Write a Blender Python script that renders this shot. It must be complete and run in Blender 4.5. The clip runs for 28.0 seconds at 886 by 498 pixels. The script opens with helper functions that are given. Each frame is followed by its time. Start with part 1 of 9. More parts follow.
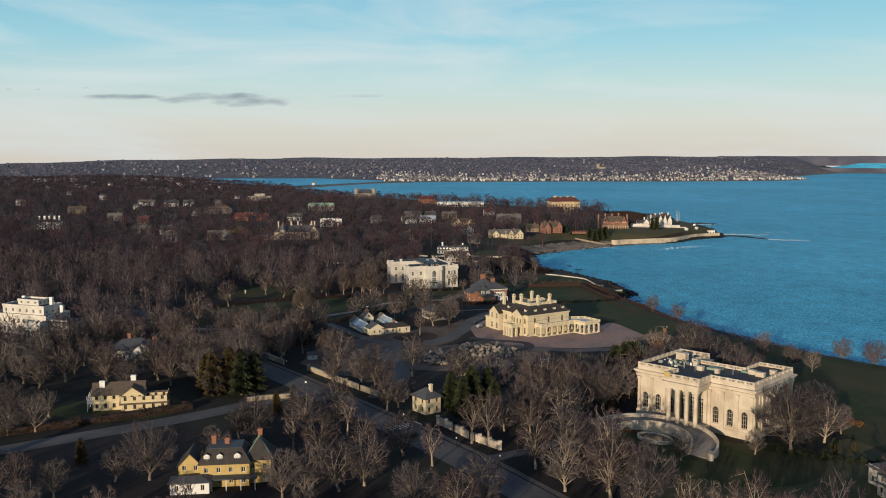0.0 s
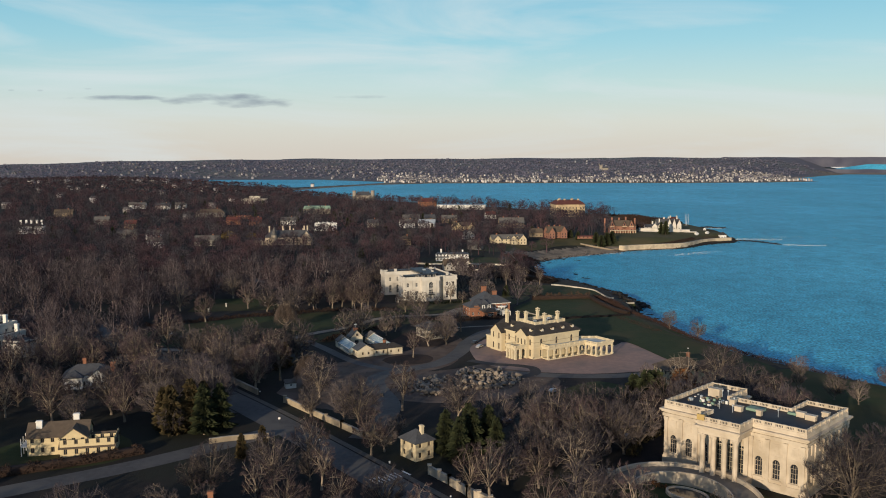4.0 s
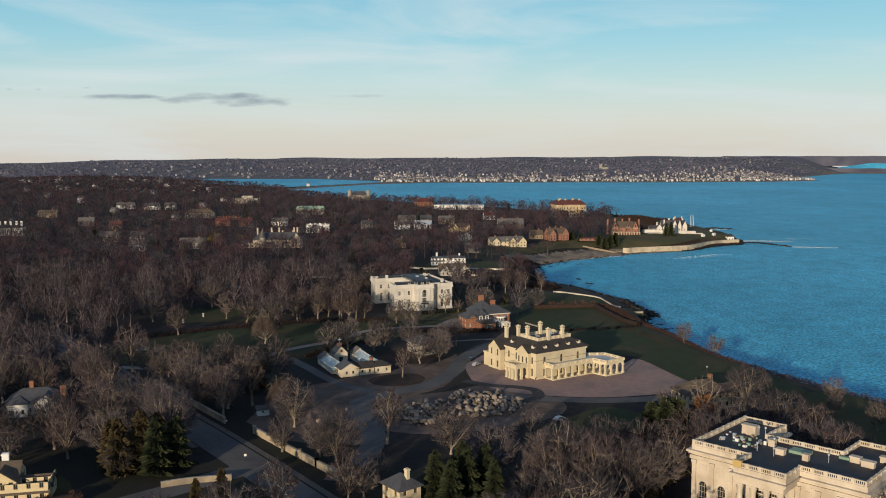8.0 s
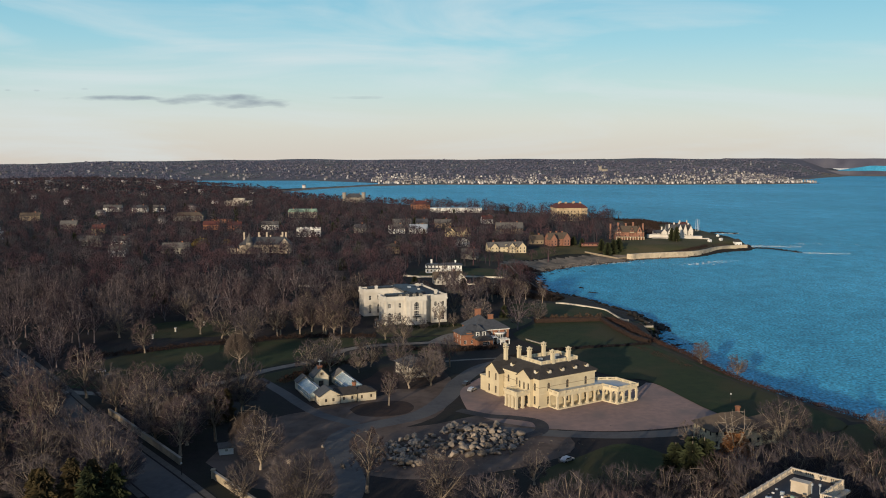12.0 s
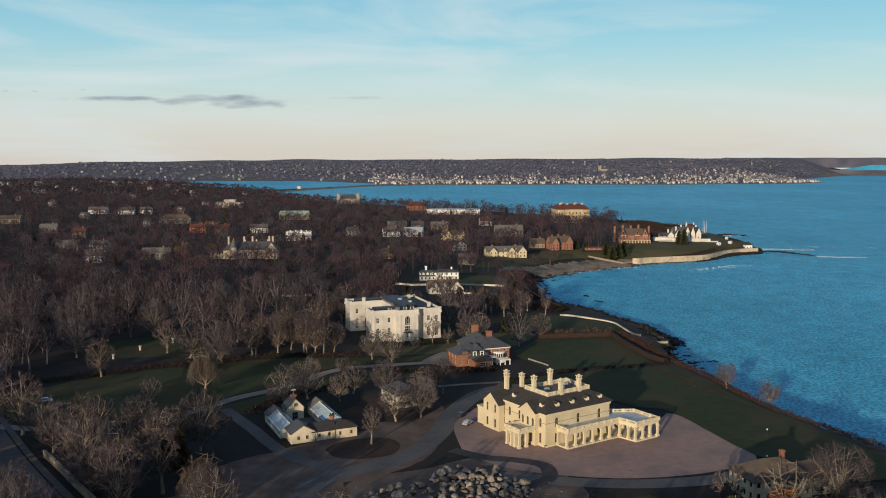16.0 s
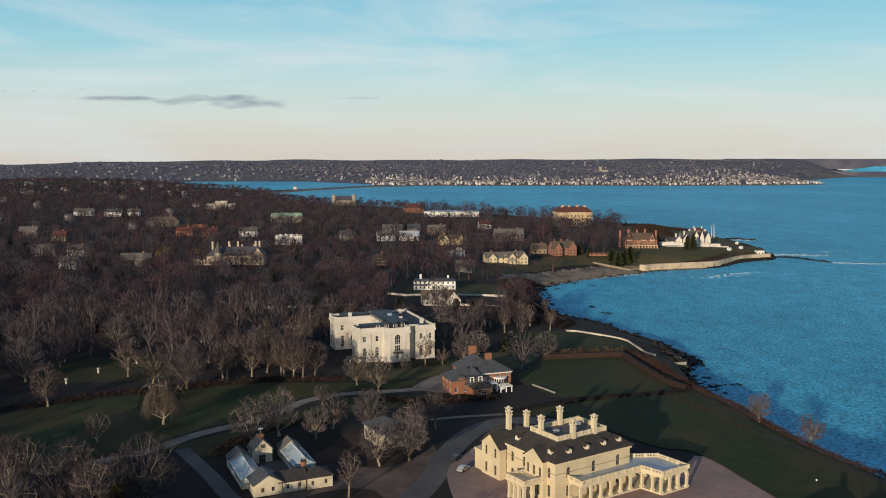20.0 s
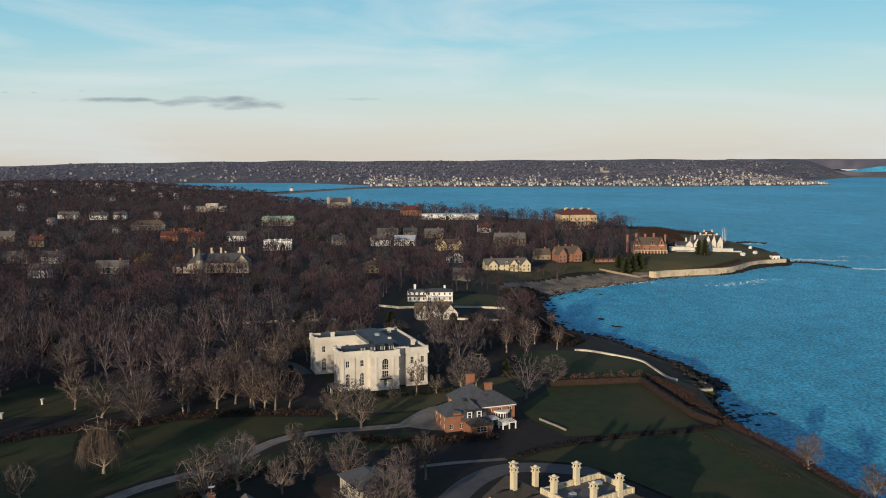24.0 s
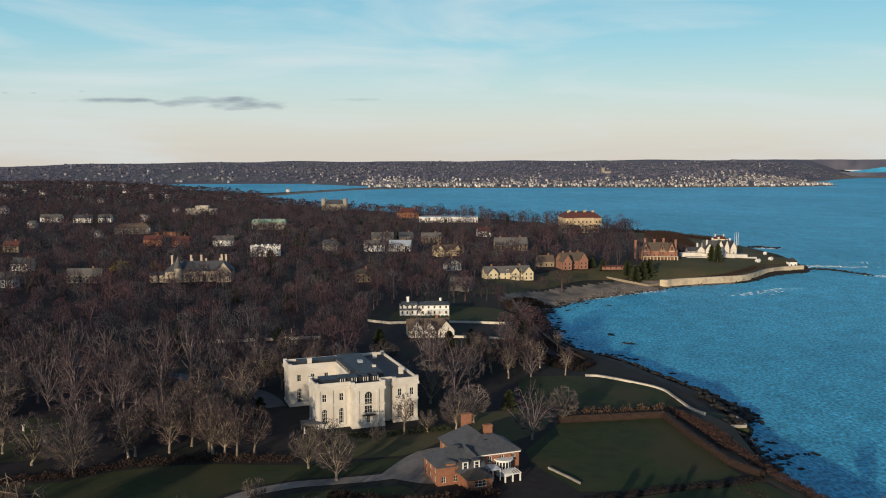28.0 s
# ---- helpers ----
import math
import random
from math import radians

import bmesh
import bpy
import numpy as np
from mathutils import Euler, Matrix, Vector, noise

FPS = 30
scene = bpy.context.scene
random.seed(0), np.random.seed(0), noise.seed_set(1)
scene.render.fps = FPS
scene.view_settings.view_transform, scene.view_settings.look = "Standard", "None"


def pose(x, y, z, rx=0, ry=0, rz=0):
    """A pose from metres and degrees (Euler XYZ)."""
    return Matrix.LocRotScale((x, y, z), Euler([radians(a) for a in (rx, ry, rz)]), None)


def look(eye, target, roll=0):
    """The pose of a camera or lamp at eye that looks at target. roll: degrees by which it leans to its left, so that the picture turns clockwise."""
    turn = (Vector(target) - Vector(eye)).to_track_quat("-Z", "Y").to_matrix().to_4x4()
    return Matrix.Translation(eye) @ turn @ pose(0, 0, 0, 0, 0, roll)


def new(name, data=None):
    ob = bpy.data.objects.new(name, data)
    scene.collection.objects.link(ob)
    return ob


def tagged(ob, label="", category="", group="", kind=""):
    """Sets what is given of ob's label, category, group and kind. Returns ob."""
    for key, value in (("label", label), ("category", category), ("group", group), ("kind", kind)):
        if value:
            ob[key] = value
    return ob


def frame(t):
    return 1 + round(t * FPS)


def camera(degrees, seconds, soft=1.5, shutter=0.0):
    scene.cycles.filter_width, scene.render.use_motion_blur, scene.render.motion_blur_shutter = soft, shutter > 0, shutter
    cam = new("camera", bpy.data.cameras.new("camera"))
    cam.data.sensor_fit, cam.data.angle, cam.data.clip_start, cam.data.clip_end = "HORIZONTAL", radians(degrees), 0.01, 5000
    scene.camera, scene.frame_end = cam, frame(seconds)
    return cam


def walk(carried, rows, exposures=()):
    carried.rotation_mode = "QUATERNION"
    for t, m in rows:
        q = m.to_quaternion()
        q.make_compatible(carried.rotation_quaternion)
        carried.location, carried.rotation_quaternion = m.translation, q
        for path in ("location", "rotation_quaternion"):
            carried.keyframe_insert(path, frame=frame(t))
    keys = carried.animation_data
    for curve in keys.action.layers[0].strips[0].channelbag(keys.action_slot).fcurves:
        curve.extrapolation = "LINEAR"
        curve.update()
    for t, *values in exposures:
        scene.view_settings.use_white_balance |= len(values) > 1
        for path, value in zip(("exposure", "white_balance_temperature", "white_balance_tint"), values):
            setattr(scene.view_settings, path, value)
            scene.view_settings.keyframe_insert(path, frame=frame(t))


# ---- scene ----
cam = camera(53.0, 28.0, soft=1.0)
PATH = [
    (0, (0.606, 2.333, 100.623), (0.617, 4.322, 100.408), -0.1),
    (0.5, (0.923, 7.612, 100.643), (0.933, 9.6, 100.428), -0.1),
    (1, (1.34, 12.992, 100.697), (1.349, 14.981, 100.483), -0.1),
    (1.5, (1.6, 18.632, 100.748), (1.608, 20.621, 100.536), -0.1),
    (2, (1.894, 24.514, 100.805), (1.902, 26.503, 100.593), -0.1),
    (2.5, (2.241, 30.409, 100.869), (2.249, 32.398, 100.657), -0.1),
    (3, (2.61, 36.085, 100.908), (2.618, 38.074, 100.696), -0.1),
    (3.5, (2.997, 41.429, 100.983), (3.004, 43.418, 100.77), -0.1),
    (5.5, (4.407, 61.457, 100.879), (4.415, 63.446, 100.667), -0.1),
    (6, (4.677, 66.132, 100.802), (4.685, 68.121, 100.589), -0.1),
    (6.5, (4.988, 70.729, 100.711), (4.996, 72.717, 100.498), -0.1),
    (7, (5.218, 75.454, 100.595), (5.227, 77.443, 100.381), -0.1),
    (7.5, (5.565, 80.219, 100.552), (5.574, 82.207, 100.338), -0.1),
    (8, (5.959, 84.99, 100.459), (5.969, 86.979, 100.244), -0.1),
    (8.5, (6.233, 89.748, 100.398), (6.243, 91.737, 100.183), -0.1),
    (9, (6.521, 94.5, 100.34), (6.531, 96.488, 100.124), -0.0),
    (9.5, (6.8, 99.291, 100.352), (6.812, 101.28, 100.137), -0.1),
    (10, (7.11, 104.126, 100.341), (7.122, 106.114, 100.126), -0.0),
    (10.5, (7.46, 108.96, 100.233), (7.472, 110.949, 100.02), -0.1),
    (11, (7.786, 113.935, 100.135), (7.799, 115.923, 99.922), -0.1),
    (11.5, (8.14, 118.969, 100.044), (8.153, 120.958, 99.832), -0.1),
    (12, (8.484, 124.112, 99.94), (8.498, 126.101, 99.729), -0.0),
    (12.5, (8.665, 129.392, 99.876), (8.68, 131.381, 99.665), -0.0),
    (14.5, (10.203, 151.082, 99.554), (10.219, 153.071, 99.343), -0.1),
    (15, (10.577, 156.488, 99.546), (10.594, 158.477, 99.335), -0.0),
    (15.5, (10.891, 161.848, 99.537), (10.908, 163.836, 99.326), -0.1),
    (16, (11.216, 167.193, 99.485), (11.233, 169.182, 99.274), -0.1),
    (16.5, (11.579, 172.602, 99.496), (11.597, 174.591, 99.284), -0.0),
    (17, (11.902, 177.925, 99.461), (11.919, 179.914, 99.249), -0.1),
    (17.5, (12.143, 183.143, 99.434), (12.161, 185.131, 99.222), -0.1),
    (18, (12.462, 188.272, 99.437), (12.481, 190.261, 99.225), -0.1),
    (18.5, (12.791, 193.378, 99.46), (12.81, 195.367, 99.247), -0.0),
    (19, (13.138, 198.572, 99.496), (13.157, 200.561, 99.284), -0.1),
    (19.5, (13.365, 203.906, 99.501), (13.384, 205.895, 99.289), -0.0),
    (20, (13.656, 209.305, 99.461), (13.675, 211.294, 99.251), -0.0),
    (20.5, (13.935, 214.759, 99.442), (13.954, 216.748, 99.231), -0.0),
    (21, (14.221, 220.274, 99.43), (14.241, 222.263, 99.219), -0.1),
    (21.5, (14.529, 225.849, 99.334), (14.548, 227.838, 99.125), -0.1),
    (23.5, (16.106, 249.0, 98.994), (16.124, 250.99, 98.786), -0.1),
    (24, (16.44, 254.774, 98.925), (16.459, 256.763, 98.717), -0.1),
    (24.5, (16.704, 260.601, 98.92), (16.722, 262.59, 98.712), -0.1),
    (25, (17.034, 266.371, 98.889), (17.053, 268.36, 98.682), -0.1),
    (25.5, (17.463, 272.145, 98.873), (17.482, 274.134, 98.666), -0.1),
    (26, (17.738, 277.949, 98.883), (17.757, 279.938, 98.676), -0.1),
    (26.5, (18.082, 283.662, 98.812), (18.101, 285.651, 98.605), -0.1),
    (27, (18.479, 289.325, 98.804), (18.498, 291.314, 98.597), -0.1),
    (27.5, (18.88, 294.973, 98.867), (18.898, 296.962, 98.66), -0.1),
    (28, (19.388, 300.57, 98.939), (19.407, 302.559, 98.732), -0.1),
]
walk(cam, [(t, look(eye, target, roll)) for t, eye, target, roll in PATH])

# ---- world, sun, exposure ----
SUN_EL, SUN_DIR = radians(10.2), Vector((-0.42, -0.91, 0)).normalized()
world = bpy.data.worlds.new("sky")
scene.world = world
world.use_nodes = True
wn, wl = world.node_tree.nodes, world.node_tree.links
wn.clear()
w_out = wn.new("ShaderNodeOutputWorld")
w_bg = wn.new("ShaderNodeBackground")
w_sky = wn.new("ShaderNodeTexSky")
w_sky.sky_type = "NISHITA"
w_sky.sun_disc = False
w_sky.sun_elevation = SUN_EL
w_sky.sun_rotation = math.atan2(SUN_DIR.x, SUN_DIR.y)
w_sky.altitude, w_sky.air_density, w_sky.dust_density, w_sky.ozone_density = 0, 1.0, 1.2, 1.5
w_bg.inputs["Strength"].default_value = 0.15
w_co = wn.new("ShaderNodeTexCoord")
w_xyz = wn.new("ShaderNodeSeparateXYZ")
wl.new(w_co.outputs["Generated"], w_xyz.inputs["Vector"])


def wmath(op, a, b=0.0, clamp=False):
    m = wn.new("ShaderNodeMath")
    m.operation, m.use_clamp = op, clamp
    for s, v in zip(m.inputs, (a, b)):
        if isinstance(v, (int, float)):
            s.default_value = v
        else:
            wl.new(v, s)
    return m.outputs[0]


def wmix(fac, a, b):
    m = wn.new("ShaderNodeMix")
    m.data_type = "RGBA"
    for key, v in (("Factor", fac), ("A", a), ("B", b)):
        if isinstance(v, (int, float)):
            m.inputs[key].default_value = v
        elif isinstance(v, tuple):
            m.inputs[key].default_value = (*v, 1)
        else:
            wl.new(v, m.inputs[key])
    return m.outputs["Result"]


# haze near the horizon and a thin high veil over the sky's own colour
w_grad = wn.new("ShaderNodeValToRGB")
cr = w_grad.color_ramp
HAZE = ((0.0, (4.85, 4.5, 4.05)), (0.035, (4.6, 4.75, 4.5)), (0.075, (3.5, 4.75, 4.85)), (0.12, (2.2, 4.25, 5.0)), (0.18, (1.25, 3.5, 4.7)), (0.28, (0.5, 1.65, 3.0)), (0.5, (0.13, 0.5, 1.5)), (1.0, (0.06, 0.28, 1.2)))
for i, (p, c) in enumerate(HAZE):
    el = cr.elements[i] if i < 2 else cr.elements.new(p)
    el.position, el.color = p, (*[v / 6 for v in c], 1)
wl.new(w_xyz.outputs["Z"], w_grad.inputs["Fac"])
w_gain = wn.new("ShaderNodeVectorMath")
w_gain.operation = "SCALE"
w_gain.inputs["Scale"].default_value = 6.0
wl.new(w_grad.outputs["Color"], w_gain.inputs[0])
base_sky = wmix(0.85, w_sky.outputs["Color"], w_gain.outputs["Vector"])
# broad cirrus streaks
w_map = wn.new("ShaderNodeMapping")
w_map.inputs["Scale"].default_value = (1.3, 1.3, 9.0)
w_map.inputs["Rotation"].default_value = (0, radians(14), 0)
w_no = wn.new("ShaderNodeTexNoise")
w_no.inputs["Scale"].default_value, w_no.inputs["Detail"].default_value = 1.9, 8
w_no.inputs["Roughness"].default_value, w_no.inputs["Distortion"].default_value = 0.55, 0.7
wl.new(w_co.outputs["Generated"], w_map.inputs["Vector"])
wl.new(w_map.outputs["Vector"], w_no.inputs["Vector"])
w_rp = wn.new("ShaderNodeMapRange")
w_rp.inputs["From Min"].default_value, w_rp.inputs["From Max"].default_value, w_rp.inputs["To Max"].default_value = 0.45, 0.7, 0.75
wl.new(w_no.outputs["Fac"], w_rp.inputs["Value"])
cirrus = wmix(w_rp.outputs["Result"], base_sky, (4.6, 5.1, 5.2))
# low grey cloud banks: bearing u and height v over the horizon
w_u = wmath("DIVIDE", w_xyz.outputs["X"], w_xyz.outputs["Y"])
w_v = wmath("DIVIDE", w_xyz.outputs["Z"], w_xyz.outputs["Y"])
w_map2 = wn.new("ShaderNodeMapping")
w_map2.inputs["Scale"].default_value = (1, 1, 5)
wl.new(w_co.outputs["Generated"], w_map2.inputs["Vector"])
w_n2 = wn.new("ShaderNodeTexNoise")
w_n2.inputs["Scale"].default_value, w_n2.inputs["Detail"].default_value = 26, 5
wl.new(w_map2.outputs["Vector"], w_n2.inputs["Vector"])
w_ahead = wmath("GREATER_THAN", w_xyz.outputs["Y"], 0.2)
bank = 0.0
for cu, cv, au, av, amt in ((-0.357, 0.0622, 0.085, 0.0042, 1.0), (-0.243, 0.0604, 0.086, 0.0095, 1.0), (-0.205, 0.0575, 0.062, 0.0082, 1.0), (-0.095, 0.0632, 0.045, 0.0028, 0.5), (-0.475, 0.071, 0.006, 0.0018, 0.5), (-0.443, 0.071, 0.006, 0.0018, 0.5), (-0.39, 0.0725, 0.006, 0.0015, 0.3)):
    du = wmath("DIVIDE", wmath("SUBTRACT", w_u, cu), au)
    dv = wmath("DIVIDE", wmath("SUBTRACT", w_v, cv), av)
    r2 = wmath("ADD", wmath("MULTIPLY", du, du), wmath("MULTIPLY", dv, dv))
    edge = wmath("ADD", wmath("SUBTRACT", 0.55, r2), wmath("MULTIPLY", wmath("SUBTRACT", w_n2.outputs["Fac"], 0.5), 2.4))
    soft = wmath("MULTIPLY", wmath("MULTIPLY", edge, 1.1, True), amt)
    bank = soft if isinstance(bank, float) else wmath("MAXIMUM", bank, soft)
bank = wmath("MULTIPLY", bank, w_ahead)
sky_all = wmix(wmath("MULTIPLY", bank, 0.9), cirrus, (1.75, 2.1, 2.5))
wl.new(sky_all, w_bg.inputs["Color"])
wl.new(w_bg.outputs["Background"], w_out.inputs["Surface"])

sun = new("sun", bpy.data.lights.new("sun", "SUN"))
sun.data.energy, sun.data.angle, sun.data.color = 4.7, radians(0.6), (1.0, 0.80, 0.56)
sun.matrix_world = look((0, 0, 300), (Vector((0, 0, 300)) - Vector((SUN_DIR.x * math.cos(SUN_EL), SUN_DIR.y * math.cos(SUN_EL), math.sin(SUN_EL)))))
scene.view_settings.exposure = 0.0


# ---- materials ----
def mat(name, c1, c2=None, scale=1.0, rough=0.8, bump=0.0, bscale=None, metal=0.0, obj=0.0, island=0.0, spec=0.3, c3=None, scale3=0.05):
    """A node material: two tones mixed by noise at world scale, a third at a broad scale, and fine relief."""
    m = bpy.data.materials.new(name)
    m.use_nodes = True
    n, l = m.node_tree.nodes, m.node_tree.links
    b = n["Principled BSDF"]
    b.inputs["Roughness"].default_value, b.inputs["Metallic"].default_value = rough, metal
    b.inputs["Specular IOR Level"].default_value = spec
    geo = n.new("ShaderNodeNewGeometry")
    no = n.new("ShaderNodeTexNoise")
    no.inputs["Scale"].default_value, no.inputs["Detail"].default_value = scale, 6
    no.inputs["Roughness"].default_value = 0.62
    l.new(geo.outputs["Position"], no.inputs["Vector"])
    rp = n.new("ShaderNodeValToRGB")
    rp.color_ramp.elements[0].position, rp.color_ramp.elements[1].position = 0.36, 0.64
    rp.color_ramp.elements[0].color = (*c1, 1)
    rp.color_ramp.elements[1].color = (*(c2 or [v * 0.8 for v in c1]), 1)
    l.new(no.outputs["Fac"], rp.inputs["Fac"])
    col = rp.outputs["Color"]
    if c3:
        n3 = n.new("ShaderNodeTexNoise")
        n3.inputs["Scale"].default_value, n3.inputs["Detail"].default_value = scale3, 4
        l.new(geo.outputs["Position"], n3.inputs["Vector"])
        r3 = n.new("ShaderNodeValToRGB")
        r3.color_ramp.elements[0].position, r3.color_ramp.elements[1].position = 0.45, 0.62
        l.new(n3.outputs["Fac"], r3.inputs["Fac"])
        mx = n.new("ShaderNodeMix")
        mx.data_type = "RGBA"
        l.new(r3.outputs["Color"], mx.inputs["Factor"])
        l.new(col, mx.inputs["A"])
        mx.inputs["B"].default_value = (*c3, 1)
        col = mx.outputs["Result"]
    for amount, node, out in ((obj, "ShaderNodeObjectInfo", "Random"), (island, "ShaderNodeNewGeometry", "Random Per Island")):
        if amount:
            oi = n.new(node)
            mr = n.new("ShaderNodeMapRange")
            mr.inputs["To Min"].default_value, mr.inputs["To Max"].default_value = 1 - amount, 1 + amount
            l.new(oi.outputs[out], mr.inputs["Value"])
            hs = n.new("ShaderNodeHueSaturation")
            l.new(mr.outputs["Result"], hs.inputs["Value"])
            l.new(col, hs.inputs["Color"])
            col = hs.outputs["Color"]
    l.new(col, b.inputs["Base Color"])
    if bump:
        nb = n.new("ShaderNodeTexNoise")
        nb.inputs["Scale"].default_value, nb.inputs["Detail"].default_value = bscale or scale * 4, 5
        l.new(geo.outputs["Position"], nb.inputs["Vector"])
        bp = n.new("ShaderNodeBump")
        bp.inputs["Strength"].default_value, bp.inputs["Distance"].default_value = bump, 0.15
        l.new(nb.outputs["Fac"], bp.inputs["Height"])
        l.new(bp.outputs["Normal"], b.inputs["Normal"])
    return m


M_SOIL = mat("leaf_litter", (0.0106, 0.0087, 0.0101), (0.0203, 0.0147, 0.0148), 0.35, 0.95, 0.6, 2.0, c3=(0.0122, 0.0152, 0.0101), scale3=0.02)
M_LEAFBED = mat("red_leaf_litter", (0.036, 0.0225, 0.018), (0.022, 0.015, 0.013), 0.5, 0.95, 0.5, 2.5, c3=(0.05, 0.028, 0.02), scale3=0.12)
M_LAWN = mat("lawn_grass", (0.0133, 0.0273, 0.0062), (0.025, 0.0383, 0.0094), 0.3, 0.95, 0.5, 3.0, c3=(0.0414, 0.0391, 0.0133), scale3=0.04)
M_ROUGH = mat("dry_grass", (0.0546, 0.0422, 0.0246), (0.037, 0.0352, 0.0176), 0.3, 0.95, 0.5, 2.0, c3=(0.066, 0.044, 0.0282), scale3=0.05)
M_ASPH = mat("asphalt", (0.0828, 0.0842, 0.09), (0.0612, 0.0619, 0.0662), 0.6, 0.85, 0.2, 4.0, c3=(0.1008, 0.0986, 0.0972), scale3=0.06)
M_PATH = mat("pale_path", (0.2288, 0.2068, 0.176), (0.1716, 0.1566, 0.1364), 0.5, 0.9, 0.2, c3=(0.132, 0.1232, 0.11), scale3=0.1)
M_PINK = mat("pink_gravel", (0.3154, 0.2119, 0.1806), (0.2464, 0.1725, 0.1505), 0.4, 0.9, 0.3, 3.0, c3=(0.1971, 0.1528, 0.1404), scale3=0.06)
M_DIRT = mat("bare_dirt", (0.1093, 0.0774, 0.0616), (0.0685, 0.051, 0.0431), 0.3, 0.95, 0.5, 1.5, c3=(0.1331, 0.1012, 0.0845), scale3=0.08)
M_SAND = mat("beach_sand", (0.2288, 0.1936, 0.154), (0.1496, 0.1276, 0.1038), 0.15, 0.95, 0.4, 1.0, c3=(0.088, 0.0792, 0.0686), scale3=0.07)
M_ROCK = mat("shore_rock", (0.0095, 0.0093, 0.0093), (0.0264, 0.0234, 0.0215), 0.4, 0.8, 0.8, 1.5, island=0.35)
M_BOULD = mat("granite_boulder", (0.2614, 0.2188, 0.1771), (0.1162, 0.1035, 0.0931), 0.9, 0.9, 0.6, 3.0, obj=0.4)
M_BARK = mat("bark", (0.2788, 0.2309, 0.1802), (0.169, 0.142, 0.1155), 1.5, 0.95, obj=0.4)
M_TWIG = mat("twigs", (0.0686, 0.0583, 0.0689), (0.0438, 0.0378, 0.0469), 0.2, 0.95, obj=0.35)
M_TWIGR = mat("reddish_twigs", (0.078, 0.0552, 0.0606), (0.0499, 0.037, 0.0438), 0.2, 0.95, obj=0.3)
M_TWIGP = mat("pale_twigs", (0.1132, 0.0946, 0.0961), (0.0765, 0.0647, 0.0689), 0.2, 0.95, obj=0.3)


def wood_mat(name, *tones):
    """Twigs of a whole wood: every tree draws its own tone by its tint, and single twigs vary a little."""
    m = bpy.data.materials.new(name)
    m.use_nodes = True
    n, l = m.node_tree.nodes, m.node_tree.links
    b = n["Principled BSDF"]
    b.inputs["Roughness"].default_value, b.inputs["Specular IOR Level"].default_value = 0.95, 0.2
    at = n.new("ShaderNodeAttribute")
    at.attribute_name = "tint"
    rp = n.new("ShaderNodeValToRGB")
    el = rp.color_ramp.elements
    for i, c in enumerate(tones):
        q = i / (len(tones) - 1)
        e = el[i] if i < 1 else (el[-1] if i == len(tones) - 1 else el.new(q))
        e.position, e.color = q, (*c, 1)
    l.new(at.outputs["Fac"], rp.inputs["Fac"])
    geo = n.new("ShaderNodeNewGeometry")
    mr = n.new("ShaderNodeMapRange")
    mr.inputs["To Min"].default_value, mr.inputs["To Max"].default_value = 0.65, 1.35
    l.new(geo.outputs["Random Per Island"], mr.inputs["Value"])
    hs = n.new("ShaderNodeHueSaturation")
    l.new(mr.outputs["Result"], hs.inputs["Value"])
    l.new(rp.outputs["Color"], hs.inputs["Color"])
    l.new(hs.outputs["Color"], b.inputs["Base Color"])
    return m


M_BARKW = mat("woodland_bark", (0.2475, 0.2006, 0.1992), (0.1428, 0.1194, 0.1262), 0.15, 0.95)
M_WOODN = wood_mat("bare_woods", (0.026, 0.0219, 0.0289), (0.0657, 0.0445, 0.0517), (0.0383, 0.032, 0.0414), (0.0901, 0.0764, 0.0827), (0.033, 0.0243, 0.0341), (0.0718, 0.0601, 0.0661))
# tree tones shifted to blue, so atmospheric haze sits in the colour
M_WOODM = wood_mat("hazed_distant_woods", (0.0211, 0.0209, 0.0306), (0.0756, 0.0434, 0.0523), (0.0268, 0.0257, 0.0366), (0.0535, 0.0515, 0.0621), (0.0469, 0.0268, 0.0358), (0.0774, 0.0724, 0.0815))
# paler, bluer tones: the haze over the bay is painted in
M_WOODF = wood_mat("hazed_far_woods", (0.0876, 0.0906, 0.1339), (0.1189, 0.118, 0.1664), (0.097, 0.096, 0.1355))
M_FOOT = mat("worn_footway", (0.108, 0.1008, 0.0922), (0.0792, 0.0749, 0.0698), 0.5, 0.9, 0.2)
M_ASPHD = mat("fresh_asphalt", (0.045, 0.045, 0.05), (0.034, 0.034, 0.038), 0.6, 0.85, 0.2, 4.0)
# field colour carries the grey-blue of distance haze
M_FIELD = mat("hazed_winter_fields", (0.0994, 0.1014, 0.1294), (0.0729, 0.0772, 0.1035), 0.006, 0.95, c3=(0.1126, 0.1212, 0.1247), scale3=0.003)
M_DRYLAWN = mat("dry_winter_lawn", (0.0614, 0.0591, 0.026), (0.047, 0.0532, 0.0202), 0.2, 0.95, 0.4, 3.0, c3=(0.0795, 0.0665, 0.0325), scale3=0.04)
M_RUST = mat("rust_leaves", (0.166, 0.0747, 0.0291), (0.1079, 0.0498, 0.0232), 0.8, 0.9, island=0.3)
M_FIR = mat("evergreen", (0.0166, 0.0241, 0.0108), (0.0299, 0.0365, 0.0141), 0.8, 0.9, island=0.3)
M_FIRB = mat("bronze_evergreen", (0.0373, 0.0332, 0.0149), (0.0706, 0.0498, 0.0216), 0.8, 0.9, island=0.3)
M_GOLD = mat("willow_yellow", (0.2, 0.15, 0.035), (0.14, 0.105, 0.03), 0.8, 0.9, island=0.25)
M_HEDGE = mat("brown_hedge", (0.0438, 0.0258, 0.0191), (0.0239, 0.016, 0.0137), 0.8, 0.95, island=0.3)
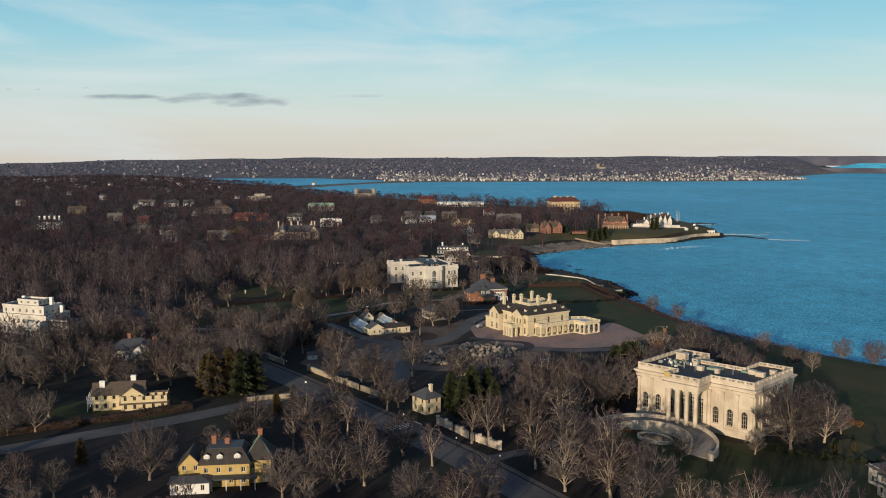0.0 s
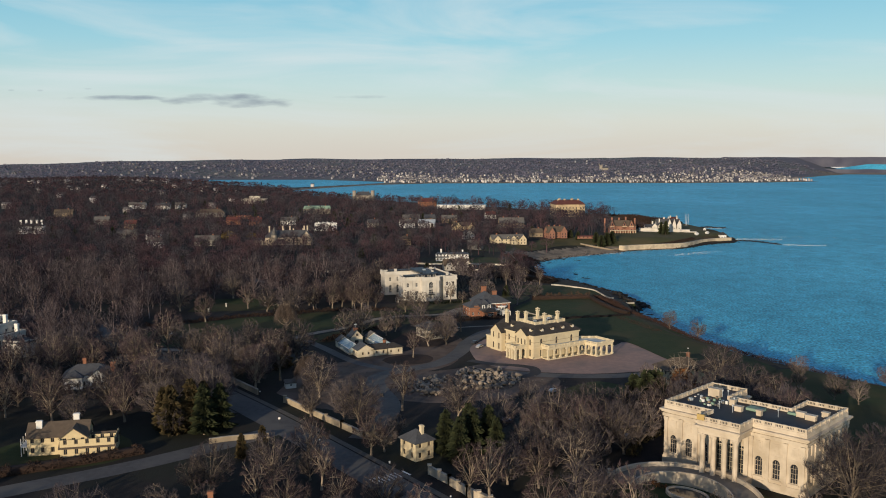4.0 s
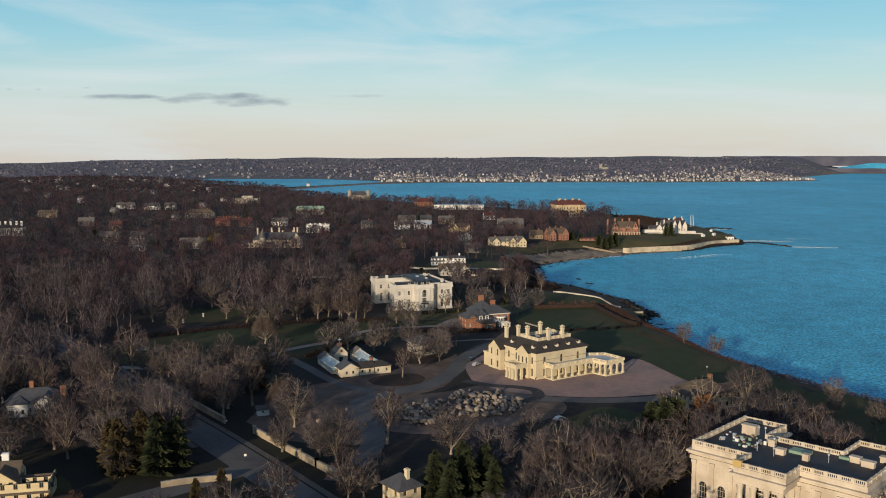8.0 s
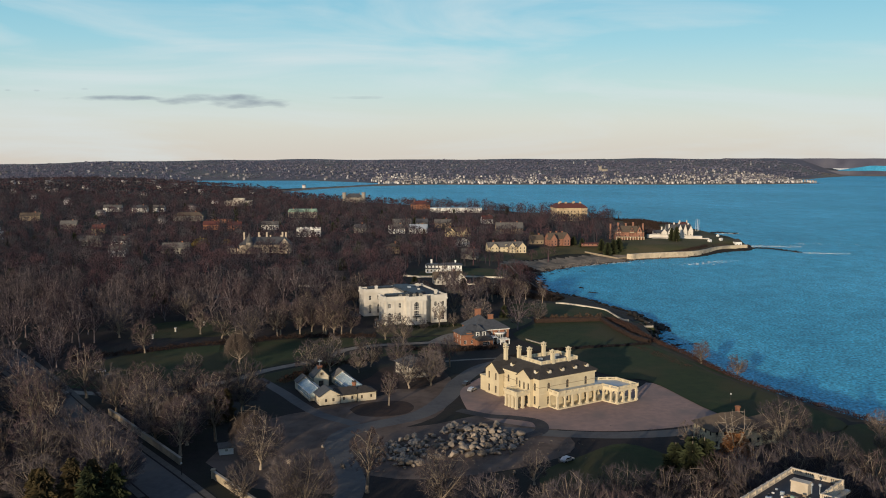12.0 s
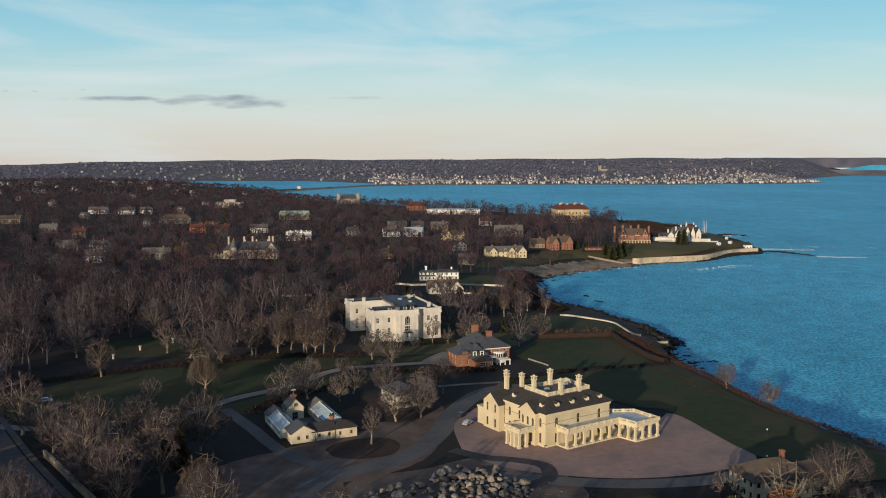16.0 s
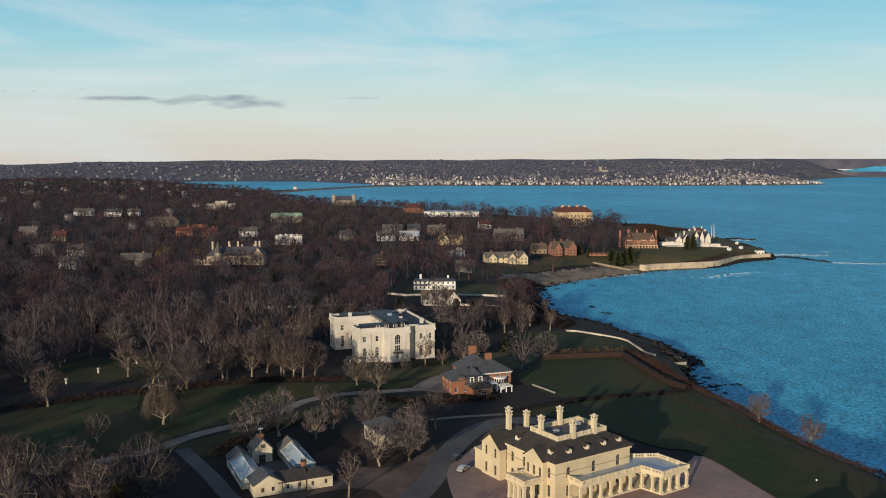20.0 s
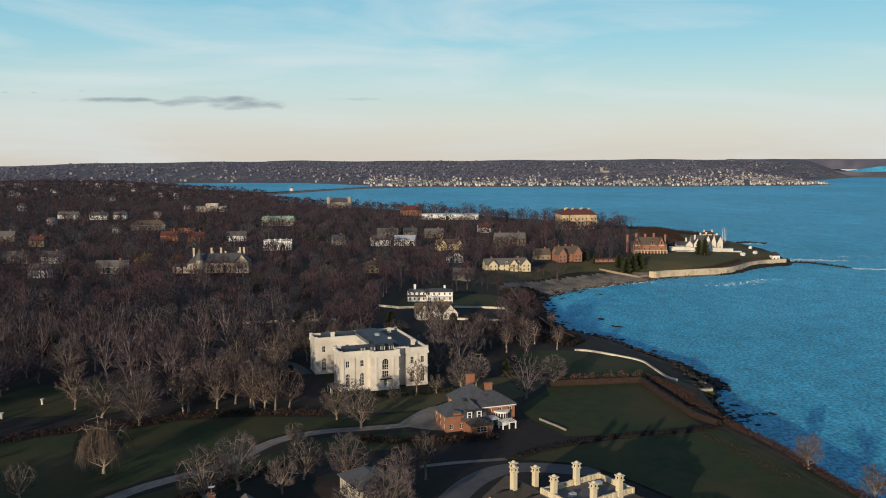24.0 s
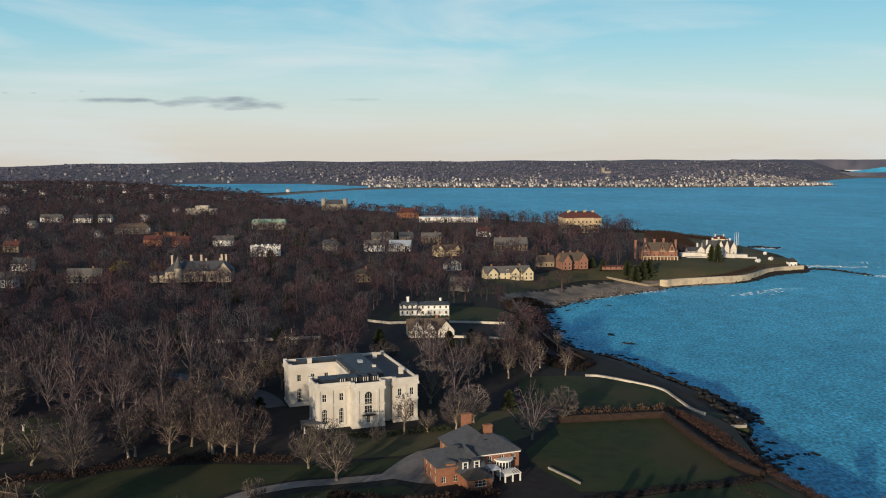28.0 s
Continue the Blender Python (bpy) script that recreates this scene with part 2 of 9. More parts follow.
# shore brush, and the ditch strip whose shade is in this colour
M_BRUSH_SHADE = mat("brush_and_ditch_shade", (0.02, 0.0155, 0.0145), (0.0125, 0.0105, 0.0105), 0.8, 0.95, island=0.3)
M_CREAM = mat("cream_stucco", (0.5831, 0.5046, 0.3444), (0.5345, 0.4566, 0.3084), 0.35, 0.75, 0.08, 6.0, c3=(0.494, 0.4245, 0.2964), scale3=0.2)
M_CRTRIM = mat("cream_trim", (0.5993, 0.5287, 0.3765), (0.5426, 0.4726, 0.3364), 0.5, 0.7)
M_COURT = mat("whitewashed_court_wall", (0.6006, 0.54, 0.423), (0.5278, 0.468, 0.36), 0.35, 0.75, 0.08, 6.0, c3=(0.455, 0.405, 0.306), scale3=0.25)
M_MARBLE = mat("weathered_marble", (0.554, 0.4845, 0.3915), (0.4848, 0.4229, 0.3416), 0.3, 0.55, 0.08, 5.0, c3=(0.4155, 0.3537, 0.2749), scale3=0.22)
M_TERRA = mat("white_terracotta", (0.5993, 0.5727, 0.5247), (0.5345, 0.5087, 0.4646), 0.3, 0.5, 0.06, 5.0, c3=(0.4859, 0.4566, 0.4085), scale3=0.14)
M_SANDST = mat("red_sandstone", (0.27, 0.1353, 0.0946), (0.2043, 0.1032, 0.0756), 0.5, 0.9, 0.2)
M_WHITE = mat("white_paint", (0.7254, 0.7254, 0.7068), (0.651, 0.651, 0.6324), 0.5, 0.6)
M_YELLOW = mat("yellow_clapboard", (0.5874, 0.4895, 0.3026), (0.5162, 0.4272, 0.267), 0.5, 0.7)
M_OCHRE = mat("ochre_clapboard", (0.4628, 0.3382, 0.1335), (0.4005, 0.2937, 0.1157), 0.5, 0.7)
M_TAN = mat("tan_shingle", (0.267, 0.2136, 0.1513), (0.2047, 0.1646, 0.1202), 0.6, 0.9, 0.2)
M_GREYW = mat("grey_shingle_wall", (0.2225, 0.2136, 0.1958), (0.1602, 0.1531, 0.1424), 0.6, 0.9, 0.2)
M_BRICK = mat("red_brick", (0.267, 0.1246, 0.0757), (0.2092, 0.0934, 0.0587), 1.2, 0.85, 0.2, 8.0)
M_STONE = mat("grey_stone", (0.2937, 0.267, 0.2314), (0.2136, 0.1958, 0.1691), 0.4, 0.85, 0.2)
M_SLATE = mat("slate_roof", (0.0757, 0.0801, 0.089), (0.0534, 0.057, 0.0641), 0.7, 0.6, 0.2, 3.0)
M_SLATED = mat("dark_blue_slate", (0.024, 0.03, 0.0406), (0.0165, 0.021, 0.0289), 0.7, 0.5, 0.2, 3.0, c3=(0.0338, 0.039, 0.0484), scale3=0.2)
M_DARK = mat("dark_shingle_roof", (0.05, 0.045, 0.042), (0.035, 0.032, 0.03), 0.7, 0.8, 0.2, 3.0)
M_GREYR = mat("grey_shingle_roof", (0.1335, 0.129, 0.1246), (0.0979, 0.0934, 0.089), 0.6, 0.85, 0.2, 3.0)
M_BROWNR = mat("brown_shingle_roof", (0.1157, 0.089, 0.0668), (0.0846, 0.0668, 0.0516), 0.6, 0.85, 0.2, 3.0)
M_TILE = mat("red_tile_roof", (0.115, 0.04, 0.034), (0.075, 0.03, 0.028), 0.8, 0.8, 0.2)
M_MEMB = mat("roof_membrane", (0.022, 0.026, 0.036), (0.016, 0.019, 0.027), 0.2, 0.6, 0.15, 1.0, spec=0.25, c3=(0.035, 0.038, 0.048), scale3=0.15)
M_METAL = mat("pale_metal_roof", (0.42, 0.47, 0.52), (0.34, 0.39, 0.44), 0.4, 0.4, metal=0.3, spec=0.5)
M_IRON = mat("dark_metal", (0.04, 0.04, 0.042), None, 1, 0.5, metal=0.6)
M_GREEN = mat("copper_roof", (0.2, 0.3, 0.24), (0.16, 0.25, 0.2), 0.4, 0.7)
M_CONC = mat("concrete", (0.3738, 0.3471, 0.3026), (0.2937, 0.2759, 0.2403), 0.4, 0.9, 0.2, 3.0, c3=(0.2403, 0.2225, 0.1958), scale3=0.15)
M_DOOR = mat("dark_door", (0.03, 0.027, 0.025), None, 1, 0.5)
M_CAR = mat("silver_car_paint", (0.5, 0.52, 0.55), None, 1, 0.3, metal=0.4, spec=0.6)
M_TYRE = mat("tyre_rubber", (0.02, 0.02, 0.02), None, 1, 0.9)
M_PANE = mat("window_pane", (0.03, 0.034, 0.04), (0.02, 0.022, 0.026), 0.5, 0.08, spec=0.6)
M_FOAM = mat("sea_foam", (0.3844, 0.4752, 0.5168), (0.31, 0.396, 0.4408), 0.3, 0.9)
M_GLASS = bpy.data.materials.new("greenhouse_glass")
M_GLASS.use_nodes = True
_b = M_GLASS.node_tree.nodes["Principled BSDF"]
_b.inputs["Base Color"].default_value = (0.52, 0.68, 0.76, 1)
_b.inputs["Roughness"].default_value = 0.12
_b.inputs["Transmission Weight"].default_value = 0.45
_b.inputs["IOR"].default_value = 1.45


def sea_material():
    """Wind-rippled water: blue body colour with the small waves' light and dark painted in, and real gloss over it."""
    m = bpy.data.materials.new("sea_water")
    m.use_nodes = True
    n, l = m.node_tree.nodes, m.node_tree.links
    b = n["Principled BSDF"]
    b.inputs["Roughness"].default_value, b.inputs["IOR"].default_value = 0.42, 1.33
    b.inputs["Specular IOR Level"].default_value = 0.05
    geo = n.new("ShaderNodeNewGeometry")
    mp = n.new("ShaderNodeMapping")
    mp.inputs["Rotation"].default_value = (0, 0, radians(-14))
    mp.inputs["Scale"].default_value = (1.0, 0.62, 1.0)
    l.new(geo.outputs["Position"], mp.inputs["Vector"])

    def noise(scale, detail, rough):
        t = n.new("ShaderNodeTexNoise")
        t.inputs["Scale"].default_value, t.inputs["Detail"].default_value, t.inputs["Roughness"].default_value = scale, detail, rough
        l.new(mp.outputs["Vector"], t.inputs["Vector"])
        return t.outputs["Fac"]

    def ramp(fac, lo, hi, c0, c1):
        r = n.new("ShaderNodeValToRGB")
        r.color_ramp.elements[0].position, r.color_ramp.elements[1].position = lo, hi
        r.color_ramp.elements[0].color, r.color_ramp.elements[1].color = (*c0, 1), (*c1, 1)
        l.new(fac, r.inputs["Fac"])
        return r.outputs["Color"]

    def mix(fac, c0, c1, mode="MIX"):
        x = n.new("ShaderNodeMix")
        x.data_type, x.blend_type = "RGBA", mode
        if isinstance(fac, float):
            x.inputs["Factor"].default_value = fac
        else:
            l.new(fac, x.inputs["Factor"])
        l.new(c0, x.inputs["A"])
        l.new(c1, x.inputs["B"])
        return x.outputs["Result"]

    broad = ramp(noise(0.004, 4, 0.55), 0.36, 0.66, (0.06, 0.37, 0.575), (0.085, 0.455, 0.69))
    # bright and dark wave faces, painted as tones over the body colour
    chop_light = ramp(noise(0.75, 4, 0.62), 0.34, 0.66, (0.34, 0.44, 0.52), (1.66, 1.58, 1.5))
    swell_light = ramp(noise(0.1, 6, 0.75), 0.32, 0.68, (0.7, 0.74, 0.78), (1.3, 1.26, 1.22))
    streak_light = ramp(noise(0.022, 7, 0.72), 0.34, 0.66, (0.82, 0.86, 0.88), (1.17, 1.13, 1.1))
    col = mix(1.0, mix(1.0, mix(1.0, broad, chop_light, "MULTIPLY"), swell_light, "MULTIPLY"), streak_light, "MULTIPLY")
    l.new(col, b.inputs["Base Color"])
    bp = n.new("ShaderNodeBump")
    bp.inputs["Strength"].default_value, bp.inputs["Distance"].default_value = 1.0, 1.8
    l.new(noise(0.3, 8, 0.72), bp.inputs["Height"])
    l.new(bp.outputs["Normal"], b.inputs["Normal"])
    return m


M_SEA = sea_material()


# ---- mesh helpers ----
def part(name, bm, material, parent=None, label=""):
    me = bpy.data.meshes.new(name)
    bm.to_mesh(me)
    bm.free()
    me.materials.append(material)
    ob = new(name, me)
    ob.parent = parent
    if label:
        ob["label"] = label
    return ob


def thing(name, m, label, category, group="", kind=""):
    ob = new(name)
    ob.matrix_world = m
    return tagged(ob, label, category, group, kind)


def raw(name, verts, faces, material, parent=None):
    """A mesh from numpy arrays: faces all triangles or all quads."""
    verts, faces = np.asarray(verts, np.float32), np.asarray(faces, np.int32)
    me = bpy.data.meshes.new(name)
    k = faces.shape[1]
    me.vertices.add(len(verts))
    me.vertices.foreach_set("co", verts.ravel())
    me.loops.add(faces.size)
    me.loops.foreach_set("vertex_index", faces.ravel())
    me.polygons.add(len(faces))
    me.polygons.foreach_set("loop_start", np.arange(0, faces.size, k, dtype=np.int32))
    me.update(calc_edges=True)
    me.materials.append(material)
    ob = new(name, me)
    ob.parent = parent
    return ob


def box(bm, x0, y0, z0, x1, y1, z1):
    v = [bm.verts.new(p) for p in ((x0, y0, z0), (x1, y0, z0), (x1, y1, z0), (x0, y1, z0), (x0, y0, z1), (x1, y0, z1), (x1, y1, z1), (x0, y1, z1))]
    for f in ((3, 2, 1, 0), (4, 5, 6, 7), (0, 1, 5, 4), (1, 2, 6, 5), (2, 3, 7, 6), (3, 0, 4, 7)):
        bm.faces.new([v[i] for i in f])


def boxes(*dims):
    bm = bmesh.new()
    for d in dims:
        box(bm, *d)
    return bm


def prism(bm, pts, z0, z1):
    """A solid over the plan polygon pts, counter-clockwise."""
    lo, hi = [bm.verts.new((*p, z0)) for p in pts], [bm.verts.new((*p, z1)) for p in pts]
    bm.faces.new(hi)
    bm.faces.new(lo[::-1])
    k = len(pts)
    for i in range(k):
        bm.faces.new((lo[i], lo[(i + 1) % k], hi[(i + 1) % k], hi[i]))


def tube(bm, cx, cy, z0, z1, r0, r1, k=10):
    lo = [bm.verts.new((cx + r0 * math.cos(6.2832 * i / k), cy + r0 * math.sin(6.2832 * i / k), z0)) for i in range(k)]
    hi = [bm.verts.new((cx + r1 * math.cos(6.2832 * i / k), cy + r1 * math.sin(6.2832 * i / k), z1)) for i in range(k)]
    bm.faces.new(hi)
    bm.faces.new(lo[::-1])
    for i in range(k):
        bm.faces.new((lo[i], lo[(i + 1) % k], hi[(i + 1) % k], hi[i]))


def strip(pts, width, z, closed=False):
    """A flat band along a line of plan points, smoothed."""
    p = smooth_line(pts)
    bm = bmesh.new()
    rows = []
    for i, q in enumerate(p):
        a, b = p[max(i - 1, 0)], p[min(i + 1, len(p) - 1)]
        d = (b - a).normalized()
        nrm = Vector((-d.y, d.x)) * width / 2
        rows.append((bm.verts.new((*(q + nrm), z)), bm.verts.new((*(q - nrm), z))))
    for a, b in zip(rows, rows[1:]):
        bm.faces.new((a[1], b[1], b[0], a[0]))
    return bm


def smooth_line(pts, steps=6):
    p = [Vector(q[:2]) for q in pts]
    out = []
    for i in range(len(p) - 1):
        a, b, c, d = p[max(i - 1, 0)], p[i], p[i + 1], p[min(i + 2, len(p) - 1)]
        for s in range(steps):
            t = s / steps
            out.append(0.5 * ((2 * b) + (c - a) * t + (2 * a - 5 * b + 4 * c - d) * t * t + (3 * b - a - 3 * c + d) * t ** 3))
    return out + [p[-1]]


def patch(pts, z, curved=True):
    """A flat area with a rounded outline."""
    p = smooth_line(list(pts) + [pts[0]], 4)[:-1] if curved else [Vector(q) for q in pts]
    bm = bmesh.new()
    f = bm.faces.new([bm.verts.new((q.x, q.y, z)) for q in p])
    f.normal_update()
    if f.normal.z < 0:
        f.normal_flip()
    bmesh.ops.triangulate(bm, faces=[f])
    return bm


# ---- ground and sea ----
COAST = [(300, -3000), (300, -800), (262, -100), (252, 100), (246, 200), (236, 280), (222, 330), (204, 366), (191, 380), (178, 398), (164, 420), (153, 440), (144, 460), (138, 478), (135, 495), (133, 512), (128, 530), (124, 545), (123, 562),
         (126, 581), (129, 600), (136, 622), (137, 638), (130, 655), (123, 672), (117, 692), (107, 710), (96, 728), (89, 752), (86, 789), (88, 842), (99, 877), (124, 904), (163, 932),
         (186, 949), (203, 965), (236, 978), (262, 987), (278, 1002), (292, 1020), (308, 1034), (322, 1043), (338, 1048), (345, 1062), (349, 1085), (352, 1115), (346, 1180), (342, 1250), (311, 1312), (280, 1372),
         (235, 1450), (150, 1560), (60, 1680), (-60, 1810), (-200, 2010), (-330, 2260), (-405, 2530), (-330, 2720), (-210, 2955), (-26, 3105),
         (165, 3095), (432, 3110), (800, 3095), (1120, 3130), (1330, 3215), (1400, 3275), (1340, 3340), (1330, 3450), (1470, 3680), (1690, 3980), (1880, 4230), (2080, 4440), (2300, 4560), (6500, 4600), (6500, -3000)]
POND = [(-1000, 3470), (-720, 3020), (-510, 2770), (-445, 2700), (-330, 2890), (-215, 3100), (-150, 3225), (-230, 3300), (-470, 3560), (-930, 3580)]


def outside(poly, x, y):
    """Signed distance to a plan polygon, positive outside."""
    p = np.array(poly, float)
    q = np.roll(p, -1, 0)
    d, ins = np.full(x.shape, 1e9), np.zeros(x.shape, bool)
    for (ax, ay), (bx, by) in zip(p, q):
        ex, ey = bx - ax, by - ay
        t = np.clip(((x - ax) * ex + (y - ay) * ey) / (ex * ex + ey * ey + 1e-9), 0, 1)
        d = np.minimum(d, np.hypot(x - ax - t * ex, y - ay - t * ey))
        ins ^= ((ay > y) != (by > y)) & (x < (bx - ax) * (y - ay) / (by - ay + 1e-12) + ax)
    return np.where(ins, -d, d)


def ease(a, b, v):
    t = np.clip((v - a) / (b - a), 0, 1)
    return t * t * (3 - 2 * t)


def height(x, y):
    x, y = np.asarray(x, float), np.asarray(y, float)
    d = np.minimum(outside(COAST, x, y), outside(POND, x, y))
    r = np.hypot(x, y)
    cove = ease(830, 880, y) * (1 - ease(960, 1010, y)) * ease(60, 100, x) * (1 - ease(230, 300, x))
    steep = np.interp(d, [-30, 0, 3, 9, 16, 30, 60], [-6, -0.4, 2.0, 6.0, 8.5, 10.5, 12])
    gentle = np.interp(d, [-30, 0, 12, 26, 45, 80], [-6, -0.4, 1.6, 4.0, 8.5, 12])
    low = np.interp(d, [-30, 0, 30, 120, 400], [-6, -0.4, 3, 7, 12])
    sheer = np.interp(d, [-30, 0, 2, 5, 9, 14, 22], [-6, -0.4, 2.5, 6.5, 10, 11.6, 12])
    south = 1 - ease(585, 612, y)
    steep = steep * (1 - south) + sheer * south
    z = steep * (1 - cove) + gentle * cove
    far = ease(1500, 2500, r)
    z = z * (1 - far) + low * far
    wave = 3.0 * np.sin(x * 0.004 + 1) * np.sin(y * 0.0033) + 2.0 * np.sin(x * 0.011 + y * 0.007)
    land = ease(30, 300, d)
    z = z + wave * land * ease(700, 1100, r)
    bear = np.arctan2(x, y)
    ridge = np.interp(bear, [-0.6, -0.46, -0.32, -0.22, 0.0, 0.2, 0.36, 0.6], [50, 54, 66, 73, 75, 79, 80, 80])
    ridge = ridge + 1.0 * np.sin(bear * 31) + 0.5 * np.sin(bear * 83 + 1)
    hill = np.interp(r, [2950, 3250, 3600, 4000, 4400, 4700, 4880], [0, 0.03, 0.14, 0.36, 0.64, 0.9, 1.0])
    z = z + land * np.where(d > 0, hill * (ridge - 12), 0)
    z = z + land * 16 * ease(900, 1900, r) * ease(-150, -900, x) * (1 - ease(2600, 3400, r))
    return z


def spaced(*runs):
    out = []
    for a, b, s in runs:
        out += list(np.arange(a, b, s))
    return np.array(out + [runs[-1][1]], float)


gx = spaced((-4800, -1500, 150), (-1500, -400, 60), (-400, 60, 20), (60, 380, 4.5), (380, 600, 30), (600, 1800, 60), (1800, 5200, 170))
gy = spaced((-1500, 0, 150), (0, 340, 20), (340, 1120, 5.0), (1120, 1500, 14), (1500, 3400, 55), (3400, 5000, 70))
GX, GY = np.meshgrid(gx, gy)
GZ = height(GX, GY)
idx = np.arange(GX.size).reshape(GX.shape)
quads = np.stack([idx[:-1, :-1], idx[:-1, 1:], idx[1:, 1:], idx[1:, :-1]], -1).reshape(-1, 4)
verts = np.stack([GX, GY, GZ], -1).reshape(-1, 3)
quads = quads[np.hypot(verts[quads[:, 0], 0], verts[quads[:, 0], 1]) < 4880]
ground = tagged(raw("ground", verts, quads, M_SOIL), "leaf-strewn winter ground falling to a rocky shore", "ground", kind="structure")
ground.data.materials.append(M_ROCK)
ground.data.materials.append(M_SAND)
ground.data.materials.append(M_ROUGH)
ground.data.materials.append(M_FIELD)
ctr = verts[quads].mean(1)
dc = outside(COAST, ctr[:, 0], ctr[:, 1])
zone = np.where(dc < 6, 1, np.where(dc < 20, 3, 0))
cv = (ctr[:, 1] > 840) & (ctr[:, 1] < 985) & (ctr[:, 0] < 260)
zone = np.where(cv & (dc < 30), 2, zone)
zone = np.where((ctr[:, 1] > 610) & (ctr[:, 1] < 720) & (dc < 20), 1, zone)
# past 2950 m the ground takes the haze-tinted field colour
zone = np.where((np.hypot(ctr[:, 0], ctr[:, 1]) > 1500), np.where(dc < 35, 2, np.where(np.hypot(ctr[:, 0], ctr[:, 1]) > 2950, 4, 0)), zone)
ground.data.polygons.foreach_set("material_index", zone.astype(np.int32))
ground.data.polygons.foreach_set("use_smooth", np.ones(len(quads), bool))

bm = bmesh.new()
bmesh.ops.create_circle(bm, cap_ends=True, segments=96, radius=4950)
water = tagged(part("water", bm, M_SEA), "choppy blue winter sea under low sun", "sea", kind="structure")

# ---- plan of roads, open ground and footprints ----
BELLEVUE = [(-190, 520), (-150, 468), (-110, 412), (-62, 350), (-32, 309), (4, 258), (30, 215), (62, 160), (100, 90), (140, 20), (220, -120), (330, -300)]
SIDE_ROAD = [(-260, 190), (-165, 240), (-112, 275), (-80, 298), (-46, 330)]
RC_DRIVE = [(-150, 455), (-110, 446), (-76, 462), (-61, 482), (-44, 499), (-32.5, 520), (-20, 529), (-8, 532), (7, 536), (19, 544)]
BW_DRIVE = [(-22, 318), (-14, 352), (-22, 395), (2, 418), (12, 440), (17, 462), (27, 486), (40, 496), (62, 492)]
MH_DRIVE = [(10, 250), (30, 262), (48, 280), (60, 292)]
RC_COURT = [(-160, 700), (-118, 664), (-95, 655), (-70, 641), (-46, 622), (-36, 604)]
GH_LAWN = [(-105, 452), (-78, 464), (-62, 482), (-46, 474), (-42, 446), (-58, 428), (-85, 440)]
ROADS = [(BELLEVUE[3:], 8.0), (BELLEVUE[:4], 5.5), (RC_COURT, 7), (SIDE_ROAD, 11.5), (RC_DRIVE, 6), (BW_DRIVE, 5.5), (MH_DRIVE, 5)]
L_RC = [(-130, 508), (-117, 518), (-103, 527), (-81, 533), (-69, 541), (-47, 546), (-21, 545), (-5, 547), (10, 550), (6, 541), (-8, 536), (-20, 533), (-35, 524), (-47, 502), (-64, 485), (-79, 467), (-110, 452), (-150, 465)]
L_RC3 = [(-140, 545), (-139, 583), (-112, 592), (-94, 572), (-92, 552)]
RC_EDGE = [(-150, 500), (-130, 509), (-103, 527), (-69, 542), (-47, 548), (-5, 548), (8, 560), (-30, 566), (-100, 562), (-150, 556)]
L_RC2 = [(-68, 468), (-54, 482), (-39, 498), (-27, 515), (-16, 524), (0, 527), (12, 528), (12, 515), (-20, 505), (-38, 482), (-50, 462)]
L_BW = [(36, 503), (60, 496), (80, 469), (92, 461), (105, 417), (124, 398), (142, 404), (139, 428), (132, 452), (127, 470), (119, 494), (113, 512), (106, 530), (88, 525), (62, 516)]
L_BK = [(46, 556), (47, 545), (57, 524), (68, 523.5), (88, 529), (103, 535), (98.5, 564), (95, 592), (79, 586.5), (61, 585)]
L_SEA = [(52, 602), (75, 600), (97, 605), (109, 612), (108.5, 628), (104.5, 639), (94, 639), (84, 646), (66, 646), (52, 640)]
L_MH = [(125, 290), (140, 250), (190, 250), (204, 310), (190, 360), (166, 395), (142, 405), (122, 360), (122, 320)]
L_MHF = [(46, 266), (50, 243), (60, 234), (96, 231), (113, 250), (108, 266), (92, 266), (84, 276), (64, 286), (54, 282)]
BW_BACK = [(34, 505), (64, 502), (94, 466), (84, 450), (40, 468), (28, 474)]
L_WEST = [(-135, 300), (-112, 290), (-90, 300), (-98, 322), (-125, 318)]
L_GEO = [(-5, 770), (56, 768), (58, 800), (35, 812), (0, 800)]
L_COVE = [(36, 868), (58, 864), (84, 905), (106, 932), (132, 956), (168, 974), (160, 1000), (120, 985), (80, 945), (48, 915)]
L_POINT = [(178, 972), (202, 979), (232, 990), (254, 999), (270, 1015), (284, 1033), (302, 1046), (318, 1054), (336, 1068), (341, 1095), (320, 1120), (260, 1075), (200, 1030), (165, 990)]
POINT_RIDGE = [(212, 1072), (262, 1078), (318, 1105), (340, 1190), (334, 1255), (300, 1325), (250, 1345), (240, 1290), (226, 1180)]
L_POINT2 = [(318, 1080), (338, 1090), (344, 1130), (338, 1190), (322, 1200), (306, 1140)]
BW_COURT = [(19, 424), (17, 446), (21, 460), (30, 474), (40, 470), (80, 452), (92, 460), (105, 420), (91, 406), (66, 400), (44, 403), (28, 411)]
YARD = [(-16, 364), (-12, 398), (8, 408), (26, 418), (46, 404), (50, 384), (34, 368), (4, 358)]
GH_YARD = [(-52, 402), (-30, 408), (-14, 398), (8, 416), (14, 450), (12, 474), (-4, 470), (-10, 445), (-34, 426)]
CLIFF = [(60, 660), (58, 602), (40, 505), (66, 498), (92, 460), (106, 418), (112, 396), (122, 360), (130, 300), (190, 240), (230, 300), (200, 420), (170, 560), (120, 720), (80, 740)]
BARE_YARD = [(-58, 372), (-40, 352), (-16, 338), (6, 326), (26, 344), (52, 366), (52, 400), (20, 420), (-14, 404), (-50, 408)]
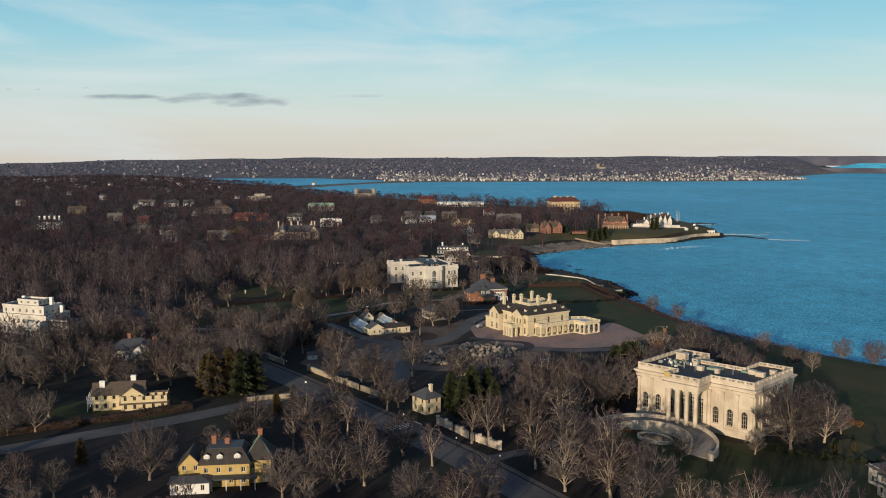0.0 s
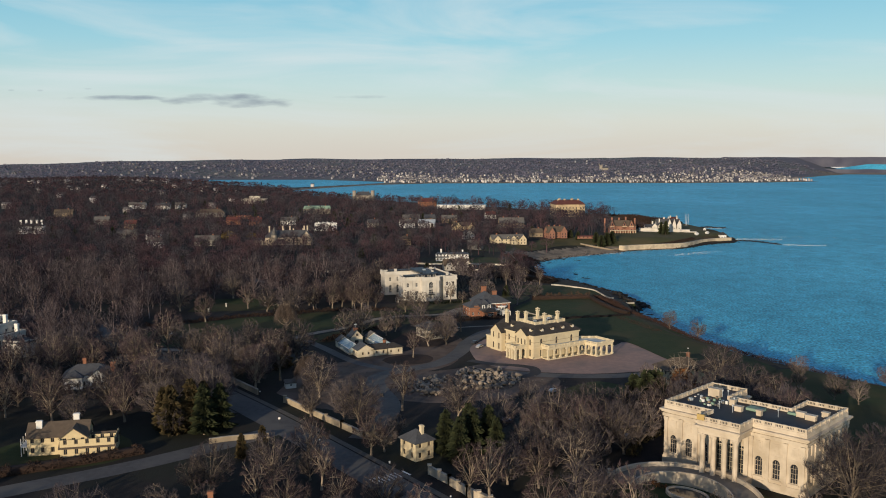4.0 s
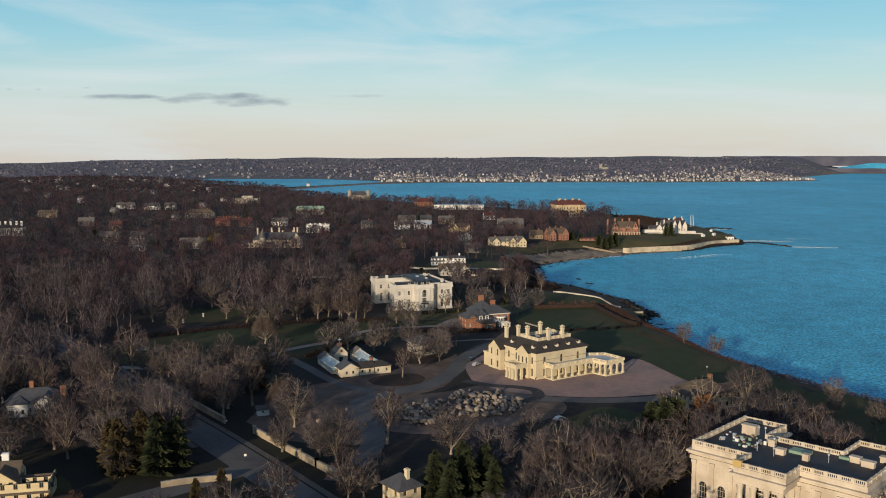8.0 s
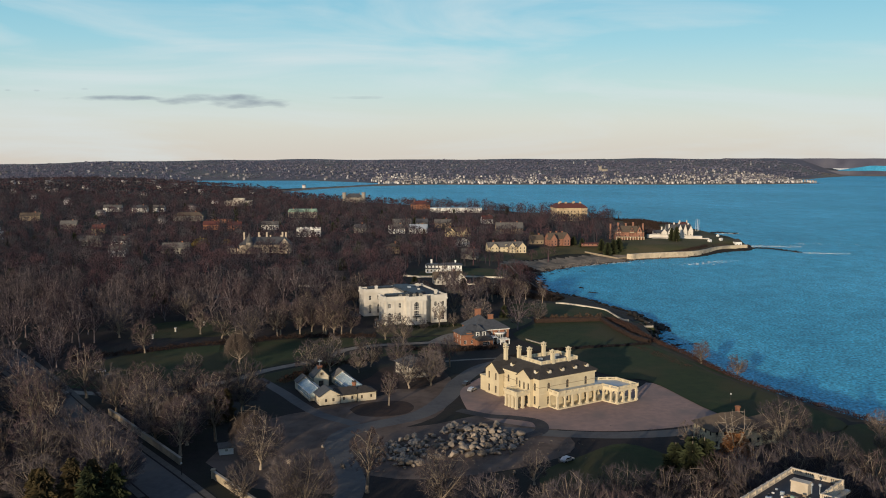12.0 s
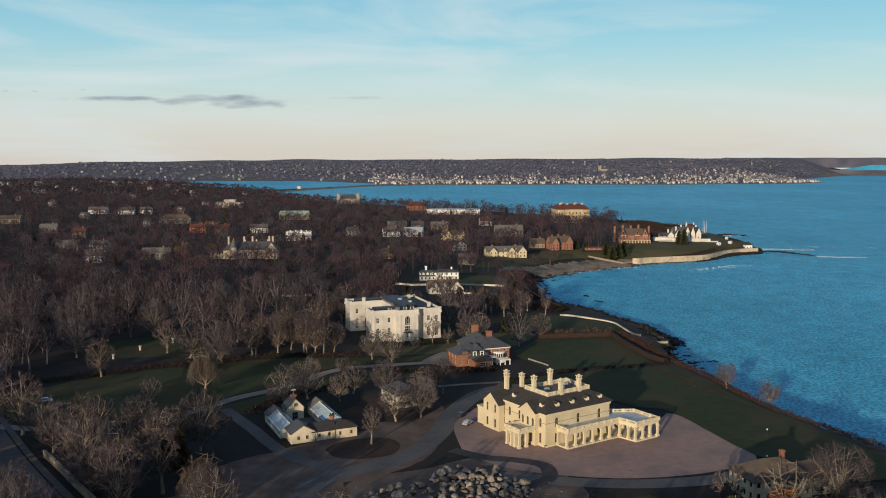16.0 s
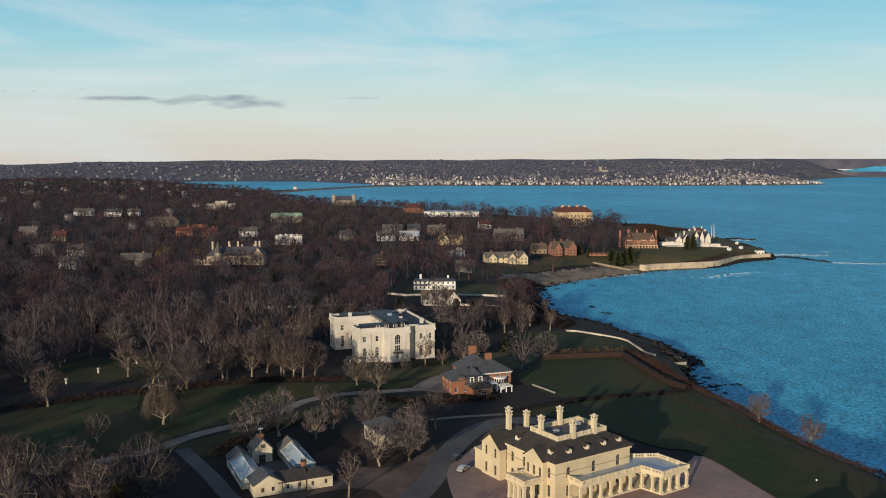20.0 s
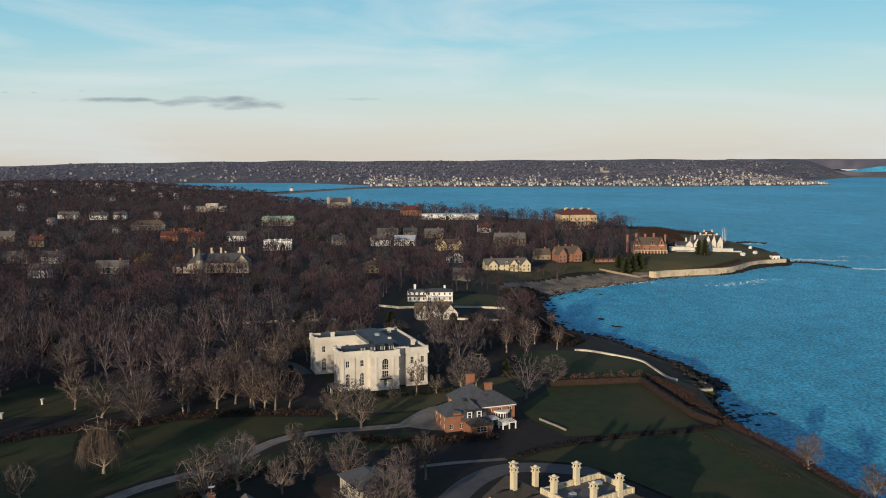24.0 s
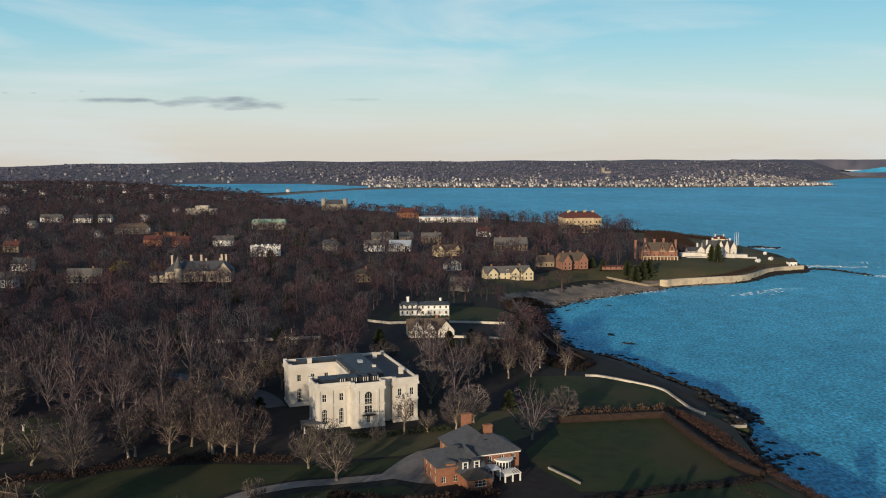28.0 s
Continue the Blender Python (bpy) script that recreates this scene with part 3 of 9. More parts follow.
FIR_SPOT = [(-2, 290), (12, 284), (26, 304), (24, 318), (8, 322), (-6, 312)]
BK_SPOT = [(8, 506), (50, 508), (62, 530), (48, 562), (14, 562), (2, 530)]
RC_SPOT = [(-48, 548), (30, 558), (40, 600), (-34, 592)]
GEO_SPOT = [(-12, 690), (-8, 664), (30, 660), (36, 690), (48, 696), (66, 765), (64, 816), (-14, 814)]
BK_FRONT = [(-48, 480), (-18, 490), (4, 494), (40, 494), (46, 512), (0, 526), (-34, 512)]
ROAD_EDGE = [(-175, 226), (-120, 255), (-85, 280), (-50, 312), (-38, 300), (-74, 264), (-107, 239), (-153, 210)]
GROVE_N = [(14, 324), (30, 320), (40, 331), (70, 334), (80, 344), (90, 352), (112, 360), (110, 398), (60, 396), (30, 360)]
COTT_FRONT = [(72, 366), (112, 362), (114, 394), (86, 396)]
MH_SOUTH = [(52, 238), (60, 217), (110, 208), (140, 224), (150, 260), (128, 270), (112, 256), (96, 231)]
COURT_SOUTH = [(-48, 444), (-32, 442), (-36, 428), (-54, 394), (-70, 394)]
COURT_EAST = [(78, 398), (112, 394), (116, 440), (84, 444)]
MANS_EAST = [(20, 566), (62, 580), (62, 638), (36, 638), (28, 600)]
TOOL_FRONT = [(-24, 446), (2, 442), (6, 462), (-6, 484), (-18, 478)]
OPEN = [COURT_SOUTH, COURT_EAST, MANS_EAST, TOOL_FRONT, GROVE_N, COTT_FRONT, ROAD_EDGE, MH_SOUTH, BK_FRONT, GH_LAWN, L_RC3, RC_EDGE, BW_BACK, BARE_YARD, FIR_SPOT, BK_SPOT, RC_SPOT, GEO_SPOT, GH_YARD, CLIFF, L_RC, L_RC2, L_BW, L_BK, L_SEA, L_MH, L_MHF, L_GEO, L_COVE, L_POINT, L_POINT2, POINT_RIDGE, BW_COURT, YARD]
FOOTPRINTS = [(88, 290, 22, 18, -50), (50, 446, 26, 22, 33), (-12, 602, 21, 24, 20), (33, 539, 15, 12, 20), (-29, 447, 14, 18, 24), (-4, 301, 5, 5, -52), (-107, 309, 14, 8, 18),
              (-200, 444, 20, 12, -30), (-52, 230, 14, 12, 10), (115, 240, 10, 10, 0), (98, 385, 9, 7, 30), (-2, 474, 8, 8, 20), (14, 787, 19, 9, 2), (16, 728, 14, 10, 8)]

Z0 = 12.0
for nm_, bm_, m_, lb_ in (
        ("road", strip(BELLEVUE, 11.0, Z0 + 0.05), M_ASPH, "worn grey asphalt avenue between estate walls"),
        ("road", strip([(-480, 90)] + SIDE_ROAD, 9, Z0 + 0.062), M_ASPH, "dark asphalt side street in tree shade"),
        ("pavement", strip([(x_ + 5.6, y_ + 4.2) for x_, y_ in BELLEVUE], 2.0, Z0 + 0.12), M_FOOT, "worn concrete footway beside the avenue"),
        ("pavement", strip([(x_ - 5.6, y_ - 4.2) for x_, y_ in BELLEVUE[:4]], 2.0, Z0 + 0.12), M_FOOT, "worn concrete footway beside the avenue"),
        ("drive", strip(RC_DRIVE, 4.6, Z0 + 0.08), M_PATH, "pale gravel drive curving across the lawn"),
        ("drive", strip(BW_DRIVE, 7.5, Z0 + 0.057), M_ASPH, "grey asphalt estate drive"),
        ("drive", strip(MH_DRIVE, 5, Z0 + 0.066), M_ASPH, "asphalt drive up to the marble mansion"),
        ("drive", patch([(4, 536), (20, 530), (30, 543), (28, 560), (14, 556)], Z0 + 0.07), M_PATH, "gravel turning place beside the brick house"),
        ("footpath", strip([(12, 497), (22, 500), (37, 503)], 2.2, Z0 + 0.09), M_PATH, "pale footpath across the lawn"),
        ("courtyard", patch(BW_COURT, Z0 + 0.07), M_PINK, "sunlit pinkish gravel court round the cream mansion"),
        ("drive", strip([(16, 424), (26, 417), (34, 415), (42, 410), (41, 399), (30, 395), (14, 404)], 4.4, Z0 + 0.1), M_ASPHD, "dark asphalt loop drive under the carriage porch"),
        ("drive", strip([(14, 406), (30, 402), (48, 397.5), (68, 396), (90, 400), (104, 410)], 6.5, Z0 + 0.078), M_ASPH, "grey asphalt drive round the gravel court"),
        ("yard", patch(YARD, Z0 + 0.04), M_DIRT, "bare earth yard scattered with boulders"),
        ("yard", patch(GH_YARD, Z0 + 0.035), M_DIRT, "bare brown earth round the glasshouses"),
        ("leaf_bed", patch([(-21.8, 425), (-18.8, 431), (-11, 435.5), (-3, 435), (0.5, 428), (-2, 420), (-10, 416.5), (-18, 418)], Z0 + 0.062), M_LEAFBED, "round bed of dark red-brown leaf litter under a bare tree"),
        ("leaf_bed", patch([(-20, 446), (-10, 452), (0, 452), (9, 462), (13, 474), (4, 486), (-12, 488), (-18, 470), (-24, 456)], Z0 + 0.055), M_LEAFBED, "dark red-brown leaf litter round the garden house"),
        ("drive", strip([(-62, 468), (-48, 446), (-40, 432), (-31, 419), (-18, 408)], 4.5, Z0 + 0.06), M_ASPH, "asphalt drive beside the glasshouses"),
        ("yard", patch([(-58, 372), (-40, 352), (-14, 352), (-14, 400), (-30, 424), (-52, 408)], Z0 + 0.03), M_DIRT, "bare earth yard with rutted tracks"),
        ("lawn", patch(L_RC, Z0 + 0.042), M_LAWN, "long dark green lawn along the curving drive"),
        ("lawn", patch(L_RC3, Z0 + 0.042), M_LAWN, "dark shaded lawn under great bare trees"),
        ("lawn", patch([(-18, 549), (10, 553), (24, 567), (44, 566), (58, 587), (56, 600), (30, 594), (20, 580), (-20, 571)], Z0 + 0.045), M_DRYLAWN, "thin olive grass before the white mansion"),
        ("lawn", patch(L_RC2, Z0 + 0.042), M_LAWN, "strip of green lawn below the drive"),
        ("drive", strip(RC_COURT, 7.5, Z0 + 0.06), M_ASPH, "shaded asphalt drive behind the white mansion"),
        ("lawn", patch(L_BK, Z0 + 0.042, False), M_LAWN, "enclosed green lawn beside the brick house"),
        ("lawn", patch([(36, 350), (58, 350), (78, 370), (66, 388), (50, 376), (38, 364)], Z0 + 0.045), M_LAWN, "dark grass south of the gravel court"),
        ("lawn", patch(L_MHF, Z0 + 0.042), M_LAWN, "green forecourt lawn"),
        ("lawn", patch(MH_SOUTH, Z0 + 0.034), M_DRYLAWN, "thin grass below the forecourt"),
        ("lawn", patch(L_WEST, Z0 + 0.042), M_LAWN, "lawn round the yellow house"),
        ("lawn", patch(L_GEO, Z0 + 0.042), M_LAWN, "lawn of the white Georgian house")):
    tagged(part(nm_, bm_, m_), lb_, nm_, kind="structure")


def draped(pts, step=6.0, up=0.12, curved=True):
    """A patch that follows the ground."""
    p = smooth_line(list(pts) + [pts[0]], 4)[:-1] if curved else [Vector(q) for q in pts]
    poly = [(q.x, q.y) for q in p]
    a = np.array(poly)
    X, Y = np.meshgrid(np.arange(a[:, 0].min(), a[:, 0].max() + step, step), np.arange(a[:, 1].min(), a[:, 1].max() + step, step))
    ins = outside(poly, X, Y)
    i = np.arange(X.size).reshape(X.shape)
    q = np.stack([i[:-1, :-1], i[:-1, 1:], i[1:, 1:], i[1:, :-1]], -1).reshape(-1, 4)
    q = q[(ins.ravel()[q] < 0).any(1)]
    # draw the rim's corners in to the outline
    best, bx, by = np.full(X.shape, 1e9), X.copy(), Y.copy()
    for (x0, y0), (x1, y1) in zip(a, np.roll(a, -1, 0)):
        ex, ey = x1 - x0, y1 - y0
        t = np.clip(((X - x0) * ex + (Y - y0) * ey) / (ex * ex + ey * ey + 1e-9), 0, 1)
        nx, ny = x0 + t * ex, y0 + t * ey
        d = np.hypot(X - nx, Y - ny)
        near = d < best
        best, bx, by = np.where(near, d, best), np.where(near, nx, bx), np.where(near, ny, by)
    X, Y = np.where(ins > 0, bx, X), np.where(ins > 0, by, Y)
    return np.stack([X, Y, height(X, Y) + up], -1).reshape(-1, 3), q


for pts_, lb_ in ((L_BW, "wide dark green lawn falling to the cliff"), (L_SEA, "green lawn above the sea wall"), (L_MH, "dark green lawn behind the marble mansion"),
                  (L_COVE, "green lawn above the stony cove"), (L_POINT, "green lawn on the rocky point"), (L_POINT2, "green lawn on the far side of the point"), (POINT_RIDGE, "bare brown grassy ridge along the point")):
    v_, q_ = draped(pts_, 1.6 if pts_[0][1] < 700 else 3.0, 0.2)
    ob_ = tagged(raw("lawn", v_, q_, M_DRYLAWN if "point" in lb_ or "cove" in lb_ else M_LAWN), lb_, "lawn", kind="structure")


# ---- building helpers ----
FRAMES = {}


def frame_mesh(w, h, bars, arched, t=0.09):
    key = (round(w, 2), round(h, 2), bars, arched)
    if key in FRAMES:
        return FRAMES[key]
    bm = bmesh.new()
    x, d0, d1 = w / 2, -0.02, -0.14
    spring = h - x if arched else h
    box(bm, -x, d1, 0, -x + t, d0, spring)
    box(bm, x - t, d1, 0, x, d0, spring)
    box(bm, -x + t, d1, 0, x - t, d0, t)
    if not arched:
        box(bm, -x + t, d1, h - t, x - t, d0, h)
    else:
        k = 8
        for i in range(k):
            a, b = math.pi * i / k, math.pi * (i + 1) / k
            o = [(math.cos(q) * r, spring + math.sin(q) * r) for q, r in ((a, x), (b, x), (b, x - t), (a, x - t))]
            f = [bm.verts.new((px, d0, pz)) for px, pz in o]
            g = [bm.verts.new((px, d1, pz)) for px, pz in o]
            bm.faces.new(f[::-1])
            bm.faces.new((g[3], g[2], f[2], f[3]))
    for i in range(1, bars + 1):
        c = -x + w * i / (bars + 1)
        box(bm, c - 0.035, d1 + 0.02, t, c + 0.035, d0 - 0.02, h - t if not arched else spring + x * 0.6)
    rows = max(1, round(h / 1.1))
    for j in range(1, rows):
        z = h * j / rows
        if z < spring:
            box(bm, -x + t, d1 + 0.02, z - 0.03, x - t, d0 - 0.02, z + 0.03)
    me = bpy.data.meshes.new("window")
    bm.to_mesh(me)
    bm.free()
    bm = bmesh.new()
    if arched:
        pts = [(-x, 0), (x, 0)] + [(math.cos(math.pi * i / 8) * x, spring + math.sin(math.pi * i / 8) * x) for i in range(9)]
    else:
        pts = [(-x, 0), (x, 0), (x, h), (-x, h)]
    bm.faces.new([bm.verts.new((p, -0.1, q)) for p, q in pts])
    pane = bpy.data.meshes.new("pane")
    bm.to_mesh(pane)
    bm.free()
    pane.materials.append(M_PANE)
    FRAMES[key] = (me, pane)
    return FRAMES[key]


def window(parent, x, y, z, ang, w, h, material=None, bars=1, arched=False, pane=True):
    """A window whose wall faces the local direction ang (degrees); x, y, z: the middle of its foot."""
    fr, pn = frame_mesh(w, h, bars, arched)
    if parent.get("far"):
        ob = new("window", pn)
        ob.parent = parent
        ob.matrix_local = pose(x, y, z, 0, 0, ang + 90)
        return ob
    ob = new("window", fr)
    if not fr.materials:
        fr.materials.append(material or M_WHITE)
    ob.parent = parent
    ob.matrix_local = pose(x, y, z, 0, 0, ang + 90)
    if material:
        ob.material_slots[0].link = "OBJECT"
        ob.material_slots[0].material = material
    if pane:
        p = new("pane", pn)
        p.parent = ob
    return ob


def wall_run(parent, a, b, z0, z1, holes, material, depth=0.28, name="wall"):
    """One wall from plan point a to b (outside to the right), with openings cut through its face; holes: (u, v0, v1, width, arched)."""
    a, b = Vector(a), Vector(b)
    L = (b - a).length
    d = (b - a) / L
    n = Vector((d.y, -d.x))
    us = sorted({0.0, L, *[u - w / 2 for u, v0, v1, w, r in holes], *[u + w / 2 for u, v0, v1, w, r in holes]})
    vs = sorted({z0, z1, *[v0 for u, v0, v1, w, r in holes], *[v1 - (w / 2 if r else 0) for u, v0, v1, w, r in holes], *[v1 for u, v0, v1, w, r in holes]})
    bm = bmesh.new()

    def P(u, v, k=0.0):
        q = a + d * u - n * k
        return bm.verts.new((q.x, q.y, v))

    for u0, u1 in zip(us, us[1:]):
        for v0, v1 in zip(vs, vs[1:]):
            cu, cv = (u0 + u1) / 2, (v0 + v1) / 2
            if u1 - u0 > 1e-4 and v1 - v0 > 1e-4 and not any(abs(cu - h[0]) < h[3] / 2 and h[1] < cv < h[2] for h in holes):
                bm.faces.new((P(u0, v0), P(u1, v0), P(u1, v1), P(u0, v1)))
    for u, v0, v1, w, r in holes:
        s = v1 - w / 2 if r else v1
        for (ua, va, ub, vb) in ((u - w / 2, v0, u + w / 2, v0), (u + w / 2, v0, u + w / 2, s), (u - w / 2, s, u - w / 2, v0)) + (() if r else ((u + w / 2, v1, u - w / 2, v1),)):
            bm.faces.new((P(ua, va), P(ub, vb), P(ub, vb, depth), P(ua, va, depth)))
        if r:
            k = 8
            arc = [(u + math.cos(math.pi * i / k) * w / 2, s + math.sin(math.pi * i / k) * w / 2) for i in range(k + 1)]
            for i in range(k):
                (ua, va), (ub, vb) = arc[i], arc[i + 1]
                bm.faces.new((P(ua, va), P(ub, vb), P(ub, vb, depth), P(ua, va, depth)))
                bm.faces.new((P(ub, vb), P(ua, va), P(ua, v1), P(ub, v1)))
    return part(name, bm, material, parent)


def walls(parent, poly, z0, z1, spec, material, frame_mat=None, skip=()):
    """Walls round a counter-clockwise plan; spec maps an edge's number, or None for all, to rows of (count, foot, head, width, arched[, margin])."""
    k = len(poly)
    for i in range(k):
        if i in skip:
            continue
        a, b = Vector(poly[i]), Vector(poly[(i + 1) % k])
        L = (b - a).length
        d = (b - a) / L
        ang = math.degrees(math.atan2(-d.x, d.y))
        holes = []
        for row in spec.get(i, spec.get(None, ())):
            n, v0, v1, w, r = row[:5]
            mg = row[5] if len(row) > 5 else 0.0
            if n * w * 1.15 > L:
                n = max(0, int(L / (w * 1.6)))
            for j in range(n):
                u = mg + (L - 2 * mg) * (j + 0.5) / n
                holes.append((u, z0 + v0, z0 + v1, w, r))
                q = a + d * u
                out = Vector((d.y, -d.x)) * -0.3
                window(parent, q.x + out.x, q.y + out.y, z0 + v0, math.degrees(math.atan2(-d.x, d.y)), w, v1 - v0, frame_mat, 1 if w < 1.7 else 2, r)
        wall_run(parent, a, b, z0, z1, holes, material)


def belt(parent, poly, z0, z1, proud, material, name="cornice", inner=0.6):
    """A band round a plan, proud of the walls."""
    bm = bmesh.new()
    k = len(poly)
    out, inn = [], []
    for i in range(k):
        p, a, b = Vector(poly[i]), Vector(poly[i - 1]), Vector(poly[(i + 1) % k])
        d0, d1 = (p - a).normalized(), (b - p).normalized()
        n0, n1 = Vector((d0.y, -d0.x)), Vector((d1.y, -d1.x))
        m = (n0 + n1) / max(0.3, 1 + n0.dot(n1))
        out.append(p + m * proud)
        inn.append(p - m * inner)
    V = [[bm.verts.new((q.x, q.y, z)) for q in r] for r, z in ((out, z0), (out, z1), (inn, z1), (inn, z0))]
    for i in range(k):
        j = (i + 1) % k
        for s in range(4):
            A, B = V[s], V[(s + 1) % 4]
            bm.faces.new((A[i], A[j], B[j], B[i]))
    return part(name, bm, material, parent)


def flat_roof(parent, poly, z, material, name="roof"):
    bm = bmesh.new()
    prism(bm, poly, z - 0.3, z)
    bm.normal_update()
    bmesh.ops.triangulate(bm, faces=[f for f in bm.faces if len(f.verts) > 4])
    return part(name, bm, material, parent)


def balustrade(parent, poly, z, h, material, closed=True, pitch=3.2, bal=0.55):
    """Piers and rail as parts, the balusters between them joined."""
    k = len(poly)
    bals = bmesh.new()
    for i in range(k if closed else k - 1):
        a, b = Vector(poly[i]), Vector(poly[(i + 1) % k])
        L = (b - a).length
        d = (b - a) / L
        n = Vector((-d.y, d.x))

        def slab(bm, u0, u1, w, za, zb):
            c = [a + d * u0 - n * w, a + d * u1 - n * w, a + d * u1 + n * w, a + d * u0 + n * w]
            prism(bm, [(q.x, q.y) for q in c], za, zb)

        for za, zb, w in ((z, z + 0.22, 0.16), (z + h - 0.2, z + h, 0.19)):
            bm = bmesh.new()
            slab(bm, 0.2, L - 0.2, w, za, zb)
            part("rail", bm, material, parent)
        m = max(1, round(L / pitch))
        for j in range(m + (0 if closed else 1)):
            u = L * j / m
            bm = bmesh.new()
            slab(bm, u - 0.4, u + 0.4, 0.24, z, z + h + 0.05)
            part("pier", bm, material, parent)
        for j in range(int(L / bal)):
            u = (j + 0.5) * bal
            slab(bals, u - 0.09, u + 0.09, 0.08, z + 0.22, z + h - 0.2)
    return tagged(part("balustrade_infill", bals, material, parent), kind="stuff")


def hip_roof(parent, x0, y0, x1, y1, z, top, material, over=0.6, deck=None, name="roof", run=None):
    """A hipped roof; deck: the inset of a flat top."""
    x0, y0, x1, y1 = x0 - over, y0 - over, x1 + over, y1 + over
    s = min(x1 - x0, y1 - y0) / 2 if deck is None else deck
    if run:
        s = run
    bm = bmesh.new()
    lo = [bm.verts.new(p) for p in ((x0, y0, z), (x1, y0, z), (x1, y1, z), (x0, y1, z))]
    up = [bm.verts.new(p) for p in ((x0, y0, z + 0.25), (x1, y0, z + 0.25), (x1, y1, z + 0.25), (x0, y1, z + 0.25))]
    bm.faces.new(lo[::-1])
    for i in range(4):
        bm.faces.new((lo[i], lo[(i + 1) % 4], up[(i + 1) % 4], up[i]))
    if deck is None and not run:
        if x1 - x0 >= y1 - y0:
            r = [bm.verts.new((x0 + s, (y0 + y1) / 2, top)), bm.verts.new((x1 - s, (y0 + y1) / 2, top))]
            fs = ((0, 1, r[1], r[0]), (1, 2, r[1]), (2, 3, r[0], r[1]), (3, 0, r[0]))
        else:
            r = [bm.verts.new(((x0 + x1) / 2, y0 + s, top)), bm.verts.new(((x0 + x1) / 2, y1 - s, top))]
            fs = ((0, 1, r[0]), (1, 2, r[1], r[0]), (2, 3, r[1]), (3, 0, r[0], r[1]))
        for f in fs:
            bm.faces.new([up[q] if isinstance(q, int) else q for q in f])
    else:
        hi = [bm.verts.new(p) for p in ((x0 + s, y0 + s, top), (x1 - s, y0 + s, top), (x1 - s, y1 - s, top), (x0 + s, y1 - s, top))]
        for i in range(4):
            bm.faces.new((up[i], up[(i + 1) % 4], hi[(i + 1) % 4], hi[i]))
        bm.faces.new(hi)
    return part(name, bm, material, parent)


def gable_roof(parent, x0, y0, x1, y1, z, top, material, wall_mat=None, along="x", over=0.45, name="roof", thick=0.22):
    """A pitched roof with a ridge along x or y, and its gable walls."""
    bm = bmesh.new()

    def T(u, v, w):
        return bm.verts.new((u, v, w) if along == "x" else (v, u, w))

    (u0, u1, v0, v1) = (x0, x1, y0, y1) if along == "x" else (y0, y1, x0, x1)
    vm, k = (v0 + v1) / 2, (top - z) / ((v1 - v0) / 2)
    U0, U1 = u0 - over, u1 + over
    sec = [(v0 - over, z - over * k), (vm, top), (v1 + over, z - over * k)]
    prof = sec + [(v, w + thick) for v, w in sec[::-1]]
    A, B = [T(U0, v, w) for v, w in prof], [T(U1, v, w) for v, w in prof]
    for i in range(6):
        j = (i + 1) % 6
        bm.faces.new((A[i], A[j], B[j], B[i]))
    for q in (A, B):
        bm.faces.new((q[0], q[1], q[4], q[5]))
        bm.faces.new((q[1], q[2], q[3], q[4]))
    bmesh.ops.recalc_face_normals(bm, faces=bm.faces)
    part(name, bm, material, parent)
    if wall_mat:
        for u in (u0, u1):
            g = bmesh.new()
            pts = [(u, v0, z - 0.02), (u, v1, z - 0.02), (u, vm, top)]
            g.faces.new([g.verts.new(p if along == "x" else (p[1], p[0], p[2])) for p in pts])
            part("gable", g, wall_mat, parent)


def chimney(parent, x, y, z0, z1, w, d, material, cap=None):
    c = part("chimney", boxes((x - w / 2, y - d / 2, z0, x + w / 2, y + d / 2, z1 - 0.5)), material, parent)
    part("chimney_cap", boxes((x - w / 2 - 0.14, y - d / 2 - 0.14, z1 - 0.5, x + w / 2 + 0.14, y + d / 2 + 0.14, z1 - 0.2), (x - w / 2, y - d / 2, z1 - 0.2, x + w / 2, y + d / 2, z1)), cap or material, c)
    return c


def dormer(parent, x, y, z, ang, w, h, wall_mat, roof_mat, depth=2.0):
    """A small gabled dormer facing the local direction ang."""
    bm = bmesh.new()
    m = pose(x, y, z, 0, 0, ang + 90)
    prof = [(-w / 2, 0), (w / 2, 0), (w / 2, h), (0, h + w * 0.32), (-w / 2, h)]
    f = [bm.verts.new(m @ Vector((p, 0, q))) for p, q in prof]
    b = [bm.verts.new(m @ Vector((p, depth, q))) for p, q in prof]
    bm.faces.new(f)
    for i in range(5):
        j = (i + 1) % 5
        bm.faces.new((f[j], f[i], b[i], b[j]))
    dm = part("dormer", bm, wall_mat, parent)
    g = bmesh.new()
    for s in (-1, 1):
        q = [(0, h + w * 0.32 + 0.1), (s * (w / 2 + 0.2), h - 0.04)]
        v = [g.verts.new(m @ Vector((px, yy, pz))) for yy in (-0.2, depth) for px, pz in q]
        v2 = [g.verts.new(m @ Vector((px, yy, pz - 0.09))) for yy in (-0.2, depth) for px, pz in q]
        g.faces.new((v[0], v[1], v[3], v[2]))
        g.faces.new((v2[0], v2[1], v[1], v[0]))
        g.faces.new((v2[1], v2[3], v[3], v[1]))
    part("dormer_roof", g, roof_mat, dm)
    q = m @ Vector((0, -0.02, 0.25))
    if parent.get("far"):
        dm["far"] = 1
    wd = window(dm, q.x, q.y, q.z, ang, w * 0.6, h * 0.8, pane=False)
    if parent.get("far"):
        return dm
    pn = new("pane", frame_mesh(w * 0.6, h * 0.8, 1, False)[1])
    pn.parent = dm
    pn.matrix_local = wd.matrix_local.copy()
    return dm


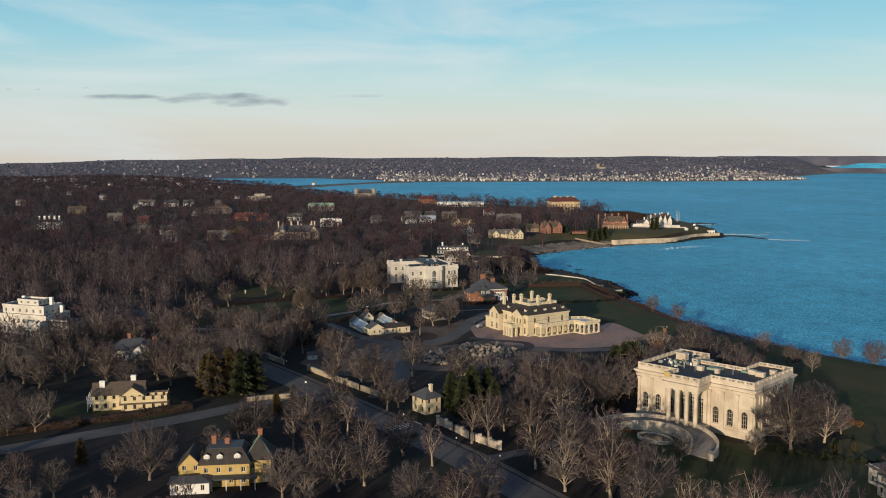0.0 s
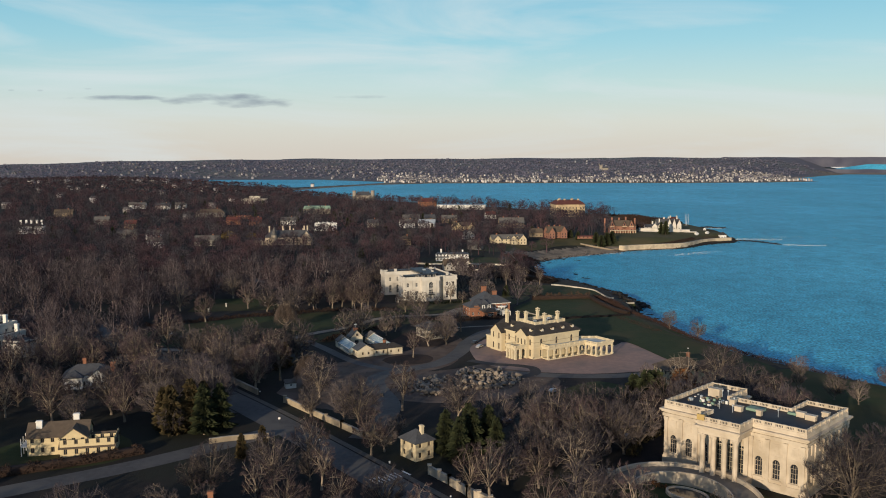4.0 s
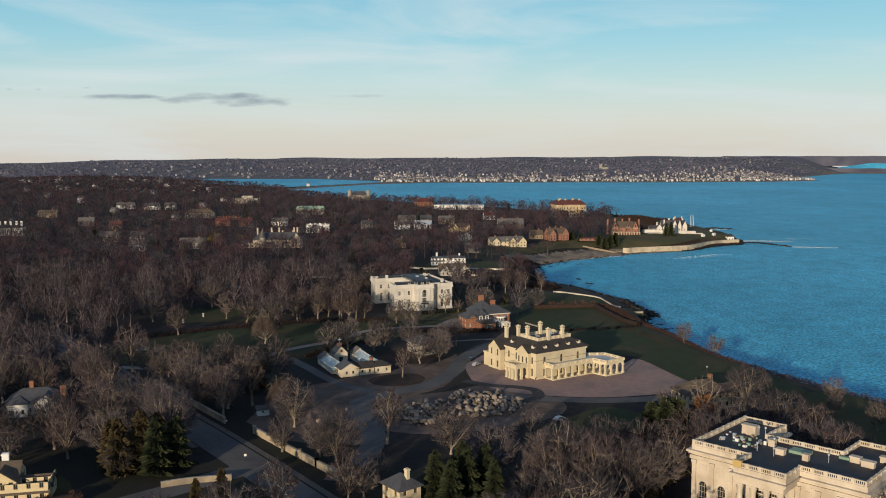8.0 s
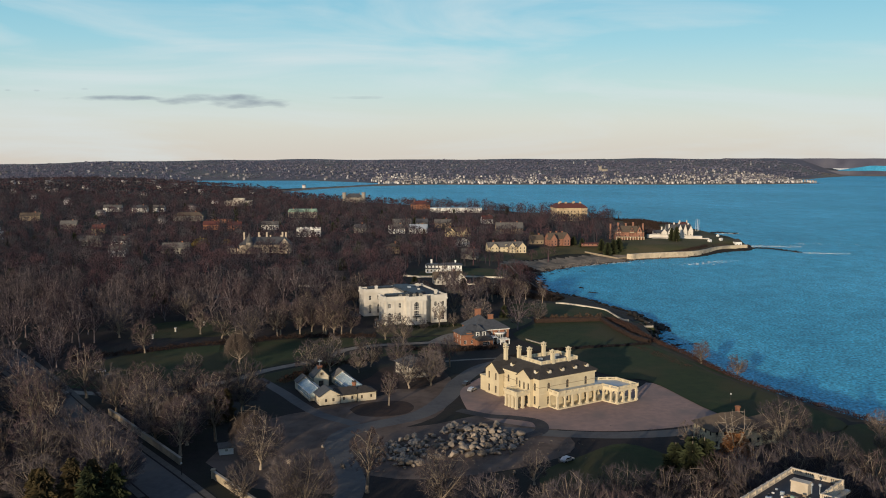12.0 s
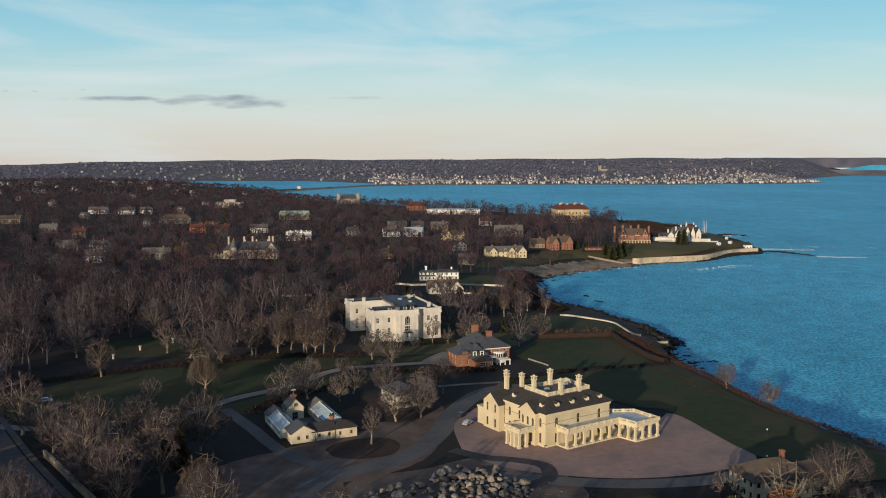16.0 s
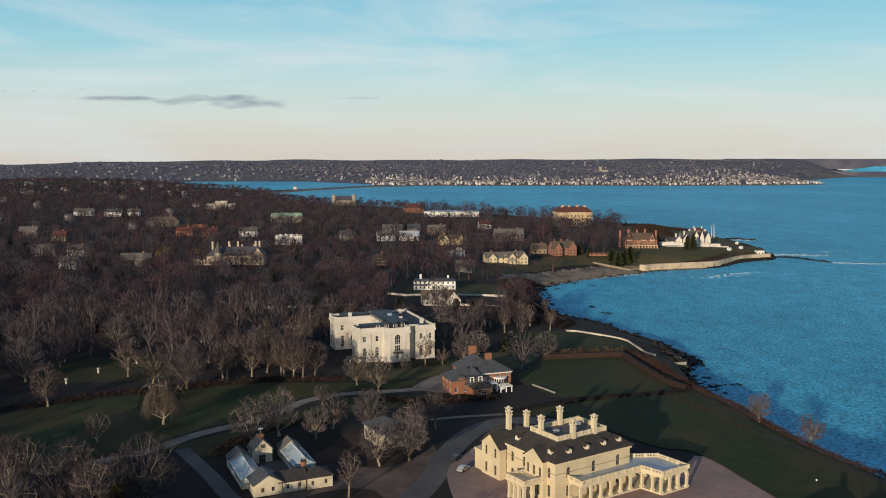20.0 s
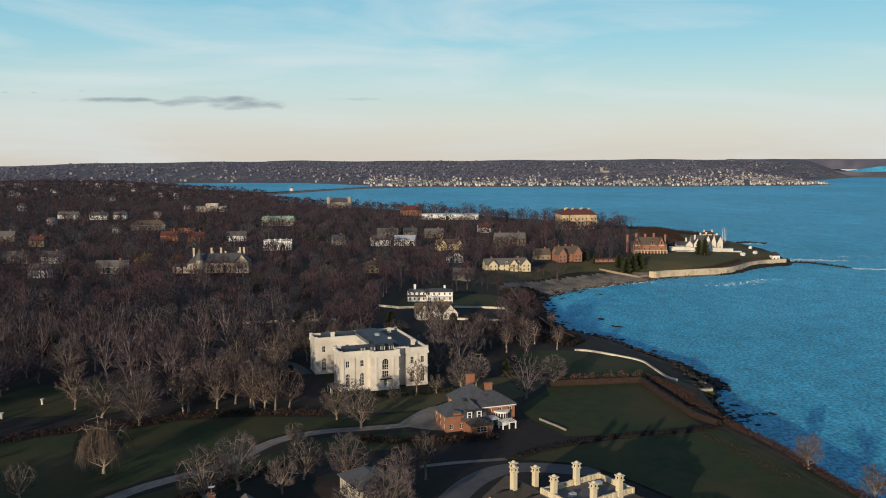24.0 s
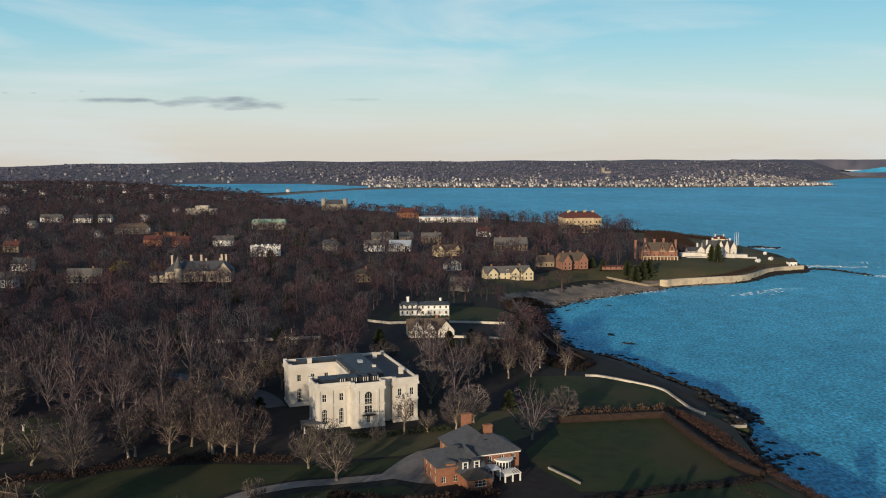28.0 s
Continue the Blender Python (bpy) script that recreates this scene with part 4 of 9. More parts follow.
def house(name, x, y, z, deg, L, W, eave, top, wall_mat, roof_mat, label, roof="gable", rows=None, chims=1, along="x", dormers=0, frame_mat=None, chim_mat=None, group="", wings=()):
    """A plain house: walls with windows, a roof, chimneys and dormers, centred on x, y."""
    ob = thing(name, pose(x, y, z, 0, 0, deg), label, "house", group)
    if y > 850:
        ob["far"] = 1
    FOOTPRINTS.append((x, y - 2, L / 2, W / 2 + 2, deg) if y > 850 else (x, y - 10, L / 2 + 3, W / 2 + 12, deg))
    body(ob, -L / 2, -W / 2, L / 2, W / 2, eave, top, wall_mat, roof_mat, roof, rows, along, frame_mat)
    for (x0, y0, x1, y1, ev, tp, rf, al) in wings:
        body(ob, x0, y0, x1, y1, ev, tp, wall_mat, roof_mat, rf, rows, al, frame_mat)
    for i in range(chims):
        u = L * (0.3 - 0.62 * i / max(1, chims - 1)) if chims > 1 else L * 0.22
        cx, cy = (u, W * 0.08) if along == "x" else (W * 0.02, u * W / L)
        chimney(ob, cx, cy, eave, top + 1.5, 1.1, 0.9, chim_mat or M_BRICK)
    for i in range(dormers):
        u = L * ((i + 0.5) / dormers - 0.5) * 0.85
        k = (top - eave) / (W / 2)
        dormer(ob, u, -W / 2 + 0.7, eave + 0.7 * k, -90, 1.6, 1.5, wall_mat, roof_mat, 2.4)
    return ob


def body(ob, x0, y0, x1, y1, eave, top, wall_mat, roof_mat, roof, rows, along, frame_mat):
    poly = [(x0, y0), (x1, y0), (x1, y1), (x0, y1)]
    if rows is None:
        rows = [(3, 0.9, 2.4, 1.0, False)] + ([(3, 3.8, 5.2, 1.0, False)] if eave > 5 else [])
    spec = {}
    for i, ln in enumerate((x1 - x0, y1 - y0, x1 - x0, y1 - y0)):
        spec[i] = [(max(1, round(ln / (4.2 if ob.get("far") else 3.0))), *r[1:]) for r in rows]
    spec[2] = []
    if ob.get("far"):
        spec[1] = []
    walls(ob, poly, 0, eave, spec, wall_mat, frame_mat)
    if roof == "gable":
        gable_roof(ob, x0, y0, x1, y1, eave, top, roof_mat, wall_mat, along)
    elif roof == "hip":
        hip_roof(ob, x0, y0, x1, y1, eave, top, roof_mat)
    elif roof == "deck":
        hip_roof(ob, x0, y0, x1, y1, eave, top, roof_mat, 0.4, run=1.6)
    elif roof == "flat":
        flat_roof(ob, poly, eave - 0.1, roof_mat)
        belt(ob, poly, eave - 0.5, eave + 0.5, 0.2, wall_mat, "parapet", 0.3)


# ---- marble mansion ----
def column(parent, x, y, z0, z1, r, material, name="column", k=14):
    bm = bmesh.new()
    tube(bm, x, y, z0, z0 + 0.45, r * 1.35, r * 1.25, k)
    tube(bm, x, y, z0 + 0.45, z1 - 1.2 * r * 1.6, r, r * 0.86, k)
    tube(bm, x, y, z1 - 1.2 * r * 1.6, z1 - 0.3, r * 0.9, r * 1.35, k)
    box(bm, x - r * 1.4, y - r * 1.4, z1 - 0.3, x + r * 1.4, y + r * 1.4, z1)
    return part(name, bm, material, parent)


def marble_mansion():
    ob = thing("marble_mansion", pose(68.2, 296.4, 12.4, 0, 0, -44.5) @ Matrix.Diagonal((1, 1, 1.19, 1)), "pale marble mansion with a colonnaded portico, sunlit front", "mansion")
    W, D, H = 41.0, 28.0, 13.4
    poly = [(0, 0), (W, 0), (W, D), (W - 11.5, D), (W - 11.5, D - 11), (11.5, D - 11), (11.5, D), (0, D)]
    bays = (3.0, 7.8, 12.6, 28.4, 33.2, 38.0)
    front = [(u, 2.4, 6.9, 2.1, True) for u in bays] + [(u, 1.7, 8.2, 2.0, False) for u in (17.3, 20.5, 23.7)]
    for u, v0, v1, w, r in front:
        window(ob, u, 0.45, v0, -90, w, v1 - v0, M_IRON if v1 > 7.5 and w > 2.1 else (M_MARBLE if r else M_CRTRIM), 2 if w > 1.5 else 1, r)
    wall_run(ob, (0, 0), (W, 0), 0, H, front, M_MARBLE, 0.55)
    sides = (3.2, 8.6, 14.0, 19.4, 24.8)
    south = [(u, 2.4, 6.9, 2.1, True) for u in sides] + [(u, 8.7, 11.0, 1.3, False) for u in sides]
    for u, v0, v1, w, r in south:
        window(ob, W - 0.45, u, v0, 0, w, v1 - v0, M_MARBLE, 2 if w > 1.5 else 1, r)
    wall_run(ob, (W, 0), (W, D), 0, H, south, M_MARBLE, 0.55)
    for i in range(2, 8):
        wall_run(ob, poly[i], poly[(i + 1) % 8], 0, H, [], M_MARBLE)
    # plinth, giant pilasters, entablature, cornice, balustrade
    belt(ob, poly, -1.4, 1.5, 0.28, M_MARBLE, "plinth", 0.1)
    belt(ob, poly, 7.45, 7.7, 0.07, M_MARBLE, "string_course", 0.05)
    for u in (0.7, 5.4, 10.2, 14.7, 26.3, 30.8, 35.6, 40.3):
        part("pilaster", boxes((u - 0.5, -0.32, 1.5, u + 0.5, 0.0, 11.0), (u - 0.6, -0.4, 1.5, u + 0.6, 0, 2.1), (u - 0.55, -0.42, 10.2, u + 0.55, 0, 10.6), (u - 0.68, -0.5, 10.6, u + 0.68, 0, 11.2)), M_MARBLE, ob)
    for u in (0.7, 5.9, 11.3, 16.7, 22.1, 27.3):
        part("pilaster", boxes((W, u - 0.5, 1.5, W + 0.32, u + 0.5, 11.0), (W, u - 0.68, 10.6, W + 0.5, u + 0.68, 11.2)), M_MARBLE, ob)
    for u in bays:
        part("window_sill", boxes((u - 1.4, -0.3, 2.05, u + 1.4, 0, 2.36)), M_MARBLE, ob)
        part("carved_panel", boxes((u - 0.9, -0.12, 8.5, u + 0.9, 0, 10.5), (u - 0.6, -0.2, 8.9, u + 0.6, -0.12, 10.1)), M_MARBLE, ob)
        k = bmesh.new()
        tube(k, 0, 0, 0, 0.16, 0.75, 0.5, 10)
        r_ = part("carved_roundel", k, M_MARBLE, ob)
        r_.matrix_local = pose(u, 0.02, 7.45, 90) @ Matrix.Scale(0.55, 4)
    for u in (5.4, 10.2, 30.8, 35.6):
        part("carved_panel", boxes((u - 0.9, -0.14, 11.35, u + 0.9, 0, 12.0)), M_MARBLE, ob)
    belt(ob, poly, 11.3, 12.1, 0.42, M_MARBLE, "architrave")
    belt(ob, poly, 12.4, 12.8, 0.7, M_MARBLE, "cornice")
    belt(ob, poly, 12.8, 13.2, 1.1, M_MARBLE, "cornice")
    belt(ob, poly, 13.2, 14.2, 0.1, M_MARBLE, "attic_course", 0.5)
    flat_roof(ob, poly, 14.1, M_MEMB)
    inset = [(0.3, 0.3), (14.6, 0.3), (14.6, -7.2), (26.4, -7.2), (26.4, 0.3), (W - 0.3, 0.3), (W - 0.3, D - 0.3), (W - 11.2, D - 0.3), (W - 11.2, D - 11.3), (11.2, D - 11.3), (11.2, D - 0.3), (0.3, D - 0.3)]
    balustrade(ob, inset, 14.2, 0.95, M_MARBLE, True, 2.9, 0.42)
    # portico
    part("portico_floor", boxes((14.0, -8.6, -1.4, 27.0, 0, 1.5)), M_MARBLE, ob)
    for j, (d0, d1, zt) in enumerate(((8.6, 9.1, 1.1), (9.1, 9.6, 0.7), (9.6, 10.1, 0.3))):
        part("step", boxes((14.5 + j * 0.3, -d1, -1.4, 26.5 - j * 0.3, -d0, zt)), M_MARBLE, ob)
    for u in (15.8, 18.95, 22.05, 25.2):
        column(ob, u, -7.0, 1.5, 11.3, 0.72, M_MARBLE)
    for u in (15.8, 25.2):
        part("pilaster", boxes((u - 0.62, -0.9, 1.5, u + 0.62, 0, 11.3)), M_MARBLE, ob)
    part("entablature", boxes((14.8, -7.8, 11.3, 26.2, 0, 12.4)), M_MARBLE, ob)
    part("cornice", boxes((14.3, -8.3, 12.4, 26.7, 0, 12.8)), M_MARBLE, ob)
    part("cornice", boxes((13.9, -8.7, 12.8, 27.1, 0, 13.2)), M_MARBLE, ob)
    part("attic_course", boxes((14.4, -7.7, 13.2, 26.6, 0, 14.2)), M_MARBLE, ob)
    part("roof", boxes((14.8, -7.2, 14.2, 26.2, 0.6, 14.24)), M_MEMB, ob)
    part("stained_pier", boxes((14.1, -7.55, 14.2, 16.2, -6.85, 15.5)), M_OCHRE, ob, "ochre-stained balustrade pier")
    # roof furniture
    for x, y, a, b, h in ((6.5, 17.5, 3.6, 1.8, 1.9), (14.6, 12.5, 1.6, 1.4, 1.2), (18.6, 8.0, 2.0, 1.5, 1.0), (24.6, 8.0, 1.4, 1.3, 1.1), (33.4, 14.6, 2.2, 1.4, 1.0), (36.6, 13.4, 2.8, 1.4, 1.0), (38.4, 19.0, 1.8, 1.4, 1.0)):
        c = part("chimney", boxes((x - a / 2, y - b / 2, 14.1, x + a / 2, y + b / 2, 14.1 + h)), M_MARBLE, ob)
        part("chimney_cap", boxes((x - a / 2 - 0.15, y - b / 2 - 0.15, 14.1 + h, x + a / 2 + 0.15, y + b / 2 + 0.15, 14.35 + h)), M_MARBLE, c)
    part("skylight", boxes((19.4, 10.6, 14.1, 24.0, 13.6, 14.7)), M_GREEN, ob, "pale green framed skylight")
    part("skylight", boxes((29.6, 14.6, 14.1, 31.9, 15.6, 14.6)), M_GREEN, ob, "pale green framed skylight")
    for i in range(34):
        x, y, s = rng_b.uniform(2, 13), rng_b.uniform(6, 15.5), rng_b.uniform(0.25, 0.9)
        part("roof_vent", boxes((x, y, 14.1, x + s, y + s * 0.8, 14.1 + s * rng_b.uniform(0.4, 1.2))), (M_METAL, M_GREYR, M_WHITE, M_GREEN, M_TAN)[i % 5], ob)
    for x, y in ((8.4, 18.5), (9.8, 19.2), (13.5, 6.5), (18.0, 5.5), (15, 12.5), (29, 10)):
        bm = bmesh.new()
        tube(bm, x, y, 14.1, 15.6, 0.09, 0.09, 6)
        tube(bm, x, y, 15.6, 15.95, 0.28, 0.28, 8)
        part("roof_vent", bm, M_METAL, ob)


rng_b = np.random.default_rng(3)
marble_mansion()
MHM = pose(68.3, 297.0, 0, 0, 0, -48)


def mh_pt(x, y):
    q = MHM @ Vector((x, y, 0))
    return (q.x, q.y)


def arc_pts(cx, cy, rx, ry, a0, a1, k=26):
    return [mh_pt(cx + rx * math.cos(radians(a0 + (a1 - a0) * i / k)), cy + ry * math.sin(radians(a0 + (a1 - a0) * i / k))) for i in range(k + 1)]


def band(inner, outer, zi, zo):
    """A sloping band between two rows of plan points with heights along it."""
    bm = bmesh.new()
    k = len(inner)
    top = [(bm.verts.new((*a, za)), bm.verts.new((*b, za))) for a, b, za in zip(inner, outer, zi)]
    low = [(bm.verts.new((*a, zo)), bm.verts.new((*b, zo))) for a, b in zip(inner, outer)]
    for i in range(k - 1):
        for q in ((top[i][0], top[i + 1][0], top[i + 1][1], top[i][1]), (low[i][0], top[i][0], top[i][1], low[i][1]) if i == 0 else None,
                  (top[i][0], low[i][0], low[i + 1][0], top[i + 1][0]), (top[i][1], top[i + 1][1], low[i + 1][1], low[i][1])):
            if q:
                bm.faces.new(q)
    bm.faces.new((low[-1][0], low[-1][1], top[-1][1], top[-1][0]))
    bmesh.ops.recalc_face_normals(bm, faces=bm.faces)
    return bm


ramp = thing("carriage_ramp", Matrix.Identity(4), "curved marble carriage ramp with balustrades and a fountain basin", "ramp")
N_ = 36


def slope(extra):
    return [12.15 + 2.6 * max(0.0, math.sin(math.pi * i / N_)) ** 0.7 + extra for i in range(N_ + 1)]


def ell(rx, ry, a0=0, a1=180, k=N_):
    return arc_pts(19.8, -22.7, rx, ry, a0, a1, k)


part("roadway", band(ell(21.5, 17.6), ell(14.4, 11.4), slope(0), 11.7), M_PATH, ramp)
part("parapet", band(ell(22.0, 18.0), ell(21.5, 17.6), slope(1.0), 11.7), M_MARBLE, ramp, "marble balustrade wall")
part("parapet", band(ell(14.4, 11.4), ell(13.9, 11.0), slope(1.0), 11.7), M_MARBLE, ramp, "marble balustrade wall")
part("coping", band(ell(22.1, 18.1), ell(21.4, 17.5), slope(1.14), 12.0), M_MARBLE, ramp)
part("basin_wall", band(arc_pts(19.8, -18.6, 6.0, 4.0, 0, 360), arc_pts(19.8, -18.6, 5.4, 3.5, 0, 360), [13.0] * 27, 11.8), M_MARBLE, ramp)
part("basin_water", patch([Vector(p_) for p_ in arc_pts(19.8, -18.6, 5.5, 3.6, 0, 347)], 12.6, False), M_PANE, ramp)
for rx_, ry_, a_ in ((21.8, 17.8, 0), (21.8, 17.8, 180), (14.1, 11.2, 0), (14.1, 11.2, 180)):
    px_, py_ = arc_pts(19.8, -22.7, rx_, ry_, a_, a_)[0]
    ped_ = part("pedestal", boxes((px_ - 0.7, py_ - 0.7, 11.8, px_ + 0.7, py_ + 0.7, 14.0)), M_MARBLE, ramp)
    bm = bmesh.new()
    tube(bm, px_, py_, 14.0, 14.7, 0.4, 0.75, 10)
    part("urn", bm, M_MARBLE, ped_)


# ---- cream mansion ----
def cream_mansion():
    ob = thing("cream_mansion", pose(44.0, 425.4, 11.9, 0, 0, 33) @ Matrix.Diagonal((1, 1, 1.05, 1)), "cream stucco Italianate mansion with tall chimneys and an arcaded loggia", "mansion")
    H = 10.1
    two = [(3, 1.0, 3.9, 1.2, False), (3, 5.9, 8.4, 1.15, True)]
    main = [(0, 0), (26, 0), (26, 20), (0, 20)]
    walls(ob, main, 0, H, {0: [(3, 1.0, 3.8, 1.2, False), (3, 5.6, 8.4, 1.25, True)], 1: [(3, 1.0, 3.8, 1.2, False), (3, 5.6, 8.2, 1.2, True)], 2: [],
                           3: [(4, 1.0, 3.9, 1.15, False), (4, 5.7, 8.3, 1.15, True)]}, M_CREAM, M_TAN)
    rear = [(1.0, 20), (14, 20), (14, 31), (1.0, 31)]
    walls(ob, rear, 0, 8.6, {0: [], 1: [], 2: [], 3: [(3, 1.0, 3.4, 1.1, False), (3, 5.0, 7.2, 1.1, False)]}, M_CREAM, M_TAN, skip=(0,))
    belt(ob, main, 4.75, 5.05, 0.12, M_CRTRIM, "string_course", 0.05)
    belt(ob, main, 7.0, 7.14, 0.05, M_TAN, "string_course", 0.03)
    belt(ob, main, 9.35, 10.1, 0.35, M_CRTRIM, "cornice", 0.1)
    belt(ob, main, -0.3, 0.7, 0.15, M_CRTRIM, "plinth", 0.05)
    hip_roof(ob, 0, 0, 26, 20, H, 13.3, M_DARK, 0.85, run=5.2)
    deck = [(4.7, 4.7), (21.3, 4.7), (21.3, 15.3), (4.7, 15.3)]
    part("roof_deck", boxes((4.4, 4.4, 13.2, 21.6, 15.6, 13.5)), M_GREYR, ob)
    balustrade(ob, deck, 13.5, 1.15, M_CRTRIM, True, 2.8, 0.4)
    gable_roof(ob, 1.0, 19, 14, 31, 8.6, 12.0, M_DARK, M_CREAM, "y", 0.5)
    # gabled bays on the entrance front
    for y0, y1, out, ev, tp in ((3.2, 10.4, 1.4, 10.0, 12.4), (20.2, 28.4, 2.2, 8.6, 11.6)):
        bay = [(-out, y0), (0.0, y0), (0.0, y1), (-out, y1)]
        walls(ob, bay, 0, ev, {3: [(2, 1.0, 3.6, 1.1, False), (2 if tp < 12 else 3, 5.6, 8.1, 1.0, tp > 12)]}, M_CREAM, M_TAN, skip=(1,))
        gable_roof(ob, -out, y0, 6, y1, ev, tp, M_DARK, M_CREAM, "x", 0.5)
    part("bow_front", boxes((-1.5, 28.4, 0, 2.0, 32.6, 5.2), (-1.7, 28.2, 5.2, 2.0, 32.8, 5.7)), M_CREAM, ob)
    # carriage porch
    porch = part("carriage_porch", boxes((-7.2, 3.6, 4.3, -1.2, 10.0, 4.9), (-7.6, 3.2, 4.9, -1.2, 10.4, 5.3)), M_CRTRIM, ob, "balustraded carriage porch on square pillars")
    for x in (-6.9, -4.2):
        for y in (3.9, 5.9, 7.7, 9.7):
            part("pillar", boxes((x - 0.38, y - 0.38, 0, x + 0.38, y + 0.38, 4.3), (x - 0.5, y - 0.5, 0, x + 0.5, y + 0.5, 0.6), (x - 0.48, y - 0.48, 3.9, x + 0.48, y + 0.48, 4.3)), M_CRTRIM, porch)
    balustrade(ob, [(-1.4, 3.5), (-7.3, 3.5), (-7.3, 10.1), (-1.4, 10.1)], 5.3, 0.8, M_CRTRIM, False, 2.4, 0.4)
    # loggia: floor, arcade, flat roof, balustrade
    plan = [(4.4, 0.1), (4.4, -5.0), (25.3, -5.0), (26.4, -11.4), (36.0, -11.4), (35.8, -1.0), (27.0, 4.2), (26.0, 4.2), (26.0, 0.1)]
    bm = bmesh.new()
    prism(bm, plan, -0.2, 0.55)
    bm.normal_update()
    bmesh.ops.triangulate(bm, faces=[f for f in bm.faces if len(f.verts) > 4])
    part("loggia_floor", bm, M_CRTRIM, ob)
    bm = bmesh.new()
    prism(bm, plan, 4.55, 5.35)
    bm.normal_update()
    bmesh.ops.triangulate(bm, faces=[f for f in bm.faces if len(f.verts) > 4])
    part("loggia_roof", bm, M_CRTRIM, ob)
    bm = bmesh.new()
    prism(bm, [(x * 0.985 + 0.2, y * 0.97 + 0.1) for x, y in plan], 5.35, 5.42)
    bm.normal_update()
    bmesh.ops.triangulate(bm, faces=[f for f in bm.faces if len(f.verts) > 4])
    part("loggia_deck", bm, M_METAL, ob, "pale grey flat loggia roof")
    edge = plan[1:7]
    bm = bmesh.new()
    for a, b in zip(plan, plan[1:7]):
        a, b = Vector(a), Vector(b)
        L = (b - a).length
        n = max(1, round(L / 3.7))
        d = (b - a) / L
        nn = Vector((-d.y, d.x))
        for j in range(n):
            c = a + d * L * j / n + nn * 0.45
            part("pillar", boxes((c.x - 0.3, c.y - 0.3, 0.55, c.x + 0.3, c.y + 0.3, 4.55), (c.x - 0.48, c.y - 0.48, 0.55, c.x + 0.48, c.y + 0.48, 1.15), (c.x - 0.46, c.y - 0.46, 3.7, c.x + 0.46, c.y + 0.46, 3.95)), M_CRTRIM, ob)
            # arch spandrels between pillars
            s = L / n
            c0, k = a + d * L * j / n + nn * 0.45, 8
            rad, zc = s / 2 - 0.36, 4.55 - 0.12
            for i in range(k):
                t0, t1 = math.pi * i / k, math.pi * (i + 1) / k
                q = [(s / 2 - rad * math.cos(t), zc - 0.75 + 0.75 * math.sin(t)) for t in (t0, t1)]
                P = [(c0 + d * q[0][0], q[0][1]), (c0 + d * q[1][0], q[1][1]), (c0 + d * q[1][0], 4.56), (c0 + d * q[0][0], 4.56)]
                for off in (-0.2, 0.2):
                    bm.faces.new([bm.verts.new((p.x + nn.x * off, p.y + nn.y * off, z)) for p, z in P])
    part("arcade_arches", bm, M_CRTRIM, ob)
    balustrade(ob, [(x, y) for x, y in plan[:8]], 5.35, 1.0, M_CRTRIM, False, 3.0, 0.42)
    # tall capped chimneys
    for x, y, z0, z1 in ((5.2, 12.0, 13.2, 18.2), (14.5, 15.2, 13.2, 18.4), (10.0, 4.9, 13.2, 18.0), (17.5, 4.9, 13.2, 18.2), (4.2, 24.5, 9.6, 16.8), (9.0, 22.8, 9.6, 16.4), (5.2, 26.0, 9.6, 17.2)):
        c = part("chimney", boxes((x - 0.55, y - 0.55, z0, x + 0.55, y + 0.55, z1 - 1.3), (x - 0.65, y - 0.65, z0, x + 0.65, y + 0.65, z0 + 1.2)), M_CRTRIM, ob)
        bm = boxes((x - 0.75, y - 0.75, z1 - 1.3, x + 0.75, y + 0.75, z1 - 1.05), (x - 0.6, y - 0.6, z1 - 1.05, x + 0.6, y + 0.6, z1 - 0.35), (x - 0.8, y - 0.8, z1 - 0.35, x + 0.8, y + 0.8, z1 - 0.15))
        tube(bm, x, y, z1 - 0.15, z1 + 0.25, 0.6, 0.25, 8)
        part("chimney_cap", bm, M_CRTRIM, c)
        bm = boxes((x - 0.61, y - 0.18, z1 - 0.9, x - 0.602, y + 0.18, z1 - 0.5), (x - 0.18, y - 0.61, z1 - 0.9, x + 0.18, y - 0.602, z1 - 0.5))
        part("chimney_vent", bm, M_DOOR, c)
    for x, y, an in ((5.5, 0.9, -90), (11.5, 0.9, -90), (17.5, 0.9, -90), (23.0, 0.9, -90), (0.9, 3.4, 180), (0.9, 16.8, 180)):
        dormer(ob, x, y, H + 0.75, an, 1.5, 1.25, M_CRTRIM, M_DARK, 2.6)
    for x, y in ((8.5, 10), (14, 9), (18, 12)):
        part("roof_unit", boxes((x, y, 13.5, x + 1.4, y + 1.0, 14.2)), M_METAL, ob)


cream_mansion()


